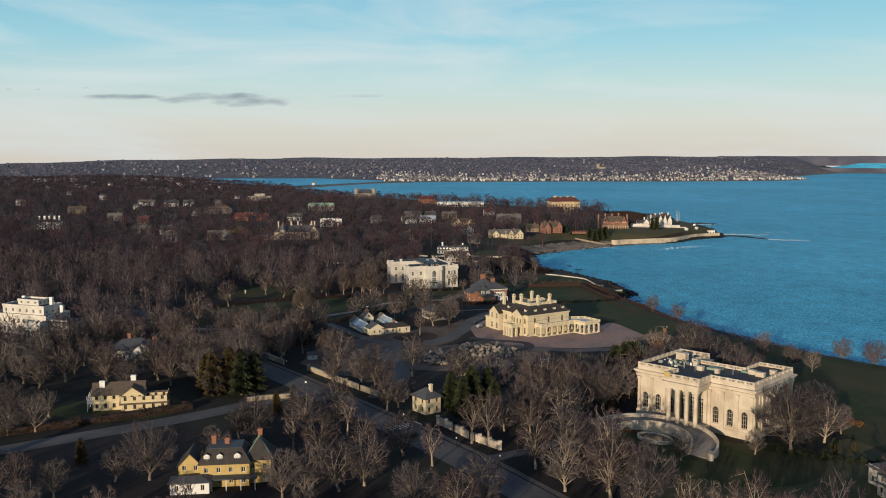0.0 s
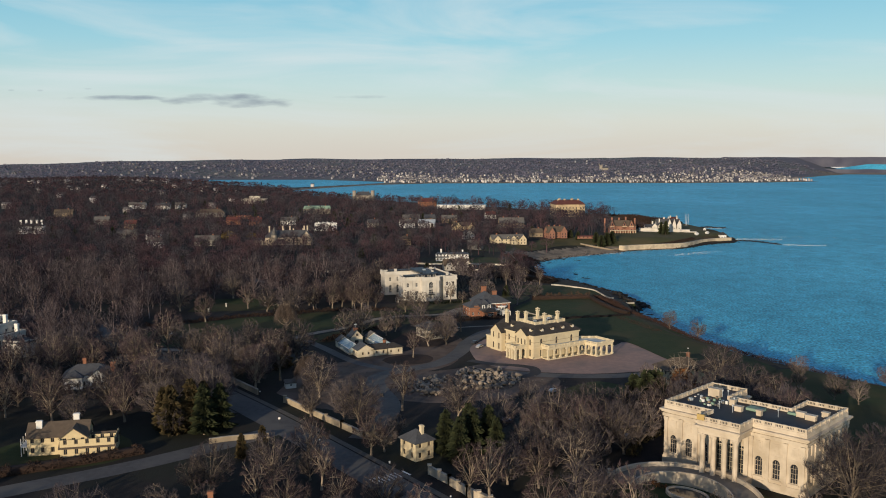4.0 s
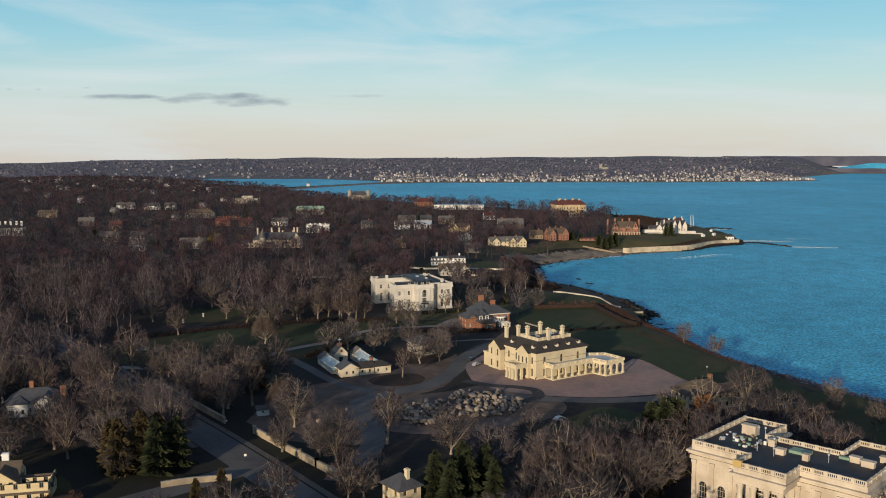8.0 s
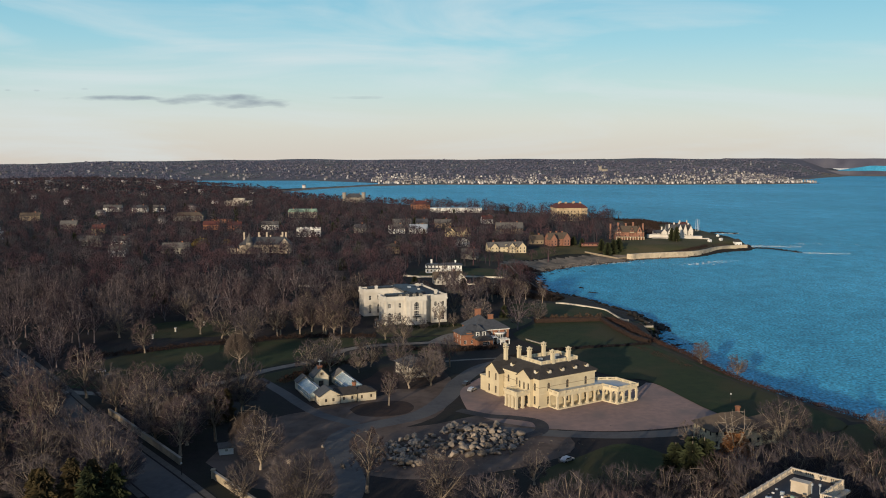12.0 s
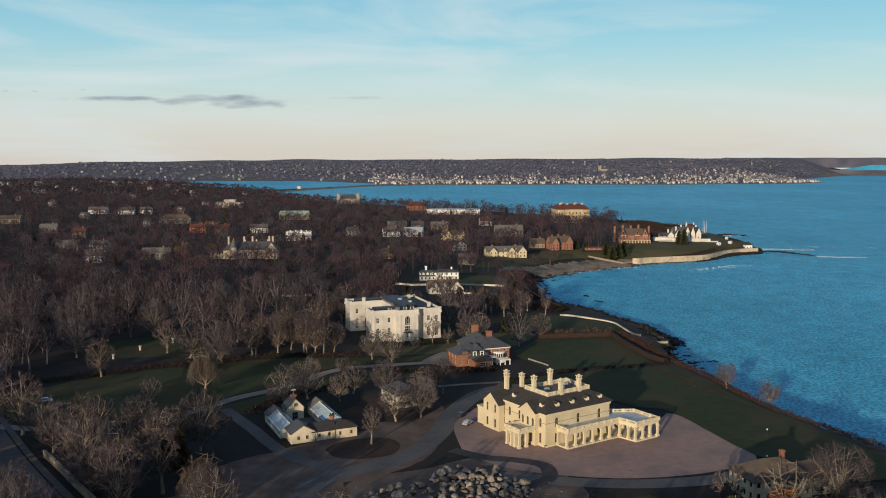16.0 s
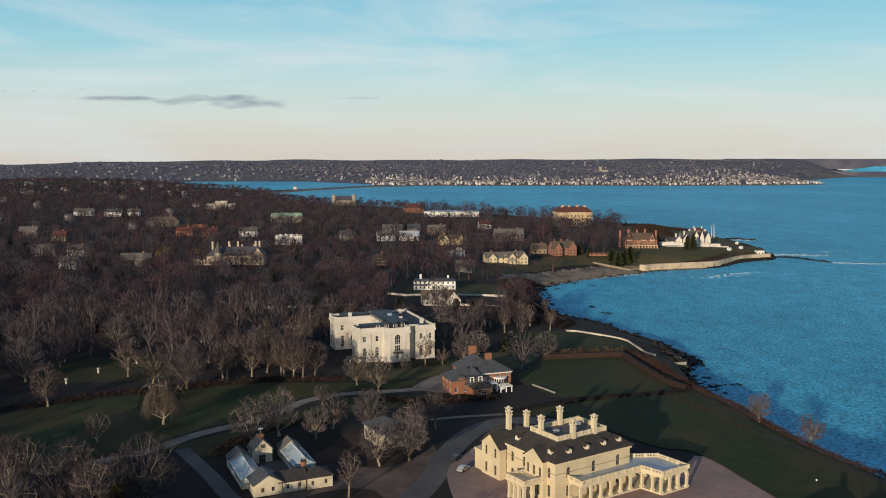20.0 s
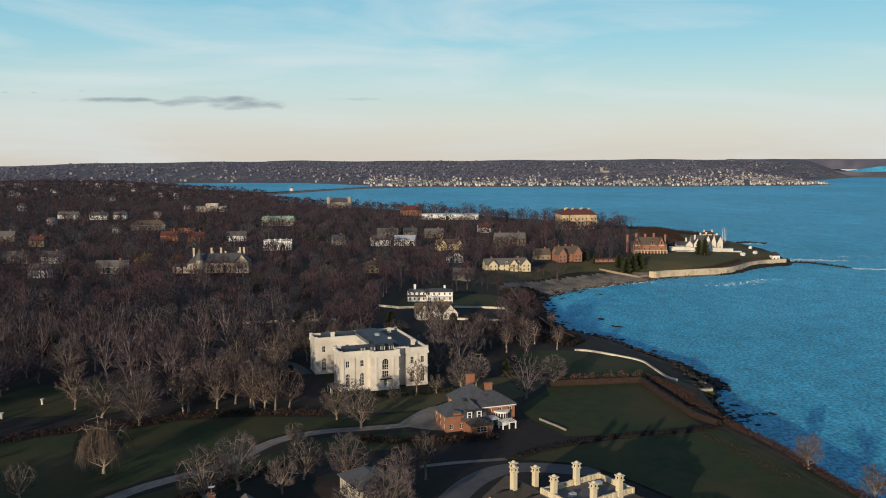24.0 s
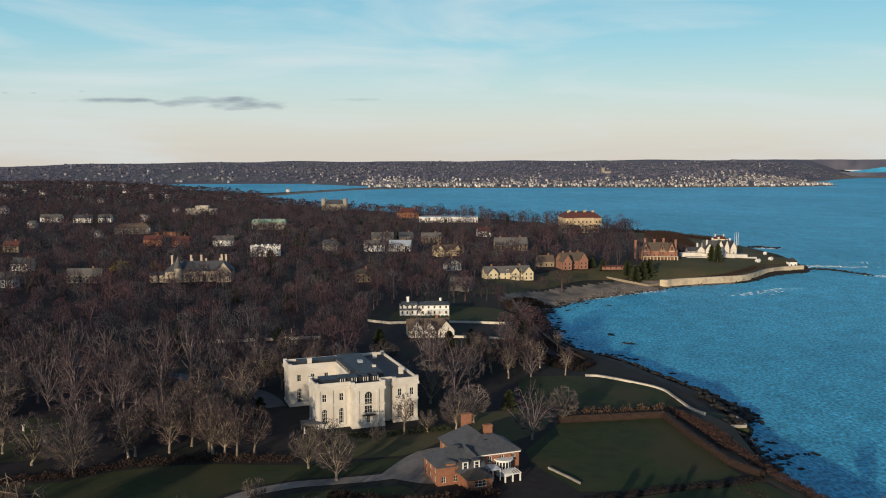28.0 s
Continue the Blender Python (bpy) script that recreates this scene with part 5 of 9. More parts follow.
# ---- white terracotta mansion ----
def white_mansion():
    ob = thing("white_mansion", pose(-21.3, 576.8, 11.9, 0, 0, 20) @ Matrix.Diagonal((0.967, 0.967, 1.145, 1)), "white terracotta mansion with arched windows round an open court", "mansion")
    H = 12.4
    poly = [(3, 0), (14.5, 0), (14.5, -3.4), (25.5, -3.4), (25.5, 1.6), (29.5, 1.6), (29.5, -1.2), (38, -1.2), (38, 40), (0, 40), (0, 30), (17, 30), (17, 10.4), (3, 10.4)]
    two = [(2, 1.3, 5.4, 1.7, True), (2, 7.4, 9.6, 1.4, False)]
    walls(ob, poly, 0, H, {0: [(2, 1.3, 5.6, 1.7, True), (2, 7.7, 9.9, 1.4, False)], 1: [], 2: [(1, 4.3, 10.4, 2.6, True), (1, 1.4, 3.4, 1.1, False)], 3: [], 4: [], 5: [],
                           6: [(2, 1.3, 5.2, 1.6, True), (2, 7.7, 9.9, 1.4, False)], 7: [(7, 1.3, 5.4, 1.7, True), (7, 7.7, 9.9, 1.4, False)], 8: [],
                           9: [(2, 1.3, 5.4, 1.6, True), (2, 7.7, 9.9, 1.3, False)], 10: [(3, 1.3, 5.6, 1.7, True, 1.0), (3, 7.7, 9.9, 1.4, False, 1.0)],
                           11: [(4, 1.3, 5.6, 1.7, True, 1.0), (4, 7.7, 9.9, 1.4, False, 1.0)], 12: [], 13: [(2, 1.3, 5.4, 1.6, True), (2, 7.7, 9.9, 1.3, False)]}, M_TERRA, M_WHITE)
    belt(ob, poly, -0.6, 0.9, 0.2, M_TERRA, "plinth", 0.05)
    belt(ob, poly, 6.4, 6.9, 0.22, M_TERRA, "string_course", 0.05)
    belt(ob, poly, 10.9, 11.6, 0.5, M_TERRA, "cornice", 0.1)
    belt(ob, poly, 11.6, 12.0, 0.3, M_TERRA, "cornice", 0.1)
    belt(ob, poly, 12.0, 13.0, 0.05, M_TERRA, "parapet", 0.35)
    flat_roof(ob, poly, 12.2, M_MEMB)
    for x, y in ((3.3, 0.3), (14.8, -3.0), (25.2, -3.0), (29.8, -0.8), (37.7, -0.8), (37.7, 39.7), (0.3, 39.7), (0.3, 30.4), (3.3, 10.0)):
        part("parapet_pier", boxes((x - 0.6, y - 0.6, 12.0, x + 0.6, y + 0.6, 13.3)), M_TERRA, ob)
    for x0, x1 in ((3.7, 5.2), (8.0, 9.5), (12.2, 13.8), (33.2, 34.8), (16.0, 17.2), (22.8, 24.0)):
        y = -3.44 if 14 < x0 < 25 else (-1.24 if x0 > 29 else -0.04)
        part("pilaster", boxes((x0, y - 0.22, 0.9, x0 + 0.8, y + 0.02, 10.9)), M_TERRA, ob)
    part("balcony", boxes((17.8, -4.5, 3.6, 22.2, -3.4, 3.85)), M_IRON, ob, "black iron balcony under the great window")
    part("balcony_rail", boxes((17.8, -4.5, 4.7, 22.2, -4.44, 4.78), *[(17.8 + 0.22 * i, -4.5, 3.85, 17.84 + 0.22 * i, -4.46, 4.7) for i in range(20)]), M_IRON, ob)
    # central slate roof with its dormer rows
    hip_roof(ob, 18.6, 4.4, 28.5, 37, 12.2, 14.0, M_SLATED, 0.1, run=0.9)
    for i in range(10):
        y = 12.0 + 2.05 * i
        dm = part("attic_dormer", boxes((17.5, y - 0.6, 12.2, 19.6, y + 0.6, 13.7), (17.3, y - 0.75, 13.7, 19.8, y + 0.75, 13.9)), M_SLATED, ob)
        part("pane", boxes((17.46, y - 0.42, 12.6, 17.5, y + 0.42, 13.5)), M_PANE, dm)
        part("dormer_frame", boxes((17.44, y - 0.55, 12.45, 17.49, y - 0.42, 13.6), (17.44, y + 0.42, 12.45, 17.49, y + 0.55, 13.6)), M_TERRA, dm)
    part("attic", boxes((5.5, 2.6, 12.2, 25, 8.4, 13.5)), M_SLATED, ob)
    for x in (12.5, 16.5, 20.5, 24):
        dm = part("attic_dormer", boxes((x - 0.95, 1.7, 12.2, x + 0.95, 4.4, 13.75), (x - 1.05, 1.6, 13.75, x + 1.05, 4.4, 13.95)), M_SLATED, ob)
        part("dormer_frame", boxes((x - 0.9, 1.64, 12.4, x - 0.6, 1.69, 13.6), (x + 0.6, 1.64, 12.4, x + 0.9, 1.69, 13.6), (x - 0.06, 1.64, 12.4, x + 0.06, 1.69, 13.6)), M_TERRA, dm, "white dormer window frame")
        part("pane", boxes((x - 0.6, 1.66, 12.5, x + 0.6, 1.7, 13.5)), M_PANE, dm)
    part("roof_hatch", boxes((23, 20, 14.0, 24.6, 22, 14.7)), M_METAL, ob)
    part("roof_hatch", boxes((26, 12, 14.0, 27.2, 13.2, 14.6)), M_TERRA, ob)
    part("attic", boxes((4, 33.5, 12.2, 18, 38, 13.3)), M_SLATED, ob)
    for x, y in ((8, 33), (33, 34), (35, 8)):
        chimney(ob, x, y, 12.2, 14.2, 1.5, 1.0, M_TERRA)
    part("terrace", boxes((2, -5.5, -0.9, 40, -1.3, -0.1)), M_CONC, ob)
    part("entrance_canopy", boxes((-1.8, -3.2, 2.3, 3.4, 2.6, 2.6)), M_GREYR, ob)
    for x, y in ((-1.5, -2.9), (3.0, -2.9), (-1.5, 2.2)):
        part("canopy_post", boxes((x - 0.12, y - 0.12, -0.5, x + 0.12, y + 0.12, 2.3)), M_WHITE, ob)


white_mansion()


# ---- brick house ----
def brick_house():
    ob = thing("brick_house", pose(42.6, 539.0, 12, 0, 0, 20), "red brick house with a grey slate hipped roof and white pergola", "house")
    H = 6.2
    rows = [(3, 0.9, 2.6, 1.1, False), (3, 3.9, 5.5, 1.1, False)]
    walls(ob, [(-14, 0), (0, 0), (0, 11), (-14, 11)], 0, H, {0: [(4, 3.6, 5.4, 1.25, False)], 1: rows, 2: [], 3: []}, M_BRICK)
    hip_roof(ob, -14, 0, 0, 11, H, 10.0, M_SLATE, 0.6)
    belt(ob, [(-14, 0), (0, 0), (0, 11), (-14, 11)], 5.8, 6.2, 0.35, M_WHITE, "eaves_board", 0.05)
    walls(ob, [(-17, 2), (-5, 2), (-5, 17), (-17, 17)], 0, H, {0: [], 1: [], 2: [], 3: rows}, M_BRICK)
    hip_roof(ob, -17, 2, -5, 17, H, 11.6, M_SLATE, 0.6)
    walls(ob, [(-25, -2.6), (-18, -2.6), (-18, 8), (-25, 8)], 0, 5.0, {0: [(2, 0.7, 2.4, 1.2, False)], 1: [], 2: [], 3: [(3, 0.7, 2.3, 1.1, False), (3, 3.2, 4.6, 1.1, False)]}, M_BRICK)
    hip_roof(ob, -25, -2.6, -12, 8, 5.0, 8.9, M_SLATE, 0.5)
    walls(ob, [(-19.4, -4.2), (-12, -4.2), (-12, 4), (-19.4, 4)], 0, 3.4, {0: [(1, 0.7, 2.4, 1.2, False, 0.0)], 1: [], 2: [], 3: []}, M_BRICK)
    hip_roof(ob, -19.4, -4.2, -11, 7, 3.4, 8.6, M_SLATE, 0.5)
    gd = part("wall_dormer", boxes((-22.6, -2.9, 3.0, -20.0, 0.6, 6.0)), M_BRICK, ob, "brick dormer breaking through the eaves")
    bm = bmesh.new()
    for a in range(6):
        u0, u1 = (math.pi * k / 6 for k in (a, a + 1))
        f = [(-21.3 - 1.5 * math.cos(u), yy, 6.0 + 0.8 * math.sin(u)) for yy, u in ((-3.1, u0), (-3.1, u1), (1.6, u1), (1.6, u0))]
        bm.faces.new([bm.verts.new(q) for q in f])
        bm.faces.new([bm.verts.new(q) for q in (f[0], f[1], (-21.3, -3.1, 5.9))])
    part("dormer_roof", bm, M_SLATE, gd, "curved slate dormer roof")
    window(gd, -21.3, -2.7, 3.7, -90, 1.3, 1.7)
    for x in (-17.6, -14.3):
        dm = part("dormer", boxes((x - 0.85, -3.9, 4.0, x + 0.85, 0.5, 6.3)), M_SLATE, ob)
        part("dormer_front", boxes((x - 0.85, -4.0, 4.0, x - 0.5, -3.9, 6.3), (x + 0.5, -4.0, 4.0, x + 0.85, -3.9, 6.3), (x - 0.5, -4.0, 4.0, x + 0.5, -3.9, 4.3), (x - 0.5, -4.0, 6.0, x + 0.5, -3.9, 6.3), (x - 0.5, -3.98, 5.1, x + 0.5, -3.92, 5.2)), M_WHITE, dm, "white dormer window frame")
        part("pane", boxes((x - 0.5, -3.93, 4.3, x + 0.5, -3.905, 6.0)), M_PANE, dm)
        part("dormer_roof", boxes((x - 1.0, -4.2, 6.3, x + 1.0, 0.8, 6.5)), M_SLATE, dm)
    walls(ob, [(-18.6, -8.6), (-11.8, -8.6), (-11.8, -4.1), (-18.6, -4.1)], 0, 2.9, {0: [(1, 0.8, 2.5, 3.4, False, 1.8)], 1: [], 2: [], 3: []}, M_BRICK)
    hip_roof(ob, -18.6, -8.6, -11.8, -3.4, 2.9, 4.8, M_DARK, 0.5)
    # bow window and pergola
    bow = bmesh.new()
    tube(bow, -4.8, 0.0, 0.0, 4.3, 2.5, 2.5, 18)
    tube(bow, -4.8, 0.0, 4.3, 4.6, 2.8, 2.8, 18)
    b = part("bow_window", bow, M_WHITE, ob, "white bow window with many panes")
    for i in range(9):
        a = radians(190 + 20 * i)
        q = new("pane", frame_mesh(0.62, 1.9, 1, False)[1])
        q.parent = b
        q.matrix_local = pose(-4.8 + 2.42 * math.cos(a), 2.42 * math.sin(a), 2.1, 0, 0, math.degrees(a) + 90)
    perg = part("pergola", boxes((-7.2, -6.4, 2.0, -2.4, -6.15, 2.3), (-7.2, -3.1, 2.0, -2.4, -2.85, 2.3)), M_WHITE, ob, "white painted pergola")
    for i in range(7):
        x = -7.1 + 0.74 * i
        part("pergola_rafter", boxes((x, -6.9, 2.3, x + 0.18, -2.5, 2.5)), M_WHITE, perg)
    for x in (-7.0, -4.8, -2.6):
        part("pergola_post", boxes((x - 0.17, -6.45, -0.2, x + 0.17, -6.1, 2.0)), M_WHITE, perg)
    part("porch_roof", boxes((-12.0, -4.4, 3.0, -7.4, 0, 3.25)), M_WHITE, ob)
    for x in (-11.8, -9.7, -7.6):
        part("porch_post", boxes((x - 0.15, -4.3, 0, x + 0.15, -4.0, 3.0)), M_WHITE, ob)
    chimney(ob, -10.3, 13.5, 6, 14.0, 2.8, 1.3, M_BRICK)
    chimney(ob, -6.2, 7.6, 6, 12.0, 2.4, 1.2, M_BRICK)
    for x, y, z in ((-8.5, 4.2, 9.0), (-17, 2.2, 8.4)):
        part("roof_light", boxes((x - 0.5, y - 0.6, z - 0.9, x + 0.5, y + 0.1, z + 0.1)), M_IRON, ob)
    part("ivy", boxes((0.02, 1.5, 0, 0.35, 8.5, 5.2)), M_FIRB, ob, "ivy covering the end wall")


brick_house()


# ---- courtyard stables with glasshouses ----
def glasshouse_court():
    ob = thing("glasshouse_court", pose(-32.5, 431.0, 12, 0, 0, 24), "cream courtyard building with two pale glasshouses and a weathervane", "outbuilding")
    walls(ob, [(-0.7, -1.0), (6.7, -1.0), (6.7, 5.5), (-0.7, 5.5)], 0, 3.3, {0: [(2, 1.0, 2.2, 0.9, False, 1.0)], 3: [(2, 1.0, 2.2, 0.9, False)], 1: [], 2: []}, M_COURT, M_TAN)
    gable_roof(ob, -0.7, -1.0, 6.7, 5.5, 3.3, 5.5, M_SLATE, M_COURT, "y", 0.4)
    walls(ob, [(6.7, -0.8), (13, -0.8), (13, 5), (6.7, 5)], 0, 2.9, {0: [(2, 1.0, 2.2, 0.8, False)], 1: [], 2: [], 3: []}, M_COURT, M_TAN)
    gable_roof(ob, 6.0, -0.8, 13.4, 5.6, 2.9, 4.7, M_DARK, M_COURT, "x", 0.35)
    walls(ob, [(13, -1.4), (20.2, -1.4), (20.2, 4.6), (13, 4.6)], 0, 3.0, {0: [(2, 1.0, 2.2, 0.8, False)], 1: [(1, 1.0, 2.2, 0.8, False)], 2: [], 3: []}, M_COURT, M_TAN)
    hip_roof(ob, 13, -1.4, 20.2, 4.8, 3.0, 4.9, M_DARK, 0.35)
    for x in (6.7, 13.0):
        part("downpipe", boxes((x - 0.07, -1.6, 0, x + 0.07, -1.45, 3.0)), M_IRON, ob)
    walls(ob, [(4.4, 24), (10.2, 24), (10.2, 29), (4.4, 29)], 0, 4.0, {0: [(1, 0.0, 2.4, 1.9, False, 0), (1, 4.2, 4.4, 0.2, False)][:1], 1: [], 2: [], 3: []}, M_COURT, M_TAN)
    gable_roof(ob, 4.4, 24, 10.2, 29, 4.0, 7.0, M_SLATE, M_COURT, "y", 0.45)
    window(ob, 7.3, 23.65, 4.4, -90, 0.9, 1.2, M_TAN)
    for x0, x1, y0, y1, nm in ((-2.4, 3.6, 6, 22, "west"), (13.0, 19.0, 10.6, 25, "east")):
        walls(ob, [(x0, y0), (x1, y0), (x1, y1), (x0, y1)], 0, 0.9, {}, M_COURT)
        gl = bmesh.new()
        xm = (x0 + x1) / 2
        prof = [(x0, 0.9), (x0, 2.6), (xm, 4.6), (x1, 2.6), (x1, 0.9)]
        A, B = [gl.verts.new((p, y0, q)) for p, q in prof], [gl.verts.new((p, y1, q)) for p, q in prof]
        for i in range(4):
            gl.faces.new((A[i], A[i + 1], B[i + 1], B[i]))
        gl.faces.new(A[::-1])
        gl.faces.new(B)
        g = part("glass_shell", gl, M_GLASS, ob, "blue-tinted glass roof panes")
        for j in range(15):
            y = y0 + (y1 - y0) * j / 14
            rb = bmesh.new()
            for (ax, az), (bx, bz) in zip(prof, prof[1:]):
                v = [rb.verts.new(p) for p in ((ax, y - 0.04, az + 0.04), (bx, y - 0.04, bz + 0.04), (bx, y + 0.04, bz + 0.04), (ax, y + 0.04, az + 0.04))]
                rb.faces.new(v)
            part("glazing_bar", rb, M_WHITE, g)
        part("ridge_bar", boxes((xm - 0.12, y0, 4.55, xm + 0.12, y1, 4.75)), M_WHITE, g)
        for xe in (x0, x1):
            part("eaves_bar", boxes((xe - 0.14, y0, 2.5, xe + 0.14, y1, 2.72), (xe - 0.1, y0, 0.86, xe + 0.1, y1, 1.0)), M_WHITE, g)
        part("gable_bar", boxes((x0, y0 - 0.08, 2.5, x1, y0 + 0.04, 2.7), (xm - 0.06, y0 - 0.08, 0.9, xm + 0.06, y0 + 0.04, 4.5)), M_WHITE, g)
        gable_roof(ob, x0, y1, x1, y1 + 4, 3.0, 5.2, M_GREYR, M_COURT, "y", 0.3)
        walls(ob, [(x0, y1), (x1, y1), (x1, y1 + 4), (x0, y1 + 4)], 0, 3.0, {}, M_COURT)
    part("cupola", boxes((6.6, 25.2, 6.4, 8.0, 26.6, 7.6), (6.4, 25.0, 7.6, 8.2, 26.8, 7.85)), M_BRICK, ob)
    part("weathervane", boxes((7.26, 25.86, 7.8, 7.34, 25.94, 10.2), (6.6, 25.87, 9.3, 8.1, 25.93, 9.7)), M_METAL, ob)
    ch = bmesh.new()
    tube(ch, 14.2, 5.4, 2, 4.9, 0.75, 0.7, 8)
    tube(ch, 14.2, 5.4, 4.9, 5.5, 0.9, 0.95, 8)
    ch = part("chimney", ch, M_BRICK, ob, "octagonal brick chimney with a crown of pots")
    for k in range(6):
        q = bmesh.new()
        tube(q, 14.2 + 0.6 * math.cos(k * 1.047), 5.4 + 0.6 * math.sin(k * 1.047), 5.5, 6.1, 0.17, 0.15, 8)
        part("chimney_pot", q, M_DARK, ch)
    part("paving", boxes((3.7, 5.7, -0.1, 12.9, 24, 0.1)), M_ASPH, ob)


glasshouse_court()


# ---- other houses of the neighbourhood ----
M_STUCG = mat("weathered_stucco", (0.445, 0.4183, 0.3649), (0.356, 0.3337, 0.2937), 0.5, 0.85, 0.1)
R1 = [(3, 0.9, 2.5, 1.0, False)]
R2 = [(3, 0.9, 2.5, 1.0, False), (3, 3.9, 5.3, 1.0, False)]
house("gatehouse", -3.5, 301.5, Z0, -52, 7.5, 6.5, 5.4, 8.4, M_CREAM, M_SLATE, "small cream gatehouse with a slate hipped roof", "hip", R2, 1, chim_mat=M_CRTRIM, frame_mat=M_TAN)
yh_ = house("yellow_house", -111.5, 308.5, Z0, 12, 17, 9, 5.6, 8.8, M_YELLOW, M_BROWNR, "pale yellow clapboard house with brown roofs and white chimneys", "gable", R2, 0,
            wings=((1.0, -6.2, 8.6, 0, 5.4, 8.2, "gable", "y"), (1.2, -8.0, 16.5, -3.8, 2.9, 4.4, "gable", "x"), (8.5, -3.8, 16.5, 2.0, 2.9, 5.0, "gable", "x")))
for x_, y_, z_ in ((-5.5, -1.5, 9.9), (4.6, 1.0, 10.8)):
    chimney(yh_, x_, y_, 6.5, z_, 1.7, 1.1, M_WHITE)
part("balcony", boxes((-10.3, -4.4, 2.8, -8.5, 4.4, 3.0)), M_WHITE, yh_, "white two-storey end balcony")
part("balcony_rail", boxes((-10.3, -4.4, 3.75, -10.2, 4.4, 3.9), (-10.3, -4.4, 3.75, -8.5, -4.3, 3.9)), M_WHITE, yh_)
for y_ in (-4.3, -1.4, 1.5, 4.3):
    part("balcony_post", boxes((-10.32, y_ - 0.09, 0, -10.14, y_ + 0.09, 5.4)), M_WHITE, yh_)
wh_ = house("white_house", -133, 385, Z0, 14, 17, 9, 4.8, 8.4, M_WHITE, M_SLATE, "white clapboard house with a grey hipped roof and brick chimneys", "hip", R1, 0,
            wings=((0.5, -7.5, 8.0, 0, 4.4, 7.4, "gable", "y"), (-8.0, -6.5, -1.5, 0, 4.4, 6.8, "hip", "y")))
chimney(wh_, 9.4, -3.5, 0, 9.4, 1.8, 1.3, M_BRICK)
chimney(wh_, -1.5, 1.5, 6, 10.4, 1.3, 1.0, M_BRICK)


def victorian_house():
    """Mansard-roofed house with a hipped tower, gabled wing and a low porch."""
    ob = thing("ochre_house", pose(-57.5, 237.0, Z0, 0, 0, 6), "ochre Victorian house with dark slate mansard and copper-ridged tower", "house")
    FOOTPRINTS.append((-57.5, 233, 15, 15, 6))
    body(ob, -6, -5, 7, 6, 6.2, 9.6, M_OCHRE, M_DARK, "none", R2, "x", M_WHITE)
    hip_roof(ob, -6, -5, 7, 6, 6.2, 9.8, M_DARK, 0.5, run=2.4, name="mansard")
    part("roof_deck", boxes((-3.9, -2.9, 9.7, 4.9, 3.9, 9.95)), M_SLATE, ob, "flat blue-grey slate roof deck")
    for x in (-4.2, -0.8):
        dormer(ob, x, -4.6, 6.7, -90, 1.5, 1.9, M_WHITE, M_DARK, 2.2)
    dormer(ob, 3.8, -4.6, 6.7, -90, 1.7, 1.9, M_WHITE, M_DARK, 2.2)
    body(ob, -12, -2.5, -6, 5.5, 5.4, 8.6, M_OCHRE, M_DARK, "gable", R2, "y", M_WHITE)
    body(ob, 6, -3, 12.5, 5, 6.4, 7, M_OCHRE, M_DARK, "none", R2, "x", M_WHITE)
    hip_roof(ob, 6, -3, 12.5, 5, 6.4, 11.6, M_DARK, 0.6, run=3.8, name="tower_roof")
    for x, y in ((5.4, -3.6), (13.1, -3.6), (13.1, 5.6), (5.4, 5.6)):
        a, b = Vector((x, y, 6.75)), Vector((9.2, 1.0, 11.7))
        d = (b - a).normalized()
        sd = d.cross(Vector((0, 0, 1))).normalized() * 0.11
        bm = bmesh.new()
        up = Vector((0, 0, 0.14))
        for f in ((a - sd, a + sd, b + sd, b - sd), (a - sd + up, a + sd + up, b + sd + up, b - sd + up), (a - sd, a - sd + up, b - sd + up, b - sd), (a + sd, b + sd, b + sd + up, a + sd + up)):
            bm.faces.new([bm.verts.new(q) for q in f])
        part("ridge_cap", bm, M_GREEN, ob, "green copper ridge cap")
    for x, y, z in ((-3.0, 1.5, 12.2), (0.6, 1.0, 11.6), (9.3, 2.5, 13.4)):
        chimney(ob, x, y, 8, z, 1.2, 0.9, M_BRICK)
    body(ob, -13, -9.5, -3, -5, 3.0, 4.2, M_WHITE, M_SLATE, "hip", R1, "x", M_WHITE)
    part("porch_roof", boxes((-2.8, -8.4, 3.0, 9, -5, 3.3)), M_SLATE, ob)
    for x in (-2.5, 1.2, 5.0, 8.7):
        part("porch_post", boxes((x - 0.1, -8.3, 0, x + 0.1, -8.1, 3.0)), M_WHITE, ob)


victorian_house()
house("slate_house", 124, 230, Z0, 12, 13, 10, 4.6, 7.4, M_STUCG, M_SLATE, "tan house with low dark slate roofs and dormers", "hip", R2, 0, dormers=2, wings=((-10, -9, 4, -3, 3.2, 4.6, "hip", "x"),))
house("stone_cottage", 98, 389.5, Z0, 14, 17, 11, 5.4, 9.4, M_CREAM, M_BROWNR, "cream cottage with a weathered brown hipped roof", "hip", R2, 1, chim_mat=M_BRICK, frame_mat=M_IRON,
      wings=((7.5, -4.5, 20, 4.5, 4.8, 8.0, "hip", "x"),))
house("tool_house", -1.2, 474.9, Z0, -61, 13, 9, 4.6, 7.6, M_STUCG, M_SLATE, "small stone garden house under bare trees", "hip", R1, 0)
house("shed", -54, 380, Z0, 20, 4.0, 3.0, 2.3, 3.2, M_WHITE, M_GREYR, "small white garden shed", "gable", [(1, 0.9, 1.7, 0.8, False)], 0)
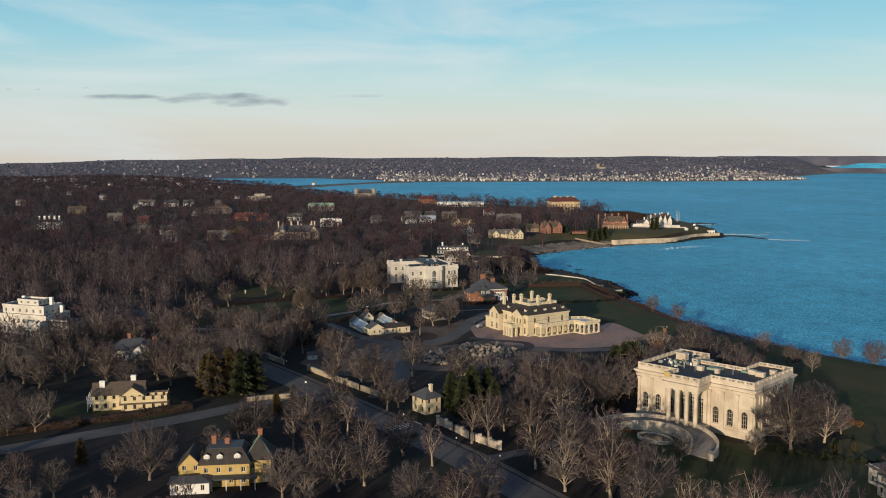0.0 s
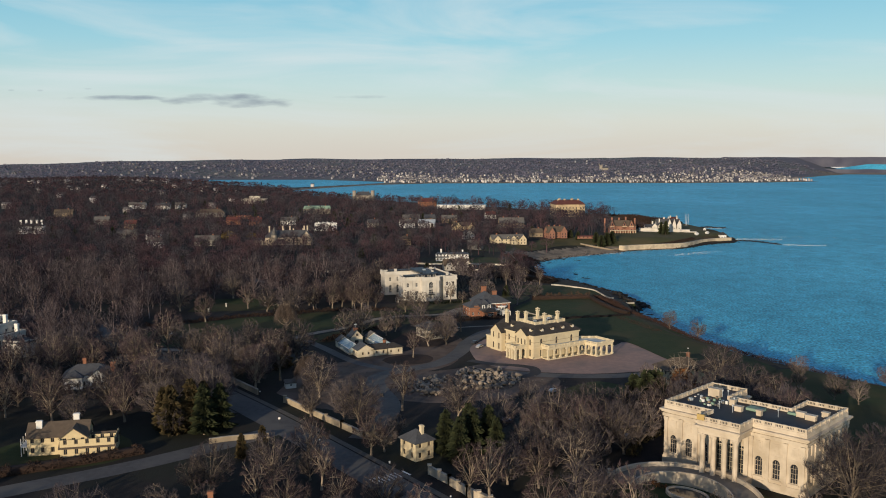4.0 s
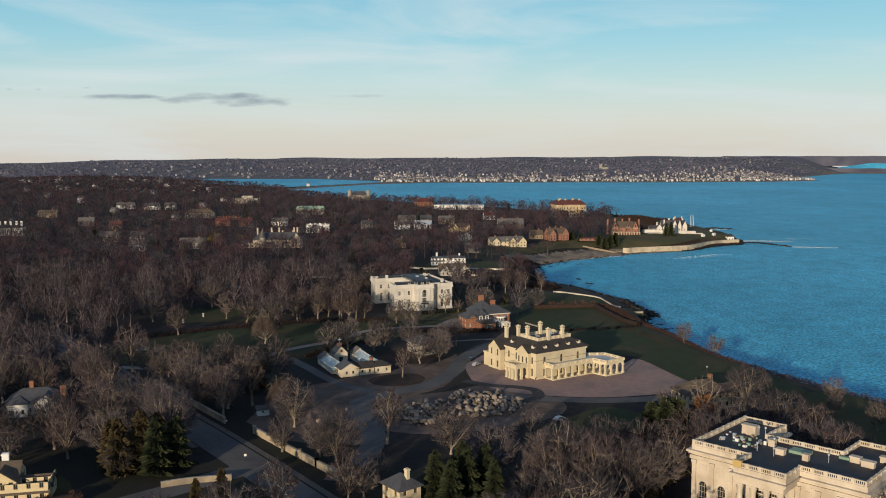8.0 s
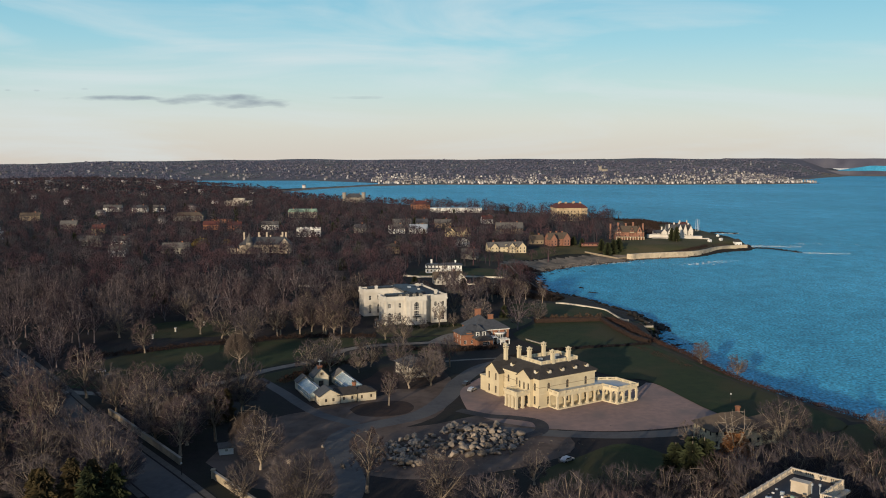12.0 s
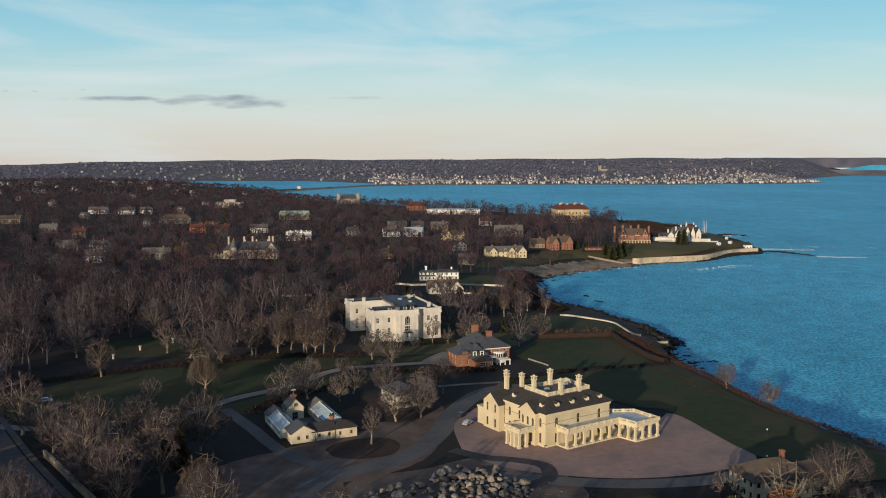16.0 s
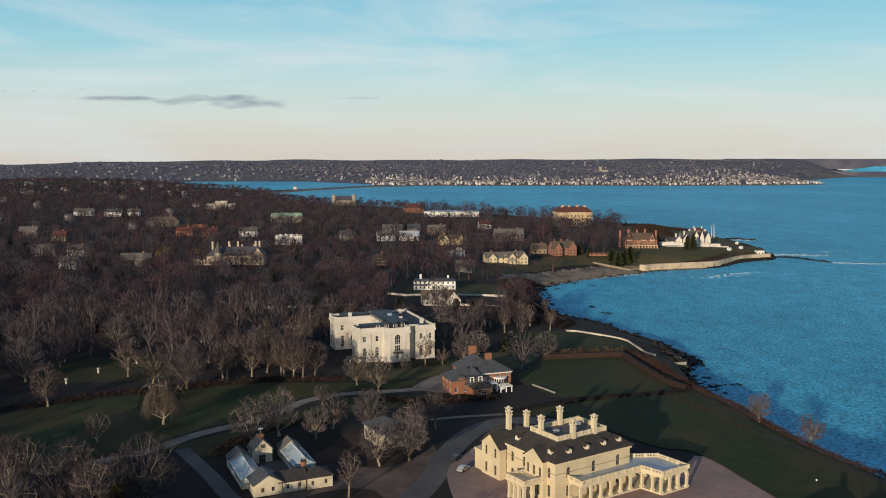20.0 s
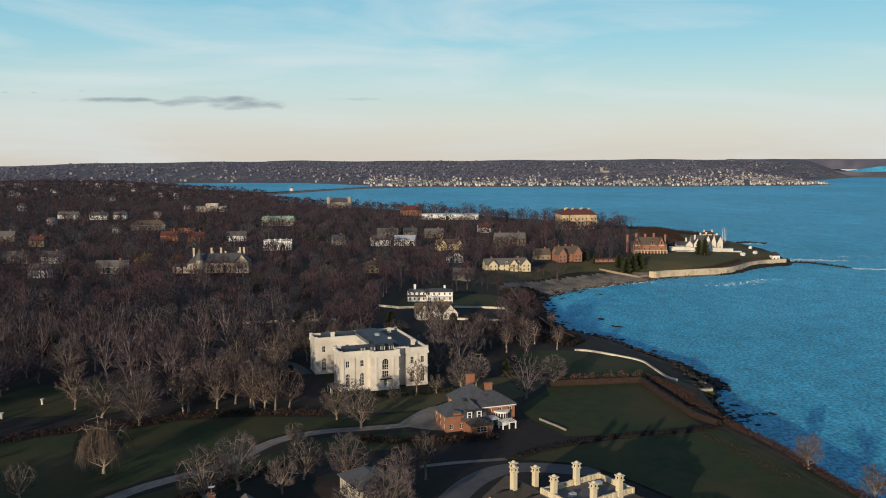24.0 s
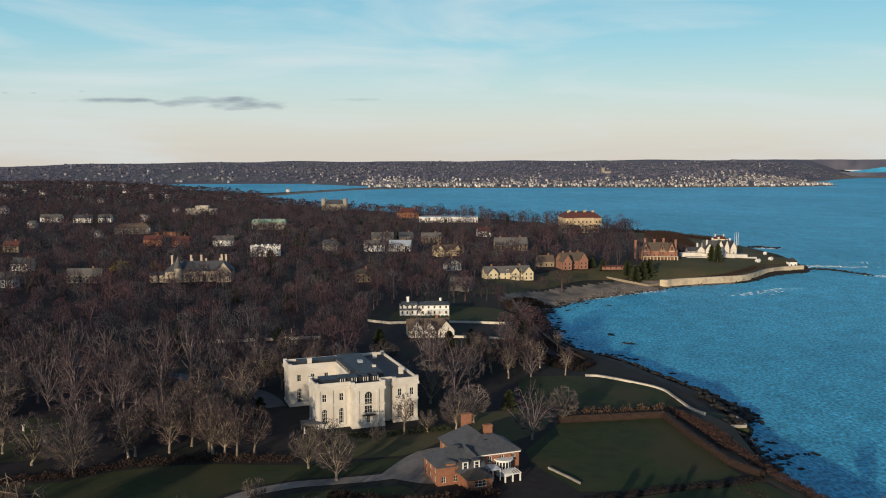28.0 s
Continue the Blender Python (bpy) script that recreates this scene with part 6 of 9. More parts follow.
wv_ = house("white_villa", -204, 444, Z0, -20, 34, 16, 9.4, 9.6, M_TERRA, M_SLATED, "white flat-roofed mansion with stepped parapets behind trees", "flat", [(3, 1.0, 3.4, 1.3, True), (3, 5.4, 7.6, 1.2, False)], 0,
            wings=((17, -5, 27, 5, 6.4, 8.6, "hip", "x"), (8, -12, 17, -8, 6.4, 6.6, "flat", "x")))
for x0_, y0_, x1_, y1_, z_ in ((-13, -5, 13, 7, 13.4), (-6, -2, 7, 6, 15.8)):
    pl_ = [(x0_, y0_), (x1_, y0_), (x1_, y1_), (x0_, y1_)]
    walls(wv_, pl_, 9.4 if z_ < 14 else 13.4, z_, {0: [(6 if z_ < 14 else 3, 0.9, 2.6 if z_ < 14 else 1.9, 1.2, False)], 1: [(3, 0.7, 1.9, 1.2, False)], 3: [(3, 0.7, 1.9, 1.2, False)], 2: []}, M_TERRA)
    flat_roof(wv_, pl_, z_ - 0.3, M_SLATED)
    belt(wv_, pl_, z_ - 0.5, z_ + 0.5, 0.2, M_TERRA, "parapet", 0.3)
for x_, y_, z_ in ((-15, 4, 13.5), (-9, 5, 16.6), (9.5, 4, 17), (15, 5, 13)):
    chimney(wv_, x_, y_, 9, z_, 1.8, 1.1, M_WHITE)
# along the shore to the point
g_ = house("georgian_house", 19, 788, Z0, 3, 16, 10, 5.6, 7.4, M_WHITE, M_SLATE, "white Georgian house with a dark mansard wing and tall chimneys", "hip", R2, 1, chim_mat=M_WHITE,
           wings=((-19, -4.5, -8, 5, 2.9, 6.6, "deck", "x"),))
for i_ in range(3):
    dormer(g_, -16.8 + 3.3 * i_, -4.0, 3.9, -90, 1.4, 1.5, M_WHITE, M_SLATE, 1.6)
chimney(g_, -14.5, 1.5, 5, 9.6, 1.4, 1.0, M_WHITE)
part("porch_roof", boxes((-4, -8.2, 3.0, 8.0, -5.0, 3.3)), M_WHITE, g_)
for i_ in range(6):
    part("porch_post", boxes((-3.9 + 2.3 * i_, -8.1, 0, -3.65 + 2.3 * i_, -7.85, 3.0)), M_WHITE, g_)
house("gabled_cottage", 16, 729, Z0, 8, 20, 8, 3.6, 8.2, M_TERRA, M_BROWNR, "weathered gabled cottage with steep brown roofs", "gable", R1, 1,
      wings=((-9, -6, -3, 1, 3.6, 8.0, "gable", "y"), (-3, -8, 3, 1, 3.4, 7.8, "gable", "y"), (4, -7, 12, 1, 3.4, 8.0, "gable", "y")))
house("grey_house", 37, 877, Z0, -10, 14, 9, 4.6, 8.4, M_GREYW, M_GREYR, "grey shingled house with gables", "gable", R1, 1, wings=((0, -8, 6, 0, 4.2, 7.8, "gable", "y"),))
house("cream_manor", 71, 936, 10.5, 12, 34, 10, 5.8, 9.8, M_CREAM, M_GREYR, "long cream house with grey-green gabled roofs", "gable", R2, 2, dormers=3,
      wings=((-15, -7, -8, 0, 5.8, 9.4, "gable", "y"), (2, -7, 8, 0, 5.8, 9.4, "gable", "y"), (11, -8, 18, 2, 5.8, 9.8, "gable", "y")))
house("brick_manor", 126, 990, Z0, 15, 20, 13, 6.8, 12.0, M_SANDST, M_BROWNR, "red-brown brick manor with steep gables", "gable", R2, 3, wings=((-11, -11, -4, -2, 6.6, 12.0, "gable", "y"), (3, -10, 10, -2, 7.4, 12.6, "gable", "y")))
house("brown_lodge", 107, 1000, Z0, 10, 13, 8, 4.6, 9.0, M_TAN, M_BROWNR, "brown shingled lodge with a steep gable", "gable", R1, 1)
house("tan_house", -31, 918, Z0, 10, 11, 9, 6.0, 9.0, M_TAN, M_BROWNR, "tan shingled house among trees", "hip", R2, 1)
house("white_gabled_house", 33, 978, Z0, 20, 12, 8, 5.0, 9.0, M_WHITE, M_GREYR, "white gabled house among trees", "gable", R2, 1, along="y")
house("yellow_villa", 31, 1076, Z0, 12, 26, 10, 6.4, 10.0, M_YELLOW, M_BROWNR, "yellow gabled villa with brown roofs", "gable", R2, 2, wings=((-12, -8, -5, 0, 6.4, 10, "gable", "y"), (4, -8, 10, 0, 6.4, 10, "gable", "y")))
house("gambrel_house", 90, 1122, Z0, 5, 30, 12, 6.0, 12.0, M_TAN, M_GREYR, "brown shingled house with a great grey roof", "gable", R2, 2)
house("white_lodge", 73, 1268, Z0, 10, 14, 9, 6, 10, M_WHITE, M_TILE, "white house with a red roof far off", "gable", R2, 1)
for x_, y_, d_, L_, w_, r_, lb_ in ((-34, 1206, 8, 22, M_GREYW, M_GREYR, "grey shingled house"), (-10, 1212, 8, 14, M_GREYW, M_SLATE, "grey house with slate roof"), (16, 1208, 5, 20, M_TAN, M_GREYR, "tan house with a big grey roof"),
                                   (-36, 1114, 12, 18, M_WHITE, M_GREYR, "white house with pale roof"), (-12, 1114, -8, 20, M_WHITE, M_METAL, "white house with pale roof"), (-78, 1125, 20, 12, M_GREYW, M_SLATE, "grey house"),
                                   (-227, 925, 5, 24, M_GREYW, M_GREYR, "grey weathered house"), (-270, 898, 5, 14, M_WHITE, M_GREYR, "white clapboard house"),
                                   (-470, 1440, 4, 26, M_WHITE, M_GREYR, "white dormered terrace"), (-430, 1440, 4, 22, M_WHITE, M_SLATE, "white dormered terrace"), (-405, 1450, 4, 16, M_WHITE, M_GREYR, "white house"),
                                   (-505, 1250, 8, 24, M_TAN, M_BROWNR, "tan house"), (-327, 985, 6, 20, M_GREYW, M_GREYR, "grey house with a pale roof"), (-300, 990, -6, 16, M_WHITE, M_GREYR, "white house"),
                                   (-232, 1180, 10, 16, M_BRICK, M_TILE, "small red house"), (-262, 1190, 4, 18, M_BRICK, M_TILE, "small red house"), (-190, 1180, 8, 20, M_WHITE, M_GREYR, "low white house"),
                                   (-370, 1120, 5, 14, M_TAN, M_TILE, "tan house with a dark red roof"), (-420, 1160, 12, 18, M_GREYW, M_GREYR, "grey house")):
    house("distant_house", x_, y_, float(height(x_, y_)) - 0.3, d_, L_, 10, 6.2, 10.2, w_, r_, lb_ + " among bare trees", "gable", R2, 1, group="houses among the trees")
# large far buildings
house("long_brick_school", -322, 1310, 12, 4, 40, 14, 7, 12, M_GREYW, M_BROWNR, "long weathered building with a brown roof", "hip", R2, 1)
house("orange_terrace", -273, 1276, 12, 2, 32, 11, 4.4, 5.6, M_BRICK, M_TILE, "long low orange brick building", "hip", R2, 0)
house("tan_college", -319, 1594, 16, 6, 44, 18, 8, 8.3, M_STUCG, M_MEMB, "long flat-roofed tan building", "flat", R2, 1, wings=((-8, -4, 10, 8, 12, 12.3, "flat", "x"),))
house("green_roofed_hall", -178, 1362, 13, 6, 40, 14, 8, 12, M_STONE, M_GREEN, "stone hall with a pale green roof", "deck", R2, 2)
house("red_roofed_villa", -18, 1548, 13, 6, 30, 16, 8, 14, M_BRICK, M_TILE, "large villa with a red tiled roof", "hip", R2, 2)
house("long_white_hall", 38, 1482, 12, -2, 78, 14, 7, 8.6, M_WHITE, M_METAL, "long low hall with a pale metal roof", "hip", R1, 0)
house("white_chimney_house", -130, 1083, Z0, 8, 26, 12, 8.6, 8.8, M_WHITE, M_SLATE, "white flat-roofed house with tall chimneys", "flat", R2, 4, chim_mat=M_WHITE)
lc_ = house("lit_chimney_house", -446, 1024, 14, 10, 26, 12, 9, 11.6, M_WHITE, M_DARK, "white house with five tall sunlit chimneys", "hip", R2, 0)
for i_ in range(5):
    chimney(lc_, -11 + 5.4 * i_, 1.5 * (i_ % 2), 8, 15.5, 1.9, 1.3, M_WHITE)


M_LIMEG = mat("pale_grey_limestone", (0.445, 0.3827, 0.3026), (0.356, 0.307, 0.2492), 0.3, 0.85, 0.15)


def chateau(x, y, z, deg):
    ob = house("stone_chateau", x, y, z, deg, 46, 13, 7.6, 14.2, M_LIMEG, M_SLATE, "grey stone chateau with steep roofs and a round turret", "hip", R2, 4, dormers=4, chim_mat=M_LIMEG,
               wings=((-34, -5, -22, 6, 5.0, 7.4, "hip", "x"), (12, -11, 22, 2, 7.6, 14.0, "gable", "y")))
    bm = bmesh.new()
    tube(bm, -14, -7, 0, 10, 2.8, 2.8, 14)
    t = part("turret", bm, M_LIMEG, ob)
    bm = bmesh.new()
    tube(bm, -14, -7, 10, 18.5, 3.2, 0.08, 14)
    part("turret_roof", bm, M_GREYR, t)
    for xx in (-19, -6, 1, 15, 18):
        chimney(ob, xx, 1, 9, 18.4, 1.4, 1.1, M_LIMEG)


chateau(-146, 924, Z0, 8)
ob_ = house("stone_castle", -140, 1720, 14, 6, 34, 16, 10, 17, M_STONE, M_SLATE, "stone castle-like house with towers", "hip", R2, 3, chim_mat=M_STONE)
for x_ in (-17, 17):
    bm = bmesh.new()
    tube(bm, x_, -6, 0, 19, 3.6, 3.6, 12)
    part("tower", bm, M_STONE, ob_)


M_LIME = mat("warm_limestone", (0.4895, 0.3916, 0.2581), (0.4005, 0.3204, 0.2136), 0.2, 0.85, 0.1, c3=(0.3382, 0.267, 0.178), scale3=0.1)


def palazzo():
    """The large palazzo on the far side of the cove."""
    ob = thing("palazzo", pose(190, 1318, 11, 0, 0, 6), "huge limestone palazzo with a red tiled roof and pale chimneys", "mansion")
    poly = [(-21, 0), (21, 0), (21, 32), (-21, 32)]
    walls(ob, poly, 0, 17.5, {0: [(9, 1.2, 4.6, 1.8, True), (9, 6.6, 9.6, 1.6, False), (9, 11.6, 14.0, 1.5, False)], 1: [(6, 1.2, 4.6, 1.8, True), (6, 6.6, 9.6, 1.6, False)], 3: [(6, 1.2, 4.6, 1.8, True), (6, 6.6, 9.6, 1.6, False), (6, 11.6, 14, 1.5, False)]}, M_LIME, M_TAN)
    belt(ob, poly, 16.6, 17.8, 0.9, M_LIME, "cornice", 0.1)
    belt(ob, poly, 5.4, 5.9, 0.3, M_LIME, "string_course", 0.05)
    for x in (-21, 13):
        walls(ob, [(x, -3), (x + 8, -3), (x + 8, 0.1), (x, 0.1)], 0, 17.5, {0: [(2, 1.2, 4.6, 1.8, True), (2, 6.6, 9.6, 1.6, False), (2, 11.6, 14.0, 1.5, False)]}, M_LIME, M_TAN)
        hip_roof(ob, x, -3, x + 8, 8, 17.6, 22, M_TILE, 0.8)
    hip_roof(ob, -21, 0, 21, 32, 17.6, 23.5, M_TILE, 1.2, run=7)
    for x in (-15, -6, 4, 14):
        chimney(ob, x, 9, 20, 25.5, 2.6, 1.6, M_LIME)
    for x in (-10, 9):
        chimney(ob, x, 23, 20, 25.5, 2.6, 1.6, M_LIME)


palazzo()
ob_ = house("gothic_manor", 210, 1052, 11.3, -6, 30, 14, 8.2, 14.6, M_SANDST, M_BROWNR, "red-brown sandstone manor with steep gables and tall chimneys", "hip", R2, 0,
            wings=((-15, -9, -8, 0, 8, 14.5, "gable", "y"), (0, -7, 5, 0, 8, 13.5, "gable", "y"), (7, -9, 13, 0, 8, 15, "gable", "y")))
for x_, y_, z_ in ((-19, 1, 16.5), (-11, 2, 17.8), (-3, 3, 17.2), (4.5, 2, 18.2), (14.5, 1, 17)):
    chimney(ob_, x_, y_, 0 if x_ < -15 else 8, z_, 1.7, 1.3, M_SANDST)
for x_ in (-11.5, 2.5, 10):
    window(ob_, x_, -9.35 if abs(x_) > 5 else -7.35, 9.4, 180 + 90, 1.2, 2.2)
    part("barge_board", boxes((x_ - 2.4, -9.5 if abs(x_) > 5 else -7.5, 7.8, x_ + 2.4, -9.32 if abs(x_) > 5 else -7.32, 8.2)), M_CRTRIM, ob_)
part("veranda_roof", boxes((-14, -12.5, 3.6, 15, -9, 3.9)), M_CRTRIM, ob_)
for i_ in range(11):
    part("veranda_post", boxes((-13.8 + 2.8 * i_, -12.4, -1, -13.3 + 2.8 * i_, -12.0, 3.6)), M_CRTRIM, ob_)
ob_ = house("white_manor", 268, 1076, 10.6, -4, 26, 12, 8.4, 14.5, M_TERRA, M_SLATE, "rambling white manor with many gables on the point", "gable", R2, 0, chim_mat=M_TERRA,
            wings=((-26, -6, -13, 6, 5.6, 8.6, "gable", "x"), (-19, -10, -13, -4, 7, 10.5, "gable", "y"), (-12, -11, -6, -3, 8.2, 12.5, "gable", "y"), (-2, -11, 3, -3, 9.6, 15.6, "gable", "y"), (4, -10, 8, -3, 9.6, 15.8, "gable", "y"), (9, -11, 14, -3, 9.2, 14.6, "gable", "y")))
for x_, y_, z_ in ((-17, 1, 12.2), (-10, -4, 15.4), (-4, 1, 16.8), (1.5, 2, 17.4), (11, 1, 16.4)):
    chimney(ob_, x_, y_, 5, z_, 1.4, 1.1, M_TERRA)
for x0_, y0_, x1_, y1_, z_ in ((-34, -12, -14, -7, 4.6), (-30, -20, -12, -13, 1.6), (-16, -14, 12, -11, 4.0), (13, -9, 24, -3, 2.8), (14, -12, 31, -8.5, 0.9)):
    part("terrace_wall", boxes((x0_, y0_, -2.5, x1_, y1_, z_), (x0_ - 0.2, y0_ - 0.2, z_, x1_ + 0.2, y1_ + 0.2, z_ + 0.3)), M_TERRA, ob_, "white terrace wall")
house("roof_pavilion", 299, 1166, float(height(299, 1166)) - 0.4, -4, 13, 9, 7.5, 10.5, M_CRTRIM, M_TILE, "cream house with a red roof behind the white manor", "hip", R2, 2, chim_mat=M_CRTRIM)
for x_, y_ in ((312, 1160), (315, 1164), (318, 1168)):
    fp_ = thing("flagpole", pose(x_, y_, float(height(x_, y_)) - 0.3), "bare white flagpole on the point", "flagpole", "flagpoles")
    bm = bmesh.new()
    tube(bm, 0, 0, 0, 15, 0.2, 0.09, 8)
    part("mast", bm, M_WHITE, fp_)
    bm = bmesh.new()
    tube(bm, 0, 0, 0, 0.5, 0.5, 0.4, 8)
    part("footing", bm, M_CONC, fp_)
for x_, y_, d_ in ((294.3, 1048.4, 30), (310, 1061, 40), (316.6, 1092, 60)):
    house("garden_hut", x_, y_, float(height(x_, y_)) - 0.2, d_, 3.2, 2.4, 2.0, 2.9, M_WHITE, M_WHITE, "small white hut on the lawn of the point", "gable", [(1, 0.7, 1.5, 0.8, False)], 0, group="huts on the point")
house("sea_pavilion", 325.5, 1054, 4.6, 10, 7, 5.5, 4.2, 7.4, M_WHITE, M_DARK, "small white pavilion above the sea wall", "hip", [(2, 0.7, 2.3, 1.2, False)], 0)
house("garden_terrace_house", 160, 985, 11.5, 4, 22, 5, 2.4, 3.2, M_SANDST, M_TILE, "low orange brick garden terrace building", "gable", R1, 0)


def chapel():
    """The school chapel on the ridge across the bay."""
    ob = thing("chapel", pose(682, 3800, float(height(682, 3800)) - 2, 0, 0, 0) @ Matrix.Scale(0.62, 4), "pale stone chapel with a square tower on the far ridge", "chapel")
    part("tower", boxes((-9, -9, 0, 9, 9, 36), (-10, -10, 36, -6, -6, 42), (6, -10, 36, 10, -6, 42), (-10, 6, 36, -6, 10, 42), (6, 6, 36, 10, 10, 42)), M_STONE, ob)
    part("nave", boxes((9, -8, 0, 50, 8, 18)), M_STONE, ob)
    gable_roof(ob, 9, -8, 50, 8, 18, 27, M_SLATE, M_STONE, "x", 0.6)


chapel()


# ---- town across the bay: joined, too far to pick apart ----
def town(name, n, region, size, mats, label, seed):
    r = np.random.default_rng(seed)
    cand = np.stack([r.uniform(*region[0], n * 40), r.uniform(*region[1], n * 40)], -1)
    d = np.minimum(outside(COAST, cand[:, 0], cand[:, 1]), outside(POND, cand[:, 0], cand[:, 1]))
    cand = cand[(d > 25) & (d < region[2]) & (r.random(len(cand)) < np.exp(-d / region[3])) & (np.hypot(cand[:, 0], cand[:, 1]) < 4700)][:n]
    V, F, RV, RF = [], [], [], []
    for (x, y), z in zip(cand, height(cand[:, 0], cand[:, 1])):
        n0, m0 = len(V), len(RV)
        L, W, H = r.uniform(*size), r.uniform(*size) * 0.7, r.uniform(4.5, 8)
        a = r.uniform(-0.5, 0.5)
        c, s = math.cos(a), math.sin(a)
        P = [(-L / 2, -W / 2), (L / 2, -W / 2), (L / 2, W / 2), (-L / 2, W / 2)]
        P = [(x + u * c - v * s, y + u * s + v * c) for u, v in P]
        V += [(*p, z - 1) for p in P] + [(*p, z + H) for p in P]
        F += [[n0 + i, n0 + (i + 1) % 4, n0 + 4 + (i + 1) % 4, n0 + 4 + i] for i in range(4)] + [[n0 + 4, n0 + 5, n0 + 6, n0 + 7]]
        R = [(x - (L / 2 + 0.4) * c, y - (L / 2 + 0.4) * s, z + H + W * 0.42), (x + (L / 2 + 0.4) * c, y + (L / 2 + 0.4) * s, z + H + W * 0.42)]
        RV += [(*p, z + H) for p in P] + R
        RF += [(m0, m0 + 1, m0 + 5), (m0, m0 + 5, m0 + 4), (m0 + 2, m0 + 3, m0 + 4), (m0 + 2, m0 + 4, m0 + 5), (m0 + 1, m0 + 2, m0 + 5), (m0 + 3, m0, m0 + 4)]
    tagged(raw(name, V, F, mats[0]), label + ", walls", "houses", kind="stuff")
    tagged(raw(name + "_roofs", RV, RF, mats[1]), label + ", roofs", "roofs", kind="stuff")


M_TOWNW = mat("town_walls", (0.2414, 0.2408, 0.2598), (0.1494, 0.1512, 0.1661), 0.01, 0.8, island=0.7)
M_TOWNR = mat("town_roofs", (0.19, 0.18, 0.185), (0.13, 0.122, 0.126), 0.004, 0.85, island=0.5)
M_SHOREW = mat("shore_town_walls", (0.4793, 0.4613, 0.4455), (0.282, 0.2679, 0.264), 0.01, 0.8, island=0.5)
town("shore_town", 1150, ((-230, 1400), (3080, 3750), 420, 130), (4, 7.5), (M_SHOREW, M_TOWNR), "dense shore town across the bay", 5)
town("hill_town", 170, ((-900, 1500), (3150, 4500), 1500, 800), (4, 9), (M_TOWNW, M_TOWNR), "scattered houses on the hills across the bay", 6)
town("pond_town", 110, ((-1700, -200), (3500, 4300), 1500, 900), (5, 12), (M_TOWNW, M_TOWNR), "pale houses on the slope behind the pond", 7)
town("near_town", 85, ((-1500, -330), (1150, 3000), 1600, 2500), (7, 13), (M_SHOREW, M_TOWNR), "scattered white houses among far trees", 8)

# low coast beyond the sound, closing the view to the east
# bluish base colour holds the haze of the horizon
M_HILLS = mat("hazed_wooded_coast", (0.072, 0.0764, 0.1102), (0.0576, 0.0608, 0.0893), 0.02, 0.95, c3=(0.108, 0.1092, 0.1377), scale3=0.006)


M_BAR = mat("far_sand_bar", (0.14, 0.1258, 0.123), (0.112, 0.1036, 0.1025), 0.02, 0.95)


def coast_band(name, b0, b1, r0, z0, r1, z1, material, label, category):
    """A strip of far coast between two bearings, rising from r0, z0 to r1, z1."""
    V, F = [], []
    for i in range(61):
        b = b0 + (b1 - b0) * i / 60
        q = min(1.0, (i + 1) / 8)
        w = 0.6 * math.sin(b * 130) + 0.4 * math.sin(b * 310 + 1)
        for r, z in ((r0, z0), (r1, z0 + (z1 - z0) * q + w)):
            V.append((r * math.sin(b), r * math.cos(b), z))
        if i:
            F.append((2 * i - 2, 2 * i, 2 * i + 1, 2 * i - 1))
    tagged(raw(name, V, F, material), label, category, kind="structure")


coast_band("far_beach", 0.372, 0.66, 4735, -0.5, 4765, 7, M_BAR, "pale sand bar across the sound", "beach")
coast_band("far_shore", 0.365, 0.66, 4764, 6, 4785, 24, M_HILLS, "low land behind the sand bar, tinted with haze", "shore")
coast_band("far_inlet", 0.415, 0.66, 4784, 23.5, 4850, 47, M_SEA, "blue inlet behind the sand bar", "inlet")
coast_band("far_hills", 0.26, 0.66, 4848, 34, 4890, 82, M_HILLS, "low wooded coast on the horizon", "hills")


# ---- walls, hedges, shore, small things ----
def wall_line(name, pts, h, thick, material, label, category="wall", smooth=False, cope=True, z=None, piers=0.0, group=""):
    """A free-standing wall along plan points that follows the ground, with a coping and piers."""
    ob = thing(name, Matrix.Identity(4), label, category, group)
    p = smooth_line(pts, 5) if smooth else [Vector(q) for q in pts]
    body_, cap = bmesh.new(), bmesh.new()

    def run(bm, w, lo, hi):
        rows = []
        for i, q in enumerate(p):
            a, b = p[max(i - 1, 0)], p[min(i + 1, len(p) - 1)]
            d = (b - a).normalized()
            n = Vector((-d.y, d.x)) * w / 2
            g = float(height(q.x, q.y)) if z is None else z
            rows.append([bm.verts.new((*(q + n * s), g + t)) for s, t in ((1, lo), (-1, lo), (-1, hi), (1, hi))])
        for a, b in zip(rows, rows[1:]):
            for i in range(4):
                j = (i + 1) % 4
                bm.faces.new((a[i], a[j], b[j], b[i]))
        bm.faces.new(rows[0][::-1])
        bm.faces.new(rows[-1])
        bmesh.ops.recalc_face_normals(bm, faces=bm.faces)

    run(body_, thick, -1.0, h)
    part("wall_body", body_, material, ob)
    if cope:
        run(cap, thick + 0.18, h, h + 0.14)
        part("coping", cap, M_CONC, ob)
    else:
        cap.free()
    if piers:
        for a, b in zip(pts, pts[1:]):
            a, b = Vector(a), Vector(b)
            n = max(1, round((b - a).length / piers))
            for i in range(n + 1):
                q = a + (b - a) * i / n
                g = float(height(q.x, q.y)) if z is None else z
                part("pier", boxes((q.x - 0.5, q.y - 0.5, g - 0.5, q.x + 0.5, q.y + 0.5, g + h + 0.35), (q.x - 0.62, q.y - 0.62, g + h + 0.35, q.x + 0.62, q.y + 0.62, g + h + 0.6)), material, ob)
    return ob


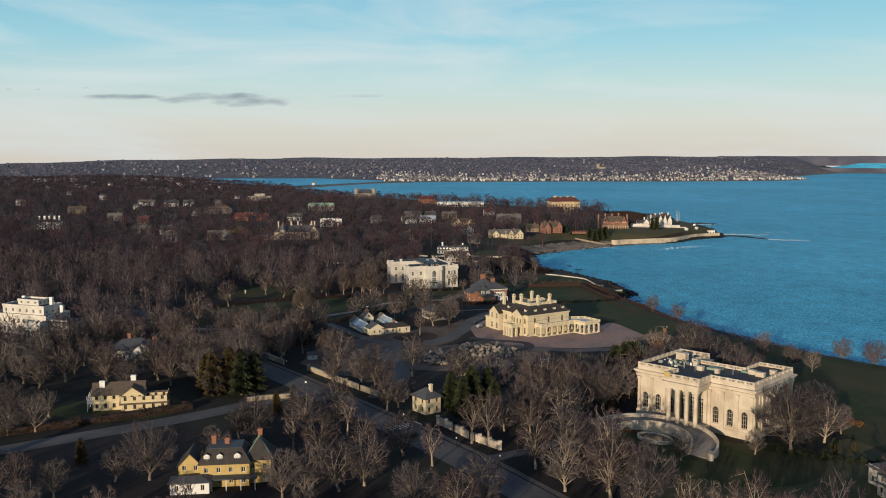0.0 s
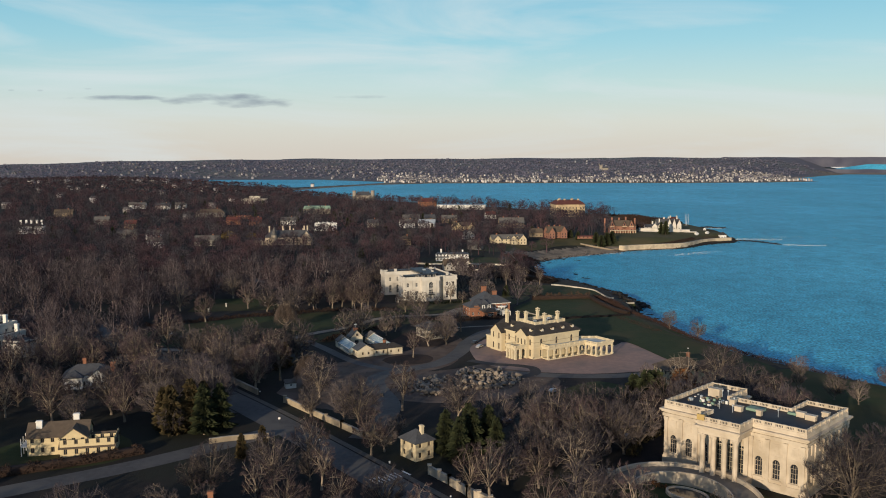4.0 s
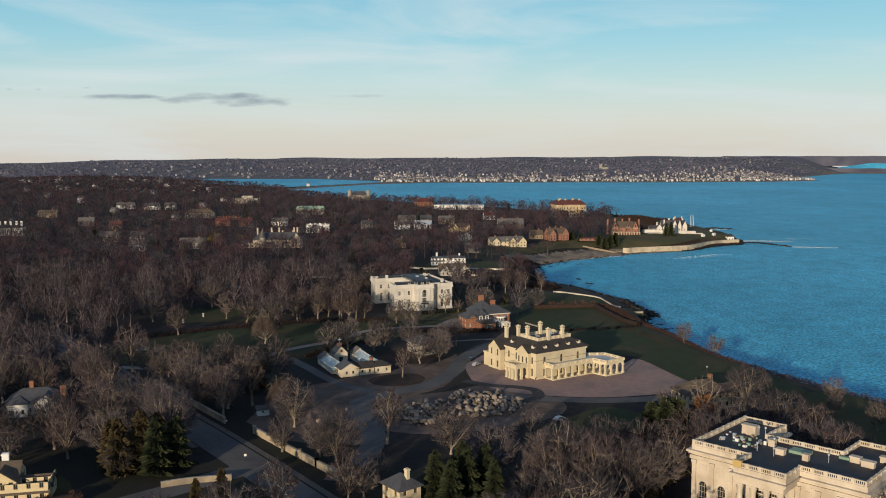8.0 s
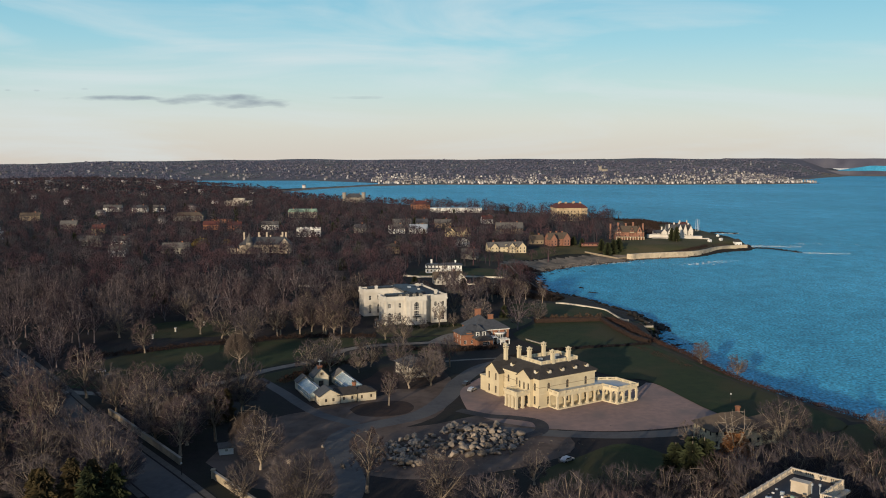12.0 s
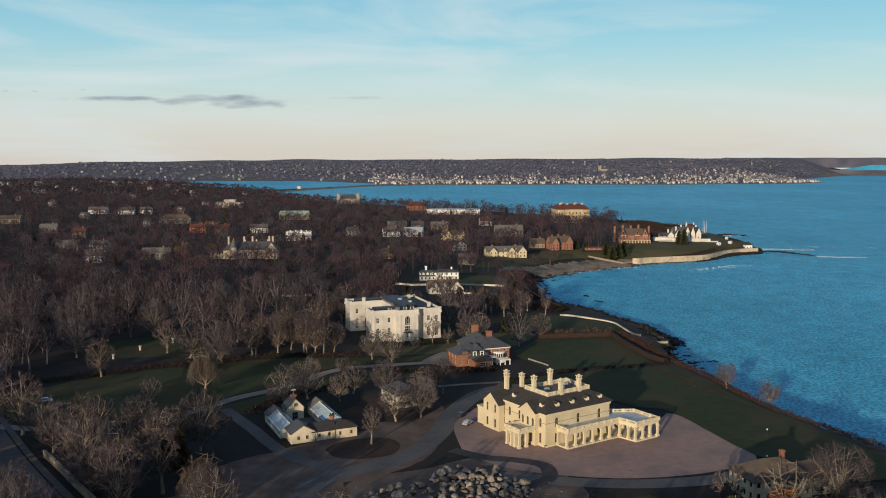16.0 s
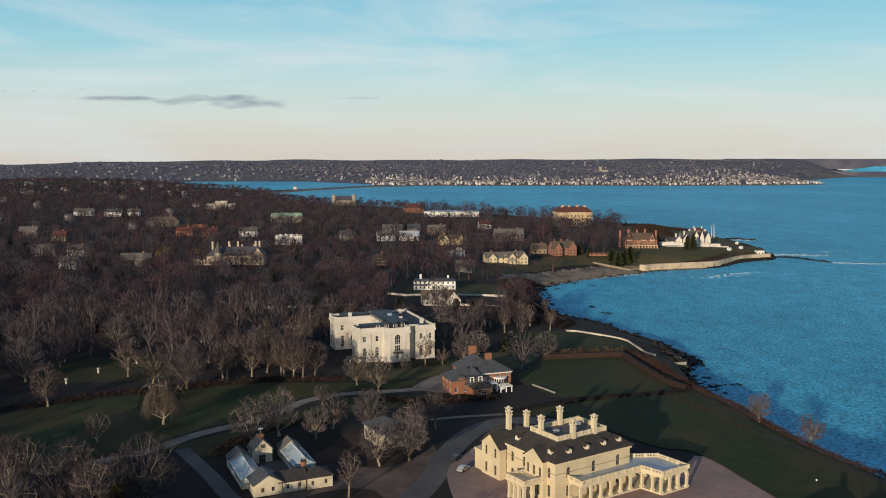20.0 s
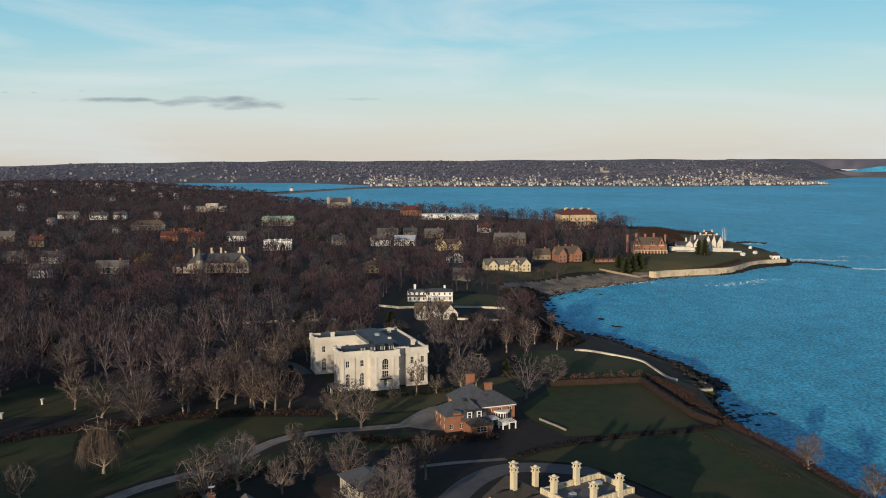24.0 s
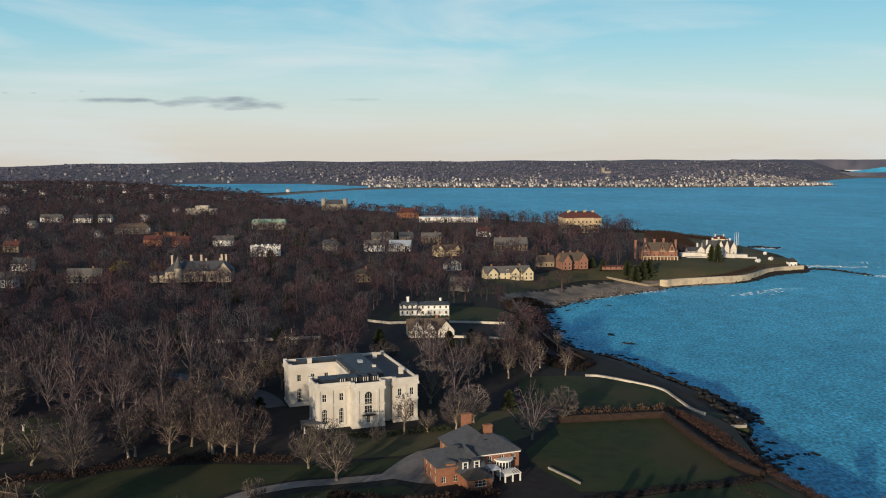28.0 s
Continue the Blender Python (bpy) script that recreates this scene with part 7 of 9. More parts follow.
M_WALLST = mat("cream_estate_wall", (0.3738, 0.3115, 0.2225), (0.2848, 0.2403, 0.178), 0.5, 0.9, 0.2, 3.0, c3=(0.2225, 0.1869, 0.1424), scale3=0.15)
M_WALLW = mat("whitewashed_wall", (0.5874, 0.5518, 0.4806), (0.4628, 0.4272, 0.3649), 0.5, 0.9, 0.2, 3.0)
M_WALLP = mat("sunlit_sea_wall", (0.534, 0.445, 0.3204), (0.4183, 0.3471, 0.2492), 0.4, 0.9, 0.3, 2.0, c3=(0.3204, 0.267, 0.2047), scale3=0.1)
wall_line("estate_wall", [(-103, 419.5), (-98, 413.5), (-84.3, 395.6), (-72, 379.8), (-64.5, 370)], 2.0, 0.6, M_WALLST, "cream estate wall along the shaded avenue")
wall_line("estate_wall", [(-52.6, 359.5), (-41, 344.5), (-28.7, 328.8), (-20.4, 318.5), (-12, 313)], 2.0, 0.6, M_WALLST, "sunlit cream estate wall along the avenue", piers=13)
wall_line("gate_wall", [(0.4, 287), (5.8, 279), (10.5, 271), (19, 261)], 2.2, 0.7, M_MARBLE, "pale stone gate wall with piers", piers=4.5)
wall_line("garden_wall", [(-68, 313.5), (-62, 316.3), (-55, 318), (-50.5, 319)], 1.6, 0.5, M_WALLST, "low curved cream garden wall", smooth=True)
wall_line("garden_wall", [(-84, 713), (-66, 716)], 1.3, 0.5, M_WALLW, "low white garden wall between trees")
wall_line("garden_wall", [(-61, 717), (-36, 722)], 1.2, 0.5, M_WALLW, "low white garden wall between trees")
wall_line("garden_wall", [(-16, 765), (-4, 758), (20, 762), (58, 764)], 1.2, 0.5, M_WALLW, "white garden wall before the Georgian house")
wall_line("garden_wall", [(28, 723), (62, 722)], 1.0, 0.5, M_WALLW, "low white garden wall by the gabled cottage")
wall_line("sea_wall", [(79.5, 647.7), (85.5, 647.6), (95.5, 640.2), (104.9, 630.3), (108.2, 618), (110.6, 606), (112.2, 598)], 0.8, 0.6, M_WALLW, "whitewashed curved sea wall at the lawn's edge", smooth=True)
wall_line("sea_wall", [(100, 652), (109, 640), (114.8, 627.5), (115.2, 614)], 1.2, 0.7, M_STONE, "lower grey sea wall above the rocks", smooth=True, z=6.4)
wall_line("ramp_wall", [(110.3, 604), (114, 594), (118, 588)], 1.0, 0.5, M_STONE, "grey ramp wall beside the bastion", z=8.0)
wall_line("garden_wall", [(51, 541), (56, 533), (58, 529)], 0.5, 0.3, M_STONE, "low garden wall on the lawn")
wall_line("sea_wall", [(190, 966), (195, 965.5), (204, 971), (234, 981), (260, 990), (277, 1006.5), (291, 1025), (306, 1038.5), (321, 1047), (335, 1052)], 5.2, 1.4, M_WALLP, "long beige sea wall round the point", smooth=True, z=0.6)
wall_line("garden_wall", [(150, 968), (180, 960), (205, 975)], 1.2, 0.5, M_TAN, "low brown terrace wall on the lawn")
bastion = thing("bastion", Matrix.Identity(4), "overgrown concrete bastion on the cliff", "bastion")
bm = bmesh.new()
prism(bm, [(111, 590), (124, 588), (126, 600), (118, 607), (111, 603)], 2.0, 8.6)
part("bastion_wall", bm, M_FIR, bastion, "green ivy-covered concrete wall")
bm = bmesh.new()
prism(bm, [(110, 586), (125, 585), (127.5, 601), (118.5, 609), (110, 605)], 1.0, 4.8)
part("footing", bm, M_CONC, bastion)
part("parapet", boxes((111, 588.6, 8.6, 123.5, 589.1, 9.6), (123.3, 589.1, 8.6, 123.8, 599, 9.6)), M_CONC, bastion)
# crossing stripes and lane line
for i_ in range(9):
    c_ = Vector((-10.5, 284.5)) + Vector((0.80, 0.60)) * (i_ * 1.35 - 5.4)
    d_, n_ = Vector((-0.6, 0.8)) * 2.2, Vector((0.80, 0.60)) * 0.32
    bm = bmesh.new()
    bm.faces.new([bm.verts.new((*q, Z0 + 0.075)) for q in (c_ - d_ - n_, c_ - d_ + n_, c_ + d_ + n_, c_ + d_ - n_)])
    tagged(part("crossing_stripe", bm, M_WHITE), "white painted crossing stripe on the avenue", "road marking", "crossing stripes", "structure")

rng_s = np.random.default_rng(21)


def shrub_row(name, pts, width, h, material, label, density=5.0, blade=0.5, category="hedge", taper=0.5, core=0.0):
    """A hedge or row of brush: many small blades along a line, on the ground."""
    p = [Vector(q) for q in pts]
    V, F = [], []
    for a, b in zip(p, p[1:]):
        L = (b - a).length
        d = (b - a) / L
        n = Vector((-d.y, d.x))
        m = int(L * width * density)
        U, W_ = rng_s.uniform(0, L, m), rng_s.uniform(-1, 1, m)
        X, Y = a.x + d.x * U + n.x * W_ * width / 2, a.y + d.y * U + n.y * W_ * width / 2
        G = height(X, Y)
        T = h * (1 - taper * W_ ** 2) * (0.8 + 0.25 * np.sin(U * 0.9 + a.x) + 0.15 * np.sin(U * 2.3))
        Zs = G + rng_s.uniform(0.0, 1.0, m) ** 0.7 * T
        for x, y, z in zip(X, Y, Zs):
            k = len(V)
            c = np.array([x, y, z])
            for _ in range(3):
                V.append(c + rng_s.normal(size=3) * (blade * 0.6, blade * 0.6, blade * 0.75))
            F.append((k, k + 1, k + 2))
    if core:
        k0 = len(V)
        for i, q in enumerate(p):
            d = (p[min(i + 1, len(p) - 1)] - p[max(i - 1, 0)]).normalized()
            n = Vector((-d.y, d.x)) * width * 0.42
            g = float(height(q.x, q.y))
            V += [(q.x + n.x * e, q.y + n.y * e, g + t) for e, t in ((1, -0.3), (-1, -0.3), (-0.85, h * core), (0.85, h * core))]
        for i in range(len(p) - 1):
            for j in range(4):
                a, b = k0 + 4 * i + j, k0 + 4 * i + (j + 1) % 4
                F += [(a, b, b + 4), (a, b + 4, a + 4)]
    return tagged(raw(name, V, F, material), label, category, kind="stuff")


M_REED = mat("dry_reeds", (0.088, 0.0528, 0.0334), (0.0581, 0.037, 0.0255), 0.6, 0.95, island=0.35)
M_REDBR = mat("red_brown_scrub", (0.0616, 0.0326, 0.0264), (0.037, 0.0229, 0.0194), 0.5, 0.95, island=0.35)
CREST = [(102, 592), (107, 577), (110, 560), (111.5, 544), (115, 531), (119, 519), (122, 506), (124.5, 486), (130, 464), (139, 445), (150, 425), (161, 408), (174, 392), (188, 374), (203, 350), (216, 318)]
CLIFF_WALK = [(95, 606), (99, 583), (102, 564), (105, 541), (107.5, 527.8), (111, 513), (114, 502.5), (117, 492), (119.5, 480), (125, 463), (133, 443), (143, 423), (155, 404), (168, 386), (184, 366), (200, 336), (214, 300)]
shrub_row("hedge", [(60, 584.5), (74.3, 586.5), (84.7, 588), (96, 590)], 2.4, 2.6, M_HEDGE, "clipped dark brown hedge along the lawn", 34, 0.2, taper=0.1, core=0.85)
shrub_row("reed_bed", [(64, 589), (74, 591), (86, 593), (98, 597)], 5, 3.4, M_REED, "pale orange-brown reeds behind the hedge", 12, 0.4)
shrub_row("hedge", [(96.6, 590), (97, 582), (99.4, 564), (103, 544), (108.5, 534)], 2.6, 2.2, M_HEDGE, "clipped brown hedge above the cliff walk", 34, 0.2, taper=0.15, core=0.85)

shrub_row("cliff_scrub", CREST, 5.0, 2.0, M_REDBR, "reddish brown scrub on the cliff edge", 22, 0.24)
tagged(part("footpath", strip(CLIFF_WALK, 1.3, Z0 + 0.02), mat("cliff_path", (0.05, 0.041, 0.034), (0.036, 0.03, 0.026), 0.5, 0.95)), "dark worn cliff walk behind the hedge", "footpath", kind="structure")
# near-black blades stand in for the shadowed ditch
shrub_row("ditch_shade_brush", [(40, 504), (46.7, 509.7), (62.1, 519.1), (79.4, 524.9), (96.6, 528), (107.8, 531.8)], 4.0, 0.9, M_BRUSH_SHADE, "dark brush strip put in for the shade of the ditch between the lawns", 26, 0.25, core=0.5)
shrub_row("cliff_scrub", [(101, 604), (104, 588), (106.5, 572), (107.5, 556)], 5, 1.5, M_REDBR, "reddish brown scrub between hedge and cliff", 12, 0.3)
shrub_row("scrub", [(101, 526), (106, 510), (113, 486)], 6, 0.4, M_REDBR, "rusty patches of grass near the cliff", 4, 0.3)
shrub_row("shrubbery", [(-150, 502), (-130, 512), (-103, 530), (-81, 537), (-69, 545), (-47, 550), (-21, 549)], 5, 2.0, M_HEDGE, "brown shrubbery at the lawn's edge", 14, 0.3)
shrub_row("hedge", [(-180, 250), (-140, 276), (-100, 297), (-86, 306)], 5, 2.4, M_HEDGE, "rusty brown hedge along the side street", 24, 0.3, taper=0.2, core=0.75)
shrub_row("shrubbery", [(-8, 522), (14, 517), (28, 521), (36, 523)], 4, 1.6, M_HEDGE, "dark brown shrubbery before the brick house", 8, 0.55)
shrub_row("shrubbery", [(-20, 573), (0, 570), (24, 578)], 3, 1.6, M_FIR, "dark shrubs at the foot of the white mansion", 8, 0.45)
shrub_row("shrubbery", [(-52, 462), (-40, 486), (-20, 502)], 5, 2.0, M_HEDGE, "brown shrubs behind the glasshouses", 5, 0.5)
shrub_row("shrubbery", [(60, 300), (64, 312), (74, 324)], 4, 2.0, M_FIRB, "garden shrubs beside the marble mansion", 6, 0.5)
shrub_row("flower_bed", [mh_pt(3, -16), mh_pt(10, -18), mh_pt(18, -18.5)], 1.6, 1.0, M_RUST, "rust-coloured shrubs below the ramp wall", 14, 0.35)
shrub_row("garden_bed", [(128, 296), (133, 290), (138, 282)], 4, 1.6, M_RUST, "rust-coloured garden bed", 9, 0.4)
shrub_row("hedge", [(98, 262), (112, 252), (128, 247)], 2.2, 1.6, M_FIR, "dark clipped hedge", 12, 0.4)
shrub_row("point_brush", [(182, 962), (202, 976), (233, 987), (256, 996), (272, 1012), (286, 1031)], 4, 0.8, M_HEDGE, "brown brush above the sea wall", 10, 0.35)
shrub_row("point_brush", [(236, 1110), (252, 1160), (262, 1220), (275, 1290)], 40, 5.0, M_HEDGE, "dark thicket on the back of the point", 14, 0.6)
shrub_row("point_brush", [(225, 1330), (262, 1320), (300, 1262), (318, 1215)], 16, 4.0, M_HEDGE, "dark thicket along the outer shore", 5, 0.6)
shrub_row("shore_brush", [(44, 690), (58, 684), (70, 672), (84, 664)], 18, 1.8, M_BRUSH_SHADE, "dark brush under slender trees above the shore", 14, 0.5)
shrub_row("cove_brush", [(70, 750), (72, 800), (74, 850), (90, 880)], 14, 2.0, M_HEDGE, "dark brush above the rocky shore", 3, 0.8)


def lump(seed, k=1, low=0.28):
    bm = bmesh.new()
    bmesh.ops.create_icosphere(bm, subdivisions=k, radius=0.5)
    r = np.random.default_rng(seed)
    sx, sy, sz = r.uniform(0.8, 1.3), r.uniform(0.7, 1.1), r.uniform(0.6, 0.9)
    cuts = [(Vector(r.normal(size=3)).normalized(), r.uniform(low, 0.42)) for _ in range(9)]
    for v in bm.verts:
        for n, d in cuts:
            o = v.co.dot(n) - d
            if o > 0:
                v.co -= n * o
        v.co = Vector((v.co.x * sx, v.co.y * sy, v.co.z * sz)) * r.uniform(0.95, 1.05)
    return bm


BOULDERS = []
for s_ in range(6):
    me_ = bpy.data.meshes.new("boulder")
    bm = lump(s_ + 40, 2, 0.2)
    bm.to_mesh(me_)
    bm.free()
    me_.materials.append(M_BOULD)
    BOULDERS.append(me_)
HEAP = [(-11, 376), (-5, 390), (6, 398), (17, 410), (28, 406), (37, 392), (33, 380), (10, 372), (-1, 366)]
spots = []
for _ in range(9000):
    if rng_s.random() < 0.36:
        x_, y_ = rng_s.normal(-1, 4.6), rng_s.normal(381, 6.5)
    else:
        x_, y_ = rng_s.normal(23, 7.5), rng_s.normal(393, 7.5)
    s_ = rng_s.uniform(1.2, 3.5)
    if len(spots) < 215 and outside(HEAP, np.array([x_]), np.array([y_]))[0] < 0 and all((x_ - a) ** 2 + (y_ - b) ** 2 > (0.37 * (s_ + c)) ** 2 for a, b, c in spots):
        spots.append((x_, y_, s_))
for i_, (x_, y_, s_) in enumerate(spots):
    b_ = new("boulder", BOULDERS[i_ % 6])
    b_.matrix_world = pose(x_, y_, Z0 + 0.22 * s_, rng_s.uniform(-15, 15), rng_s.uniform(-15, 15), rng_s.uniform(0, 360)) @ Matrix.Scale(s_, 4)
    tagged(b_, "large grey granite boulder lying in the yard", "boulder", "boulders in the yard")
for x_, y_, s_ in ((-34, 371, 2.4), (-18, 368, 2.7), (-26, 385, 1.6), (44, 372, 1.8), (30, 362, 1.5)):
    b_ = new("boulder", BOULDERS[int(s_ * 10) % 6])
    b_.matrix_world = pose(x_, y_, Z0 + 0.2 * s_, 0, 0, 40 * s_) @ Matrix.Scale(s_, 4)
    tagged(b_, "single pale boulder on bare earth", "boulder", "boulders in the yard")

# shore rocks: joined, past counting
ROCKS = []
for s_ in range(5):
    bm = lump(s_ + 70, 1)
    ROCKS.append((np.array([v.co[:] for v in bm.verts]), np.array([[v.index for v in f.verts] for f in bm.faces])))
    bm.free()


def rock_field(name, line, n, spread, smin, smax, label, material=None, zoff=0.0):
    V, F, k = [], [], 0
    seg = [Vector(q) for q in line]
    L = [(b - a).length for a, b in zip(seg, seg[1:])]
    for _ in range(n):
        u, i = rng_s.uniform(0, sum(L)), 0
        while i < len(L) - 1 and u > L[i]:
            u -= L[i]
            i += 1
        q = seg[i] + (seg[i + 1] - seg[i]) * (u / L[i])
        x, y = q.x + rng_s.normal(0, spread), q.y + rng_s.normal(0, spread)
        v, f = ROCKS[rng_s.integers(5)]
        s, a = rng_s.uniform(smin, smax) * rng_s.uniform(0.5, 1), rng_s.uniform(0, 6.28)
        g = max(float(height(x, y)), -0.6) + zoff
        c, d = math.cos(a) * s, math.sin(a) * s
        V.append(np.stack([v[:, 0] * c * 1.3 - v[:, 1] * d + x, v[:, 0] * d * 1.3 + v[:, 1] * c + y, v[:, 2] * s * 0.8 + g + 0.1 * s], -1))
        F.append(f + k)
        k += len(v)
    return tagged(raw(name, np.concatenate(V), np.concatenate(F), material or M_ROCK), label, "rocks", kind="stuff")


rock_field("shore_rocks", [q for q in COAST if 300 < q[1] < 850 and q[0] < 230], 1500, 3.6, 1.0, 4.2, "dark wet rocks along the foot of the cliff")
rock_field("shore_rocks", [(117, 686), (123, 668), (130, 653), (136, 640), (137, 626)], 220, 2.2, 2.0, 5.5, "heaped black rocks below the sea wall", zoff=0.8)
rock_field("shore_rocks", [(112, 688), (119, 668), (125, 650), (127, 634), (124, 618)], 360, 3.2, 1.4, 3.8, "black rocks heaped against the sea wall", zoff=0.5)
rock_field("shore_rocks", [(99, 708), (108, 698), (117, 688)], 130, 2.0, 2.0, 5.0, "heaped black rocks below the sea wall", zoff=0.6)
rock_field("rock_stack", [(124, 600), (124.5, 596), (124, 591)], 44, 0.8, 3.0, 5.0, "black rock stack beside the bastion", zoff=3.2)
rock_field("shore_rocks", [(122, 584), (126, 578), (127, 570)], 70, 1.8, 1.5, 4.5, "heaped black rocks under the bastion", zoff=0.4)
rock_field("shore_rocks", [q for q in COAST if 640 < q[1] < 905 and q[0] < 140], 520, 4.0, 1.0, 4.5, "dark rocks at the head of the cove")
rock_field("shore_rocks", [q for q in COAST if 840 < q[1] < 1080 and q[0] < 360], 620, 3.0, 0.8, 3.2, "dark rocks below the sea wall of the point")
rock_field("reef", [(340, 1064), (350, 1072), (365, 1064), (374, 1048), (382, 1029)], 190, 1.2, 1.8, 4.6, "low dark reef running out from the point", zoff=0.5)
rock_field("reef", [(340, 1262), (356, 1256), (366, 1264), (380, 1256), (392, 1246)], 120, 2.6, 2.0, 6.0, "dark reef behind the point", zoff=0.4)
rock_field("reef", [(127, 581), (132.8, 583), (137, 585), (146, 586.5)], 55, 0.8, 1.0, 2.8, "low dark reef off the cliff", zoff=0.3)
for pts_ in ([(117, 788), (120, 785)], [(120, 765), (124, 762)], [(108, 737), (113, 735)], [(130, 880), (136, 884)], [(112, 730), (118, 726)]):
    rock_field("reef", pts_, 12, 1.0, 1.5, 3.4, "scattered dark rocks in the cove", zoff=0.3)
rock_field("beach_stones", [(98, 884), (124, 910), (163, 940), (195, 956)], 500, 6.0, 0.5, 1.6, "grey stones strewn over the cove beach", M_BOULD)


rock_field("rubble", [(-36, 372), (-16, 380), (4, 378), (30, 378), (46, 392)], 420, 8.0, 0.25, 0.9, "broken stones and clods strewn over the earth yard", M_BOULD)


rock_field("shore_rocks", [(84, 860), (80, 800), (82, 755), (92, 722), (104, 700)], 420, 5.0, 0.8, 3.2, "dark rocks strewn below the shore path")
shrub_row("shore_brush", [(66, 846), (67, 790), (71, 738), (77, 704), (84, 680)], 10, 1.6, M_HEDGE, "dark brush along the shore path", 6, 0.4)
tagged(part("footpath", strip([(66.7, 842), (68.2, 787), (72.8, 734), (77, 703), (84, 676)], 1.3, Z0 + 0.05), M_DIRT), "pale shore path through brush", "footpath", kind="structure")


def foam(pts, width, label, n=6):
    """Broken white crests: short uneven slivers of foam lying on the water along a line."""
    p = smooth_line(pts, 8)
    V, F = [], []
    for q in p:
        for _ in range(n):
            x, y = q.x + rng_s.normal(0, 7), q.y + rng_s.normal(0, width)
            L, w, k = rng_s.uniform(0.3, 1.5), rng_s.uniform(0.04, 0.14), len(V)
            a = rng_s.normal(-0.1, 0.25)
            c, s = math.cos(a), math.sin(a)
            r = rng_s.uniform(0.08, 0.4)
            for u, v, e in ((-L, 0, 0), (0, -w, 0), (L, 0, 0), (0, w, r)):
                V.append((x + u * c - v * s, y + u * s + v * c, 0.1 + e))
            F.append((k, k + 1, k + 2, k + 3))
    return tagged(raw("foam", V, F, M_FOAM), label, "foam", kind="stuff")


foam([(350, 1086), (362, 1094), (380, 1088), (398, 1081)], 4, "white surf breaking over the reef of the point", 9)
foam([(384, 1026), (400, 1019), (418, 1016)], 3, "white crest at the end of the reef", 8)
foam([(372, 1245), (376, 1252), (384, 1248)], 5, "white surf on the outer reef", 7)
foam([(234, 925), (247, 932), (258, 939), (273, 949), (288, 958)], 1.4, "curling white breaker below the point", 3)
foam([(400, 1110), (425, 1125), (450, 1118), (500, 1090)], 9, "broken white water off the point", 2)
foam([(120, 910), (134, 920), (162, 936), (184, 946)], 1.0, "thin white wash along the beach", 6)


def car(x, y, deg, paint, label):
    ob = thing("car", pose(x, y, Z0 + 0.1, 0, 0, deg), label, "car", "parked cars")
    bm = bmesh.new()
    prof = [(-2.2, 0.35), (2.2, 0.35), (2.25, 0.75), (1.3, 0.92), (0.7, 1.42), (-1.1, 1.45), (-1.9, 0.98), (-2.25, 0.9)]
    A = [bm.verts.new((u, -0.86, v)) for u, v in prof]
    B = [bm.verts.new((u, 0.86, v)) for u, v in prof]
    bm.faces.new(A)
    bm.faces.new(B[::-1])
    for i in range(8):
        j = (i + 1) % 8
        bm.faces.new((A[j], A[i], B[i], B[j]))
    bmesh.ops.recalc_face_normals(bm, faces=bm.faces)
    bmesh.ops.bevel(bm, geom=bm.edges[:], offset=0.06, segments=1)
    part("body", bm, paint, ob)
    for s in (-1, 1):
        g = bmesh.new()
        g.faces.new([g.verts.new((u, s * 0.872, v)) for u, v in ((1.1, 0.98), (0.62, 1.36), (-1.02, 1.38), (-1.6, 1.0))])
        part("side_window", g, M_PANE, ob)
    g = bmesh.new()
    g.faces.new([g.verts.new(p) for p in ((1.3, -0.72, 0.96), (1.3, 0.72, 0.96), (0.76, 0.66, 1.42), (0.76, -0.66, 1.42))])
    part("windscreen", g, M_PANE, ob)
    for u in (-1.4, 1.4):
        for s in (-1, 1):
            w = bmesh.new()
            bmesh.ops.create_cone(w, cap_ends=True, segments=12, radius1=0.34, radius2=0.34, depth=0.22, matrix=pose(u, s * 0.8, 0.34, 90))
            part("wheel", w, M_TYRE, ob)


M_CARD = mat("dark_car_paint", (0.03, 0.035, 0.045), None, 1, 0.3, spec=0.6)
M_CARW = mat("white_car_paint", (0.7, 0.7, 0.7), None, 1, 0.35, spec=0.6)
car(19.8, 458, 62, M_CARD, "dark car parked on the gravel court")
car(21.6, 449, 58, M_CAR, "silver car parked by the cream mansion")
car(33.0, 445.5, 33, M_CAR, "small silver car beside the carriage porch")
car(-128, 478, 20, M_CARW, "white car parked under bare trees")
car(-121, 470, 24, M_CARD, "dark car parked under bare trees")
M_CARB = mat("blue_car_paint", (0.08, 0.2, 0.38), None, 1, 0.35, spec=0.6)
car(24.8, 335, 30, M_CARB, "small blue car parked in the yard")
car(46, 372, 40, M_CAR, "silver car parked in the earth yard")
car(62, 317, 30, M_CARW, "white van-like car beside the marble mansion")


def sign(x, y, deg, h, w, ht, label):
    ob = thing("signpost", pose(x, y, Z0, 0, 0, deg), label, "sign")
    part("post", boxes((-0.05, -0.05, 0, 0.05, 0.05, h)), M_IRON, ob)
    part("panel", boxes((-w / 2, -0.09, h - ht, w / 2, -0.05, h)), M_WHITE, ob)


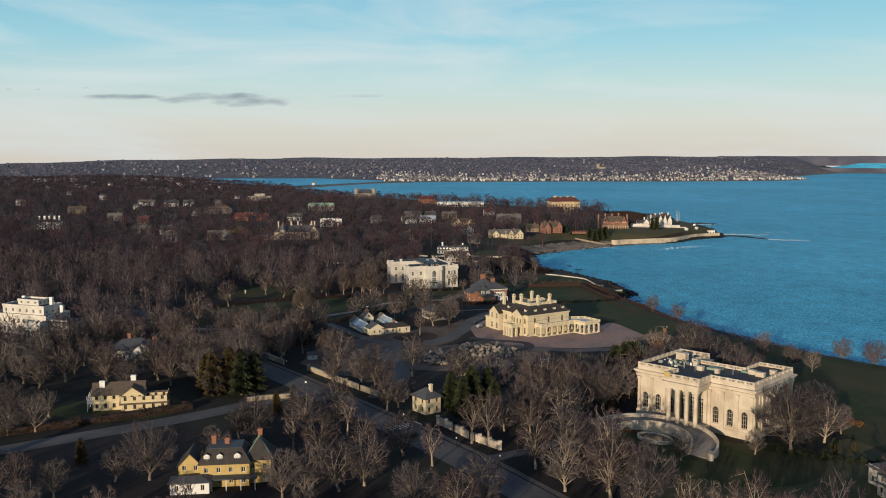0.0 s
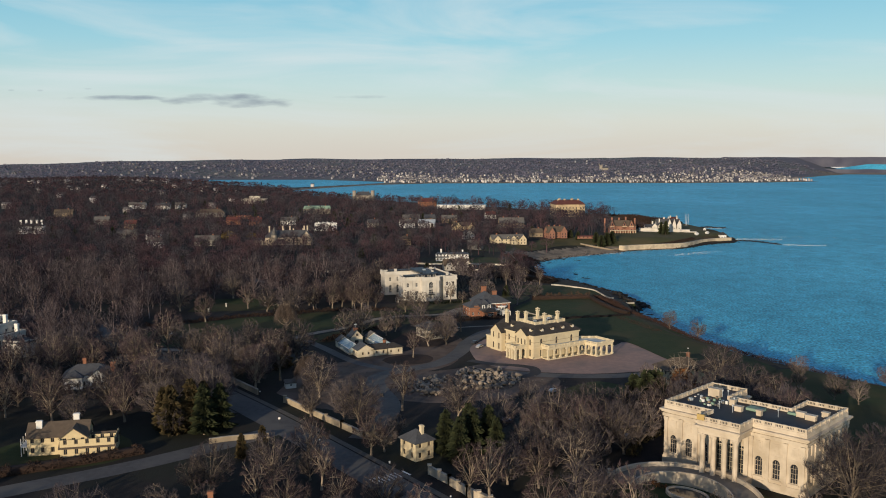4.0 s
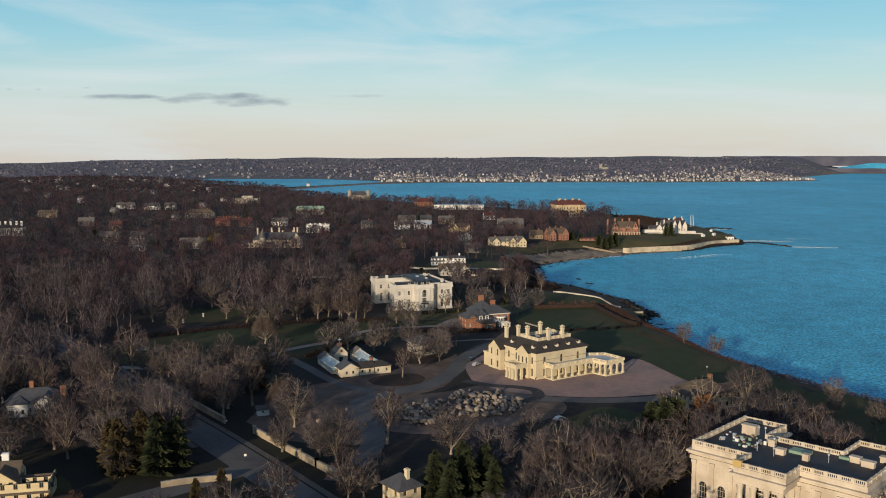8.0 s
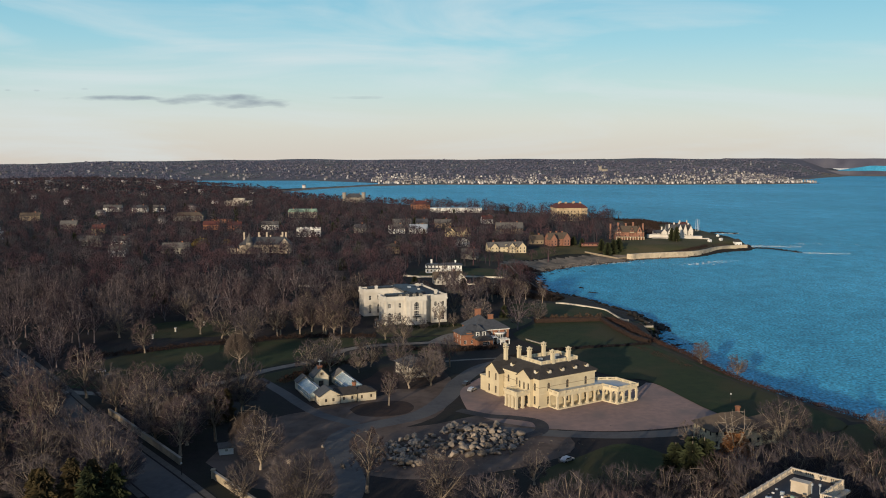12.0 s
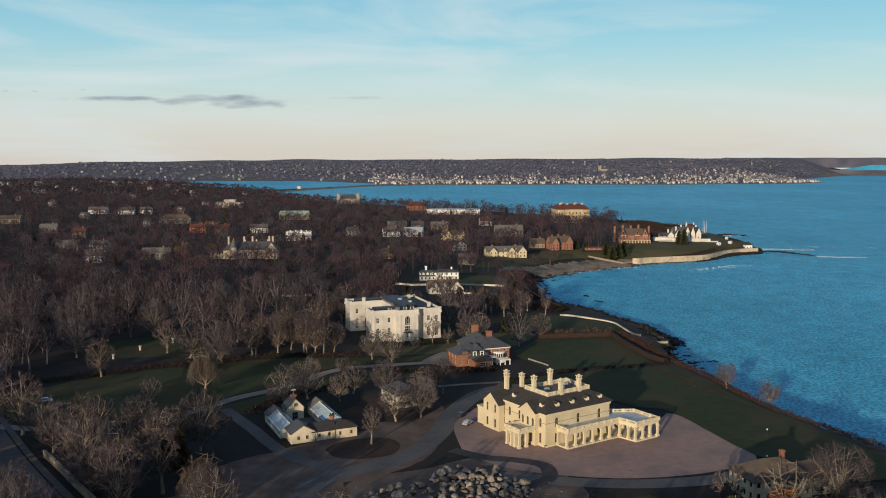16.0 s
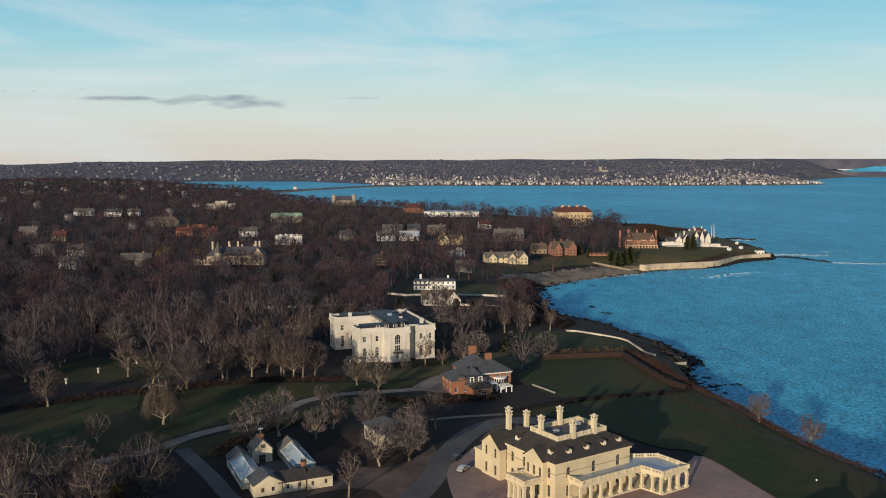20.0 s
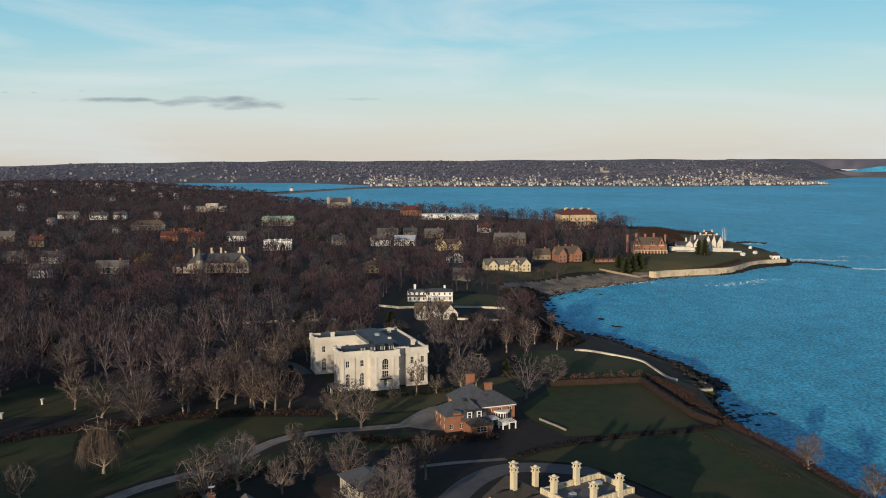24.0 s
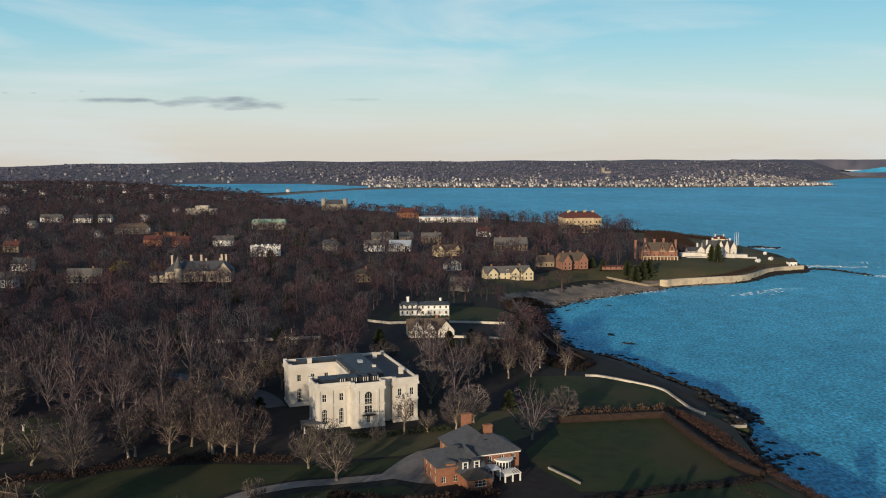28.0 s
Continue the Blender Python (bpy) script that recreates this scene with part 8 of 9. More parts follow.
sign(-50, 334, 10, 2.2, 0.7, 0.7, "small white sign panel on a metal post")
sign(-33, 303, 0, 2.4, 0.6, 0.6, "small white sign panel at the corner")
sign(-11, 291, 0, 2.4, 0.5, 0.7, "small white sign panel by the crossing")
for x_, y_ in ((-33, 307), (6, 262), (18, 246), (-62, 362), (60, 330), (113, 432), (104, 408)):
    ob_ = thing("lamp_post", pose(x_, y_, Z0), "short dark lamp post with a pale globe", "lamp post", "lamp posts")
    bm = bmesh.new()
    tube(bm, 0, 0, 0, 3.2, 0.09, 0.06, 8)
    part("post", bm, M_IRON, ob_)
    bm = bmesh.new()
    bmesh.ops.create_icosphere(bm, subdivisions=2, radius=0.26, matrix=Matrix.Translation((0, 0, 3.4)))
    part("globe", bm, M_WHITE, ob_)
for x_, y_ in ((-122, 562), (-112, 578), (-100, 566), (-128, 545), (103, 402)):
    bm = bmesh.new()
    tube(bm, 0, 0, -0.1, 1.3, 0.45, 0.4, 8)
    tube(bm, 0, 0, 1.3, 2.1, 0.3, 0.75, 10)
    u_ = part("garden_urn", bm, M_TERRA)
    u_.matrix_world = pose(x_, y_, Z0)
    tagged(u_, "white stone urn standing on the lawn", "urn", "garden urns")

# ---- trees ----
def limb_tree(rng, h, spread, limbs, subs, twigs, trunk_r, twig_w, clear=0.2):
    """Trunk, limbs and branches, and a domed crown of fine twigs, as two (verts, faces) pairs of triangles."""
    tv, tf, cv, cf = [], [], [], []

    def seg(V, F, a, b, ra, rb, k=3):
        d = (b - a) / (np.linalg.norm(b - a) + 1e-9)
        u = np.cross(d, (0.31, 0.2, 0.93) if abs(d[2]) < 0.9 else (1, 0, 0))
        u /= np.linalg.norm(u)
        w = np.cross(d, u)
        n = len(V)
        for c, r in ((a, ra), (b, rb)):
            for i in range(k):
                t = 6.2832 * i / k
                V.append(c + r * (math.cos(t) * u + math.sin(t) * w))
        for i in range(k):
            j = (i + 1) % k
            F.append((n + i, n + j, n + k + j))
            F.append((n + i, n + k + j, n + k + i))

    def blade(a, b, w):
        d = b - a
        s = np.cross(d, rng.normal(size=3))
        s = s / (np.linalg.norm(s) + 1e-9) * w
        n = len(cv)
        cv.extend((a - s, a + s, b))
        cf.append((n, n + 1, n + 2))

    top = (1 - clear * 0.75) / 2
    cen, rad = np.array([0, 0, (1 - top) * h]), np.array([spread, spread, top * h])
    lobes = rng.normal(size=(6, 3))
    lobes /= np.linalg.norm(lobes, axis=1)[:, None]

    def shell(d):
        d = d / (np.linalg.norm(d) + 1e-9)
        return 0.84 + 0.17 * max(0.0, float((lobes @ d).max()))

    def inside(p):
        q = (p - cen) / rad
        m, r = np.linalg.norm(q), shell(q)
        return cen + q / m * rad * r * rng.uniform(0.92, 1.03) if m > r else p

    fork = np.array([rng.normal(0, 0.015) * h, rng.normal(0, 0.015) * h, clear * h])
    seg(tv, tf, np.array([0, 0, -0.4]), np.array([0, 0, 0.05 * h]), trunk_r * 1.5, trunk_r, 6)
    seg(tv, tf, np.array([0, 0, 0.05 * h]), fork, trunk_r, trunk_r * 0.8, 6)
    lead = fork + np.array([rng.normal(0, 0.04) * h, rng.normal(0, 0.04) * h, 0.4 * h])
    seg(tv, tf, fork, lead, trunk_r * 0.7, trunk_r * 0.22, 5)
    focus = np.array([0, 0, clear * h])
    for i in range(limbs):
        e = (i + 0.5) / limbs
        cz = 1 - 1.3 * e
        sz = math.sqrt(max(0, 1 - cz * cz))
        az = 2.39996 * i + rng.uniform(-0.35, 0.35)
        d = np.array([math.cos(az) * sz, math.sin(az) * sz, cz])
        goal = cen + d * rad * shell(d) * rng.uniform(0.68, 0.9)
        p0 = fork + (lead - fork) * (0.75 * max(cz, 0) * rng.uniform(0.3, 1))
        p1 = p0 + (goal - p0) * 0.45 + rng.normal(size=3) * 0.04 * h + (0, 0, 0.05 * h * sz)
        seg(tv, tf, p0, p1, trunk_r * 0.42, trunk_r * 0.25, 4)
        seg(tv, tf, p1, goal, trunk_r * 0.25, trunk_r * 0.1, 3)
        for s in range(subs):
            t = rng.uniform(0.15, 1.0)
            q0 = p0 + (p1 - p0) * t * 2 if t < 0.5 else p1 + (goal - p1) * (t * 2 - 1)
            dq = (q0 - cen) / rad + d * 0.35 + rng.normal(size=3) * 0.42
            dq /= np.linalg.norm(dq)
            far = cen + dq * rad * shell(dq) * rng.uniform(0.8, 0.97)
            q1 = q0 + (far - q0) * min(1.0, 0.62 * spread / (np.linalg.norm(far - q0) + 1e-9))
            seg(tv, tf, q0, q1, trunk_r * 0.13, trunk_r * 0.045, 3)
            for k in range(twigs):
                r0 = q0 + (q1 - q0) * rng.uniform(0.2, 1.0)
                dr = (r0 - focus) / (np.linalg.norm(r0 - focus) + 1e-9) * 0.95 + rng.normal(size=3) * 0.4
                dr /= np.linalg.norm(dr)
                blade(r0, inside(r0 + dr * spread * rng.uniform(0.12, 0.29)), twig_w * rng.uniform(0.6, 1.3))
    return (np.array(tv), np.array(tf)), (np.array(cv), np.array(cf))


def tuft_tree(rng, h, spread, n, w):
    """A far bare tree: a stem, a few limbs and a rounded crown of short twigs."""
    V, F = [], []

    def blade(a, b, ww):
        d = np.array(b) - a
        s = np.cross(d, rng.normal(size=3))
        s = s / (np.linalg.norm(s) + 1e-9) * ww
        k = len(V)
        V.extend((a - s, a + s, np.array(b)))
        F.append((k, k + 1, k + 2))

    cen, rad = np.array([0, 0, 0.6 * h]), np.array([spread, spread, 0.4 * h])
    lobes = rng.normal(size=(5, 3))
    lobes /= np.linalg.norm(lobes, axis=1)[:, None]
    blade(np.zeros(3), (0.1, 0.1, 0.75 * h), 0.4)
    blade(np.zeros(3), (-0.2, 0.1, 0.75 * h), 0.4)
    for i in range(8):
        d = rng.normal(size=3) * (1, 1, 0.6) + (0, 0, 0.5)
        d /= np.linalg.norm(d)
        blade(np.array([0, 0, h * rng.uniform(0.2, 0.4)]), cen + d * rad * 0.8, 0.16)
    for i in range(n):
        d = rng.normal(size=3)
        d /= np.linalg.norm(d)
        if d[2] < -0.55:
            d[2] *= -1
        bulge = 0.8 + 0.2 * max(0.0, float((lobes @ d).max()))
        tip = cen + d * rad * bulge * rng.uniform(0.55, 1.0) ** 0.5
        pull = np.array([0, 0, 0.3 * h]) - tip
        blade(tip + pull * rng.uniform(0.06, 0.2) + rng.normal(size=3) * 0.75, tip, w * rng.uniform(0.6, 1.5))
    return np.array(V), np.array(F)


def blob_tree(rng, h, spread, n, w):
    """A distant tree: a few broad ragged blades."""
    V, F = [], []
    for i in range(n):
        az, q = rng.uniform(0, 6.2832), rng.uniform(0, 1) ** 0.6
        c = np.array([math.cos(az) * spread * q, math.sin(az) * spread * q, h * (0.35 + 0.6 * math.sqrt(max(0, 1 - q * q)) * rng.uniform(0.5, 1))])
        k = len(V)
        for j in range(3):
            V.append(c + rng.normal(size=3) * (w, w, w * 0.8))
        F.append((k, k + 1, k + 2))
    return np.array(V), np.array(F)


def conifer(rng, h, spread, tiers, per, w, narrow=1.0):
    V, F = [], []
    for t in range(tiers):
        f = t / tiers
        z = h * (0.06 + 0.9 * f)
        r = spread * (1 - f) ** narrow + 0.15
        for i in range(per):
            az = rng.uniform(0, 6.2832)
            rr = r * rng.uniform(0.6, 1.1) * (0.8 + 0.22 * math.sin(3 * az + 0.9 * t) + 0.12 * math.sin(2 * az - 1.7 * t))
            d = np.array([math.cos(az), math.sin(az), 0])
            s = np.array([-d[1], d[0], 0]) * w * rng.uniform(0.6, 1.4)
            a = d * rr * 0.15 + (0, 0, z + 0.12 * h / tiers)
            mid = d * rr * 0.65 + (0, 0, z + rng.uniform(-0.1, 0.25))
            tip = d * rr + (0, 0, z - rng.uniform(0.0, 0.09) * h * 0.5 + rng.uniform(0, 0.5))
            k = len(V)
            V.extend((a, mid - s, mid + s, tip))
            F.extend(((k, k + 1, k + 2), (k + 1, k + 3, k + 2)))
            k = len(V)
            V.extend((a, mid - (0, 0, w), mid + (0, 0, w), tip))
            F.extend(((k, k + 1, k + 2), (k + 1, k + 3, k + 2)))
    return np.array(V), np.array(F)


rng = np.random.default_rng(7)


def mesh_of(name, vf, material):
    ob = raw(name, vf[0], vf[1], material)
    me = ob.data
    bpy.data.objects.remove(ob)
    return me


BARE = []
for n_, (h_, sp_, li_, su_, tw_) in enumerate([(14, 6.4, 15, 8, 28), (16, 6.4, 15, 8, 28), (13, 6.0, 14, 8, 27), (16, 8.2, 18, 9, 28), (10, 4.6, 12, 7, 25), (15, 4.4, 12, 7, 24)]):
    trunk_, crown_ = limb_tree(rng, h_, sp_, li_, su_, tw_, 0.2 + 0.011 * h_, 0.037, (0.1, 0.15, 0.1, 0.09, 0.1, 0.24)[n_])
    BARE.append((h_, mesh_of("trunk", trunk_, M_BARK), mesh_of("crown", crown_, (M_TWIG, M_TWIGR, M_TWIGP, M_TWIG, M_TWIGP, M_TWIGR)[n_])))


def weeping(h, spread, n):
    """A weeping crown: bundles of long hanging twigs over arching limbs."""
    V, F = [], []
    for i in range(n):
        az, q = rng.uniform(0, 6.2832), rng.uniform(0.1, 1) ** 0.5
        lobe = 0.8 + 0.2 * math.sin(az * 5)
        top = np.array([math.cos(az) * spread * q * lobe, math.sin(az) * spread * q * lobe, h * (0.45 + 0.55 * math.sqrt(max(0, 1 - q * q))) * rng.uniform(0.8, 1)])
        end = top * (1.08, 1.08, 1) - (rng.normal(0, 0.5), rng.normal(0, 0.5), rng.uniform(0.1, 0.4) * h)
        end[2] = max(end[2], 0.2)
        s = np.array([-math.sin(az), math.cos(az), 0]) * rng.uniform(0.015, 0.04)
        k = len(V)
        V.extend((top - s, top + s, end))
        F.append((k, k + 1, k + 2))
    return np.array(V), np.array(F)


WEEP = mesh_of("crown", weeping(11, 6.2, 3600), mat("weeping_twigs", (0.082, 0.062, 0.052), (0.055, 0.043, 0.038), 0.5, 0.95, obj=0.2))
RUSTC = mesh_of("crown", blob_tree(rng, 8, 3.0, 900, 0.42), M_RUST)
GOLDC = mesh_of("crown", blob_tree(rng, 10, 7.0, 900, 0.9), M_GOLD)
FIRS = [(13, mesh_of("crown", conifer(rng, 13, 4.0, 30, 44, 0.42, 0.5), M_FIR)), (11, mesh_of("crown", conifer(rng, 11, 3.0, 28, 44, 0.38, 0.45), M_FIRB)),
        (9, mesh_of("crown", conifer(rng, 9, 3.8, 22, 44, 0.45, 0.4), M_FIR))]
bm = bmesh.new()
tube(bm, 0, 0, -0.3, 9.0, 0.28, 0.06, 7)
FIR_TRUNK = bpy.data.meshes.new("trunk")
bm.to_mesh(FIR_TRUNK)
bm.free()
FIR_TRUNK.materials.append(M_BARK)


def tree(x, y, kind, h, label, group="bare trees of the estates", name="bare_tree", crown_mat=None):
    h0, trunk, crown = BARE[kind]
    s = h / h0
    ob = thing(name, Matrix.Translation((x, y, float(height(x, y)))) @ pose(0, 0, 0, 0, 0, rng.uniform(0, 360)) @ Matrix.Scale(s, 4), label, "tree", group)
    for nm, me in (("trunk", trunk), ("crown", crown)):
        p = new(nm, me)
        p.parent = ob
    return ob


def special(x, y, crown, h0, h, label, name):
    s = h / h0
    ob = thing(name, Matrix.Translation((x, y, float(height(x, y)))) @ pose(0, 0, 0, 0, 0, rng.uniform(0, 360)) @ Matrix.Scale(s, 4), label, "tree")
    for nm, me in (("trunk", BARE[2][1]), ("crown", crown)):
        p = new(nm, me)
        p.parent = ob
    return ob


def fir(x, y, kind, h, label):
    h0, crown = FIRS[kind]
    s = h / h0
    ob = thing("evergreen_tree", Matrix.Translation((x, y, float(height(x, y)))) @ pose(0, 0, 0, 0, 0, rng.uniform(0, 360)) @ Matrix.Scale(s, 4), label, "tree", "evergreens of the estates")
    for nm, me in (("trunk", FIR_TRUNK), ("crown", crown)):
        p = new(nm, me)
        p.parent = ob
    return ob


def spread_out(n, x0, x1, y0, y1, gap):
    """Random plan points not closer than about gap."""
    pts, cells = [], {}
    for _ in range(n):
        x, y = rng.uniform(x0, x1), rng.uniform(y0, y1)
        c = (int(x // gap), int(y // gap))
        if any((x - a) ** 2 + (y - b) ** 2 < gap * gap for i in (-1, 0, 1) for j in (-1, 0, 1) for a, b in cells.get((c[0] + i, c[1] + j), ())):
            continue
        cells.setdefault(c, []).append((x, y))
        pts.append((x, y))
    return np.array(pts)


def forest(name, variants, pts, material, label, smin=0.75, smax=1.2, sink=0.0, category="woods"):
    """Many trees in one mesh, each with a tint of its own; a variant: verts, faces and how many of its faces are bark."""
    Vs, Fs, Ts, Ms, n = [], [], [], [], 0
    zs = height(pts[:, 0], pts[:, 1])
    for (x, y), z in zip(pts, zs):
        v, f, *bark = variants[rng.integers(len(variants))]
        a, s = rng.uniform(0, 6.2832), rng.uniform(smin, smax)
        c, d = math.cos(a) * s, math.sin(a) * s
        Vs.append(np.stack([v[:, 0] * c - v[:, 1] * d + x, v[:, 0] * d + v[:, 1] * c + y, v[:, 2] * s * rng.uniform(0.85, 1.1) + z - sink], -1))
        Fs.append(f + n)
        Ts.append(np.full(len(v), rng.random(), np.float32))
        Ms.append(np.arange(len(f)) < (bark[0] if bark else 0))
        n += len(v)
    ob = raw(name, np.concatenate(Vs), np.concatenate(Fs), material)
    at = ob.data.attributes.new("tint", "FLOAT", "POINT")
    at.data.foreach_set("value", np.concatenate(Ts))
    ob.data.materials.append(M_BARKW)
    ob.data.polygons.foreach_set("material_index", np.concatenate(Ms).astype(np.int32))
    return tagged(ob, label, category, kind="stuff")


def in_view(p, margin=0.06):
    def seen(x, y):
        return (np.abs(x - 10) < (y + 25) * (0.5 + margin) + 12) & (y > 175)

    return seen(p[:, 0], p[:, 1]) | seen(p[:, 0] + 34, p[:, 1] + 73)


def clear_of(p, rects, grow=3.0):
    """Away from turned rectangles (cx, cy, half length, half width, degrees)."""
    ok = np.ones(len(p), bool)
    for cx, cy, a, b, deg in rects:
        c, s = math.cos(radians(deg)), math.sin(radians(deg))
        u, v = (p[:, 0] - cx) * c + (p[:, 1] - cy) * s, -(p[:, 0] - cx) * s + (p[:, 1] - cy) * c
        ok &= (np.abs(u) > a + grow) | (np.abs(v) > b + grow)
    return ok


def away(p, line, dist):
    ok = np.ones(len(p), bool)
    for (ax, ay), (bx, by) in zip(line, line[1:]):
        ex, ey = bx - ax, by - ay
        t = np.clip(((p[:, 0] - ax) * ex + (p[:, 1] - ay) * ey) / (ex * ex + ey * ey), 0, 1)
        ok &= np.hypot(p[:, 0] - ax - t * ex, p[:, 1] - ay - t * ey) > dist
    return ok


def open_land(p):
    ok = clear_of(p, FOOTPRINTS) & (outside(COAST, p[:, 0], p[:, 1]) > 22) & (outside(POND, p[:, 0], p[:, 1]) > 15)
    for line, d in ROADS:
        ok &= away(p, line, d)
    for poly in OPEN:
        ok &= outside(poly, p[:, 0], p[:, 1]) > 1.5
    return ok


NEAR_LABEL = ["bare grey-brown deciduous tree with spreading limbs", "tall bare brown tree with a fine twiggy crown", "leafless winter tree standing in the estate grounds"]
# trees that stand out
KEY = [(-78.2, 237.1, 3, 16, "great bare spreading tree beside the side street"), (-57.1, 273.1, 3, 13.5, "bare round-crowned tree beside the side street"), (-19.3, 232.3, 3, 15, "bare round-crowned tree beside the avenue"), (-25.7, 228.4, 0, 14, "bare tree beside the avenue"), (33.9, 227.8, 2, 14, "pale bare tree beside the avenue"), (45, 227.7, 2, 12.3, "pale fine-twigged bare tree beside the avenue"), (-1.2, 247.3, 5, 12.5, "slender bare street tree"), (-13.4, 305.6, 4, 10, "small pale bare tree by the gatehouse"), (15.9, 264.3, 5, 17, "tall slender bare tree behind the gate wall"), (10.8, 267, 5, 15, "tall slender bare tree behind the gate wall"), (70.8, 251.2, 4, 8.5, "small reddish bare tree on the forecourt lawn"), (11, 216.8, 0, 14, "bare tree beside the avenue"), (-39.9, 224.7, 2, 12, "pale bare tree beside the ochre house"), (-8.4, 430, 5, 12, "slender bare tree beside the glasshouses"), (-2, 453, 0, 13, "dark bare tree beside the glasshouses"), (6.3, 457, 2, 13, "dark bare tree beside the garden house"), (-121.6, 514, 1, 15, "great bare tree at the lawn's edge"), (-125, 593, 3, 17, "great bare tree over the dark lawn"), (-95, 546, 0, 15, "bare tree in a row at the lawn's edge"), (-79.5, 537, 3, 17, "broad bare tree in a row at the lawn's edge"), (-69, 550, 1, 15, "bare tree in a row at the lawn's edge"), (-62, 567, 1, 15, "bare tree behind the lawn's edge"), (-46, 555, 1, 17, "tall bare tree in a row at the lawn's edge"), (-38, 551, 5, 16, "tall bare tree in a row at the lawn's edge"), (-11.7, 555, 2, 10, "bare tree before the white mansion"), (-89.5, 474.5, 4, 9, "pale bare tree on the lawn"), (-145, 548, 3, 17, "great bare tree over the dark lawn"), (-108, 556, 1, 15, "bare tree at the lawn's edge"), (146, 392, 2, 9, "bare tree on the cliff lawn"), (178, 384, 2, 10, "bare tree at the cliff edge"), (186, 372, 3, 11, "bare tree at the cliff edge"), (128, 275, 2, 9, "bare tree beyond the marble mansion"), (105.5, 258.5, 3, 21, "great bare spreading tree before the marble mansion"), (94, 256, 4, 7, "low crooked bare tree on the forecourt lawn"), (110, 376, 3, 17.5, "great bare tree beside the cottage"),
       (140, 378, 4, 7.5, "small bare tree on the cliff lawn"), (121.5, 496, 2, 9.5, "lone bare tree at the lawn's seaward edge"), (152, 354, 2, 9, "bare tree beside the cliff"), (129.5, 474.5, 2, 9.5, "small bare tree at the cliff edge"),
       (146, 360, 2, 10, "bare tree at the lawn's edge"), (-9.8, 348.8, 5, 17.5, "slender bare tree in the earth yard"), (9.5, 339.3, 3, 14.5, "pale bare tree before the boulders"), (61.8, 584.5, 2, 11.5, "pale bare tree on the lawn"),
       (-26, 516, 4, 7, "small pinkish bare tree beside the drive"), (-7, 487, 0, 13, "bare tree over the garden house"), (6, 466, 2, 13, "bare tree over the garden house"), (8, 478, 1, 12, "bare tree over the garden house"),
       (-16.1, 542.5, 2, 12, "sunlit orange-tinged bare tree on the lawn"), (-7.3, 533, 4, 13, "bare tree with leaning limbs on the lawn"), (26.2, 577.8, 3, 12.5, "pale bare tree behind the brick house"), (32.1, 585, 2, 12, "pale bare tree behind the brick house"), (2, 563, 4, 6, "small bare tree before the white mansion"), (17, 575, 4, 7, "small bare tree before the white mansion"), (-68, 553, 5, 14, "slender pale tree at the lawn's edge"), (-54, 562, 1, 15, "tall bare tree at the lawn's edge"), (-47.6, 557, 5, 15, "slender pale tree at the lawn's edge"), (-42, 553, 1, 15, "tall bare tree at the lawn's edge"), (-34, 556, 1, 14, "tall bare tree at the lawn's edge"), (-59, 556, 1, 15, "tall bare tree at the lawn's edge"), (33, 643, 5, 14, "slender bare tree behind the white mansion"), (42, 652, 5, 14, "slender bare tree behind the white mansion"), (48.4, 643, 5, 13, "slender bare tree behind the white mansion"), (59, 661, 5, 12, "slender bare tree behind the white mansion"), (38, 660, 5, 14, "slender bare tree behind the white mansion"), (53, 668, 5, 13, "slender bare tree behind the white mansion"),
       (9.7, 573, 5, 13, "tall bare tree before the white mansion"), (84, 381, 4, 9, "bare pale shrub-like tree beside the cottage"), (34.6, 354, 4, 9, "small pale bare tree in the yard"),
       (-41, 366, 3, 15.5, "great bare tree at the edge of the yard"), (-23.5, 331, 3, 16.5, "great bare tree beside the estate wall"), (-94, 436, 3, 13, "wide bare oak-like tree on the lawn"), (33, 302, 1, 15.5, "tall bare tree in the forecourt grove"),
       (40, 315, 3, 15.5, "great bare tree in the forecourt grove"), (53, 325, 3, 15.5, "great bare tree in the forecourt grove"), (28, 290, 0, 13, "bare tree behind the gate wall"), (62, 326, 3, 14, "bare tree in the forecourt grove"),
       (45, 300, 2, 14.5, "bare tree in the forecourt grove"), (58, 303, 2, 13, "bare tree in the forecourt grove"), (71, 330, 2, 13, "bare tree in the forecourt grove"), (34, 318, 2, 14, "bare tree in the forecourt grove"), (50, 311, 1, 15, "bare tree in the forecourt grove")]
for _ in range(34):
    x_, y_ = rng.uniform(34, 76), rng.uniform(648, 722)
    if y_ > 690 and x_ < 48 or outside(COAST, np.array([x_]), np.array([y_]))[0] < 20:
        continue
    KEY.append((x_, y_, 5, rng.uniform(8, 13), "slender bare tree in the thicket above the shore"))
for x_, y_, k_, h_, lb_ in KEY:
    tree(x_, y_, k_, h_ * 1.12, lb_)
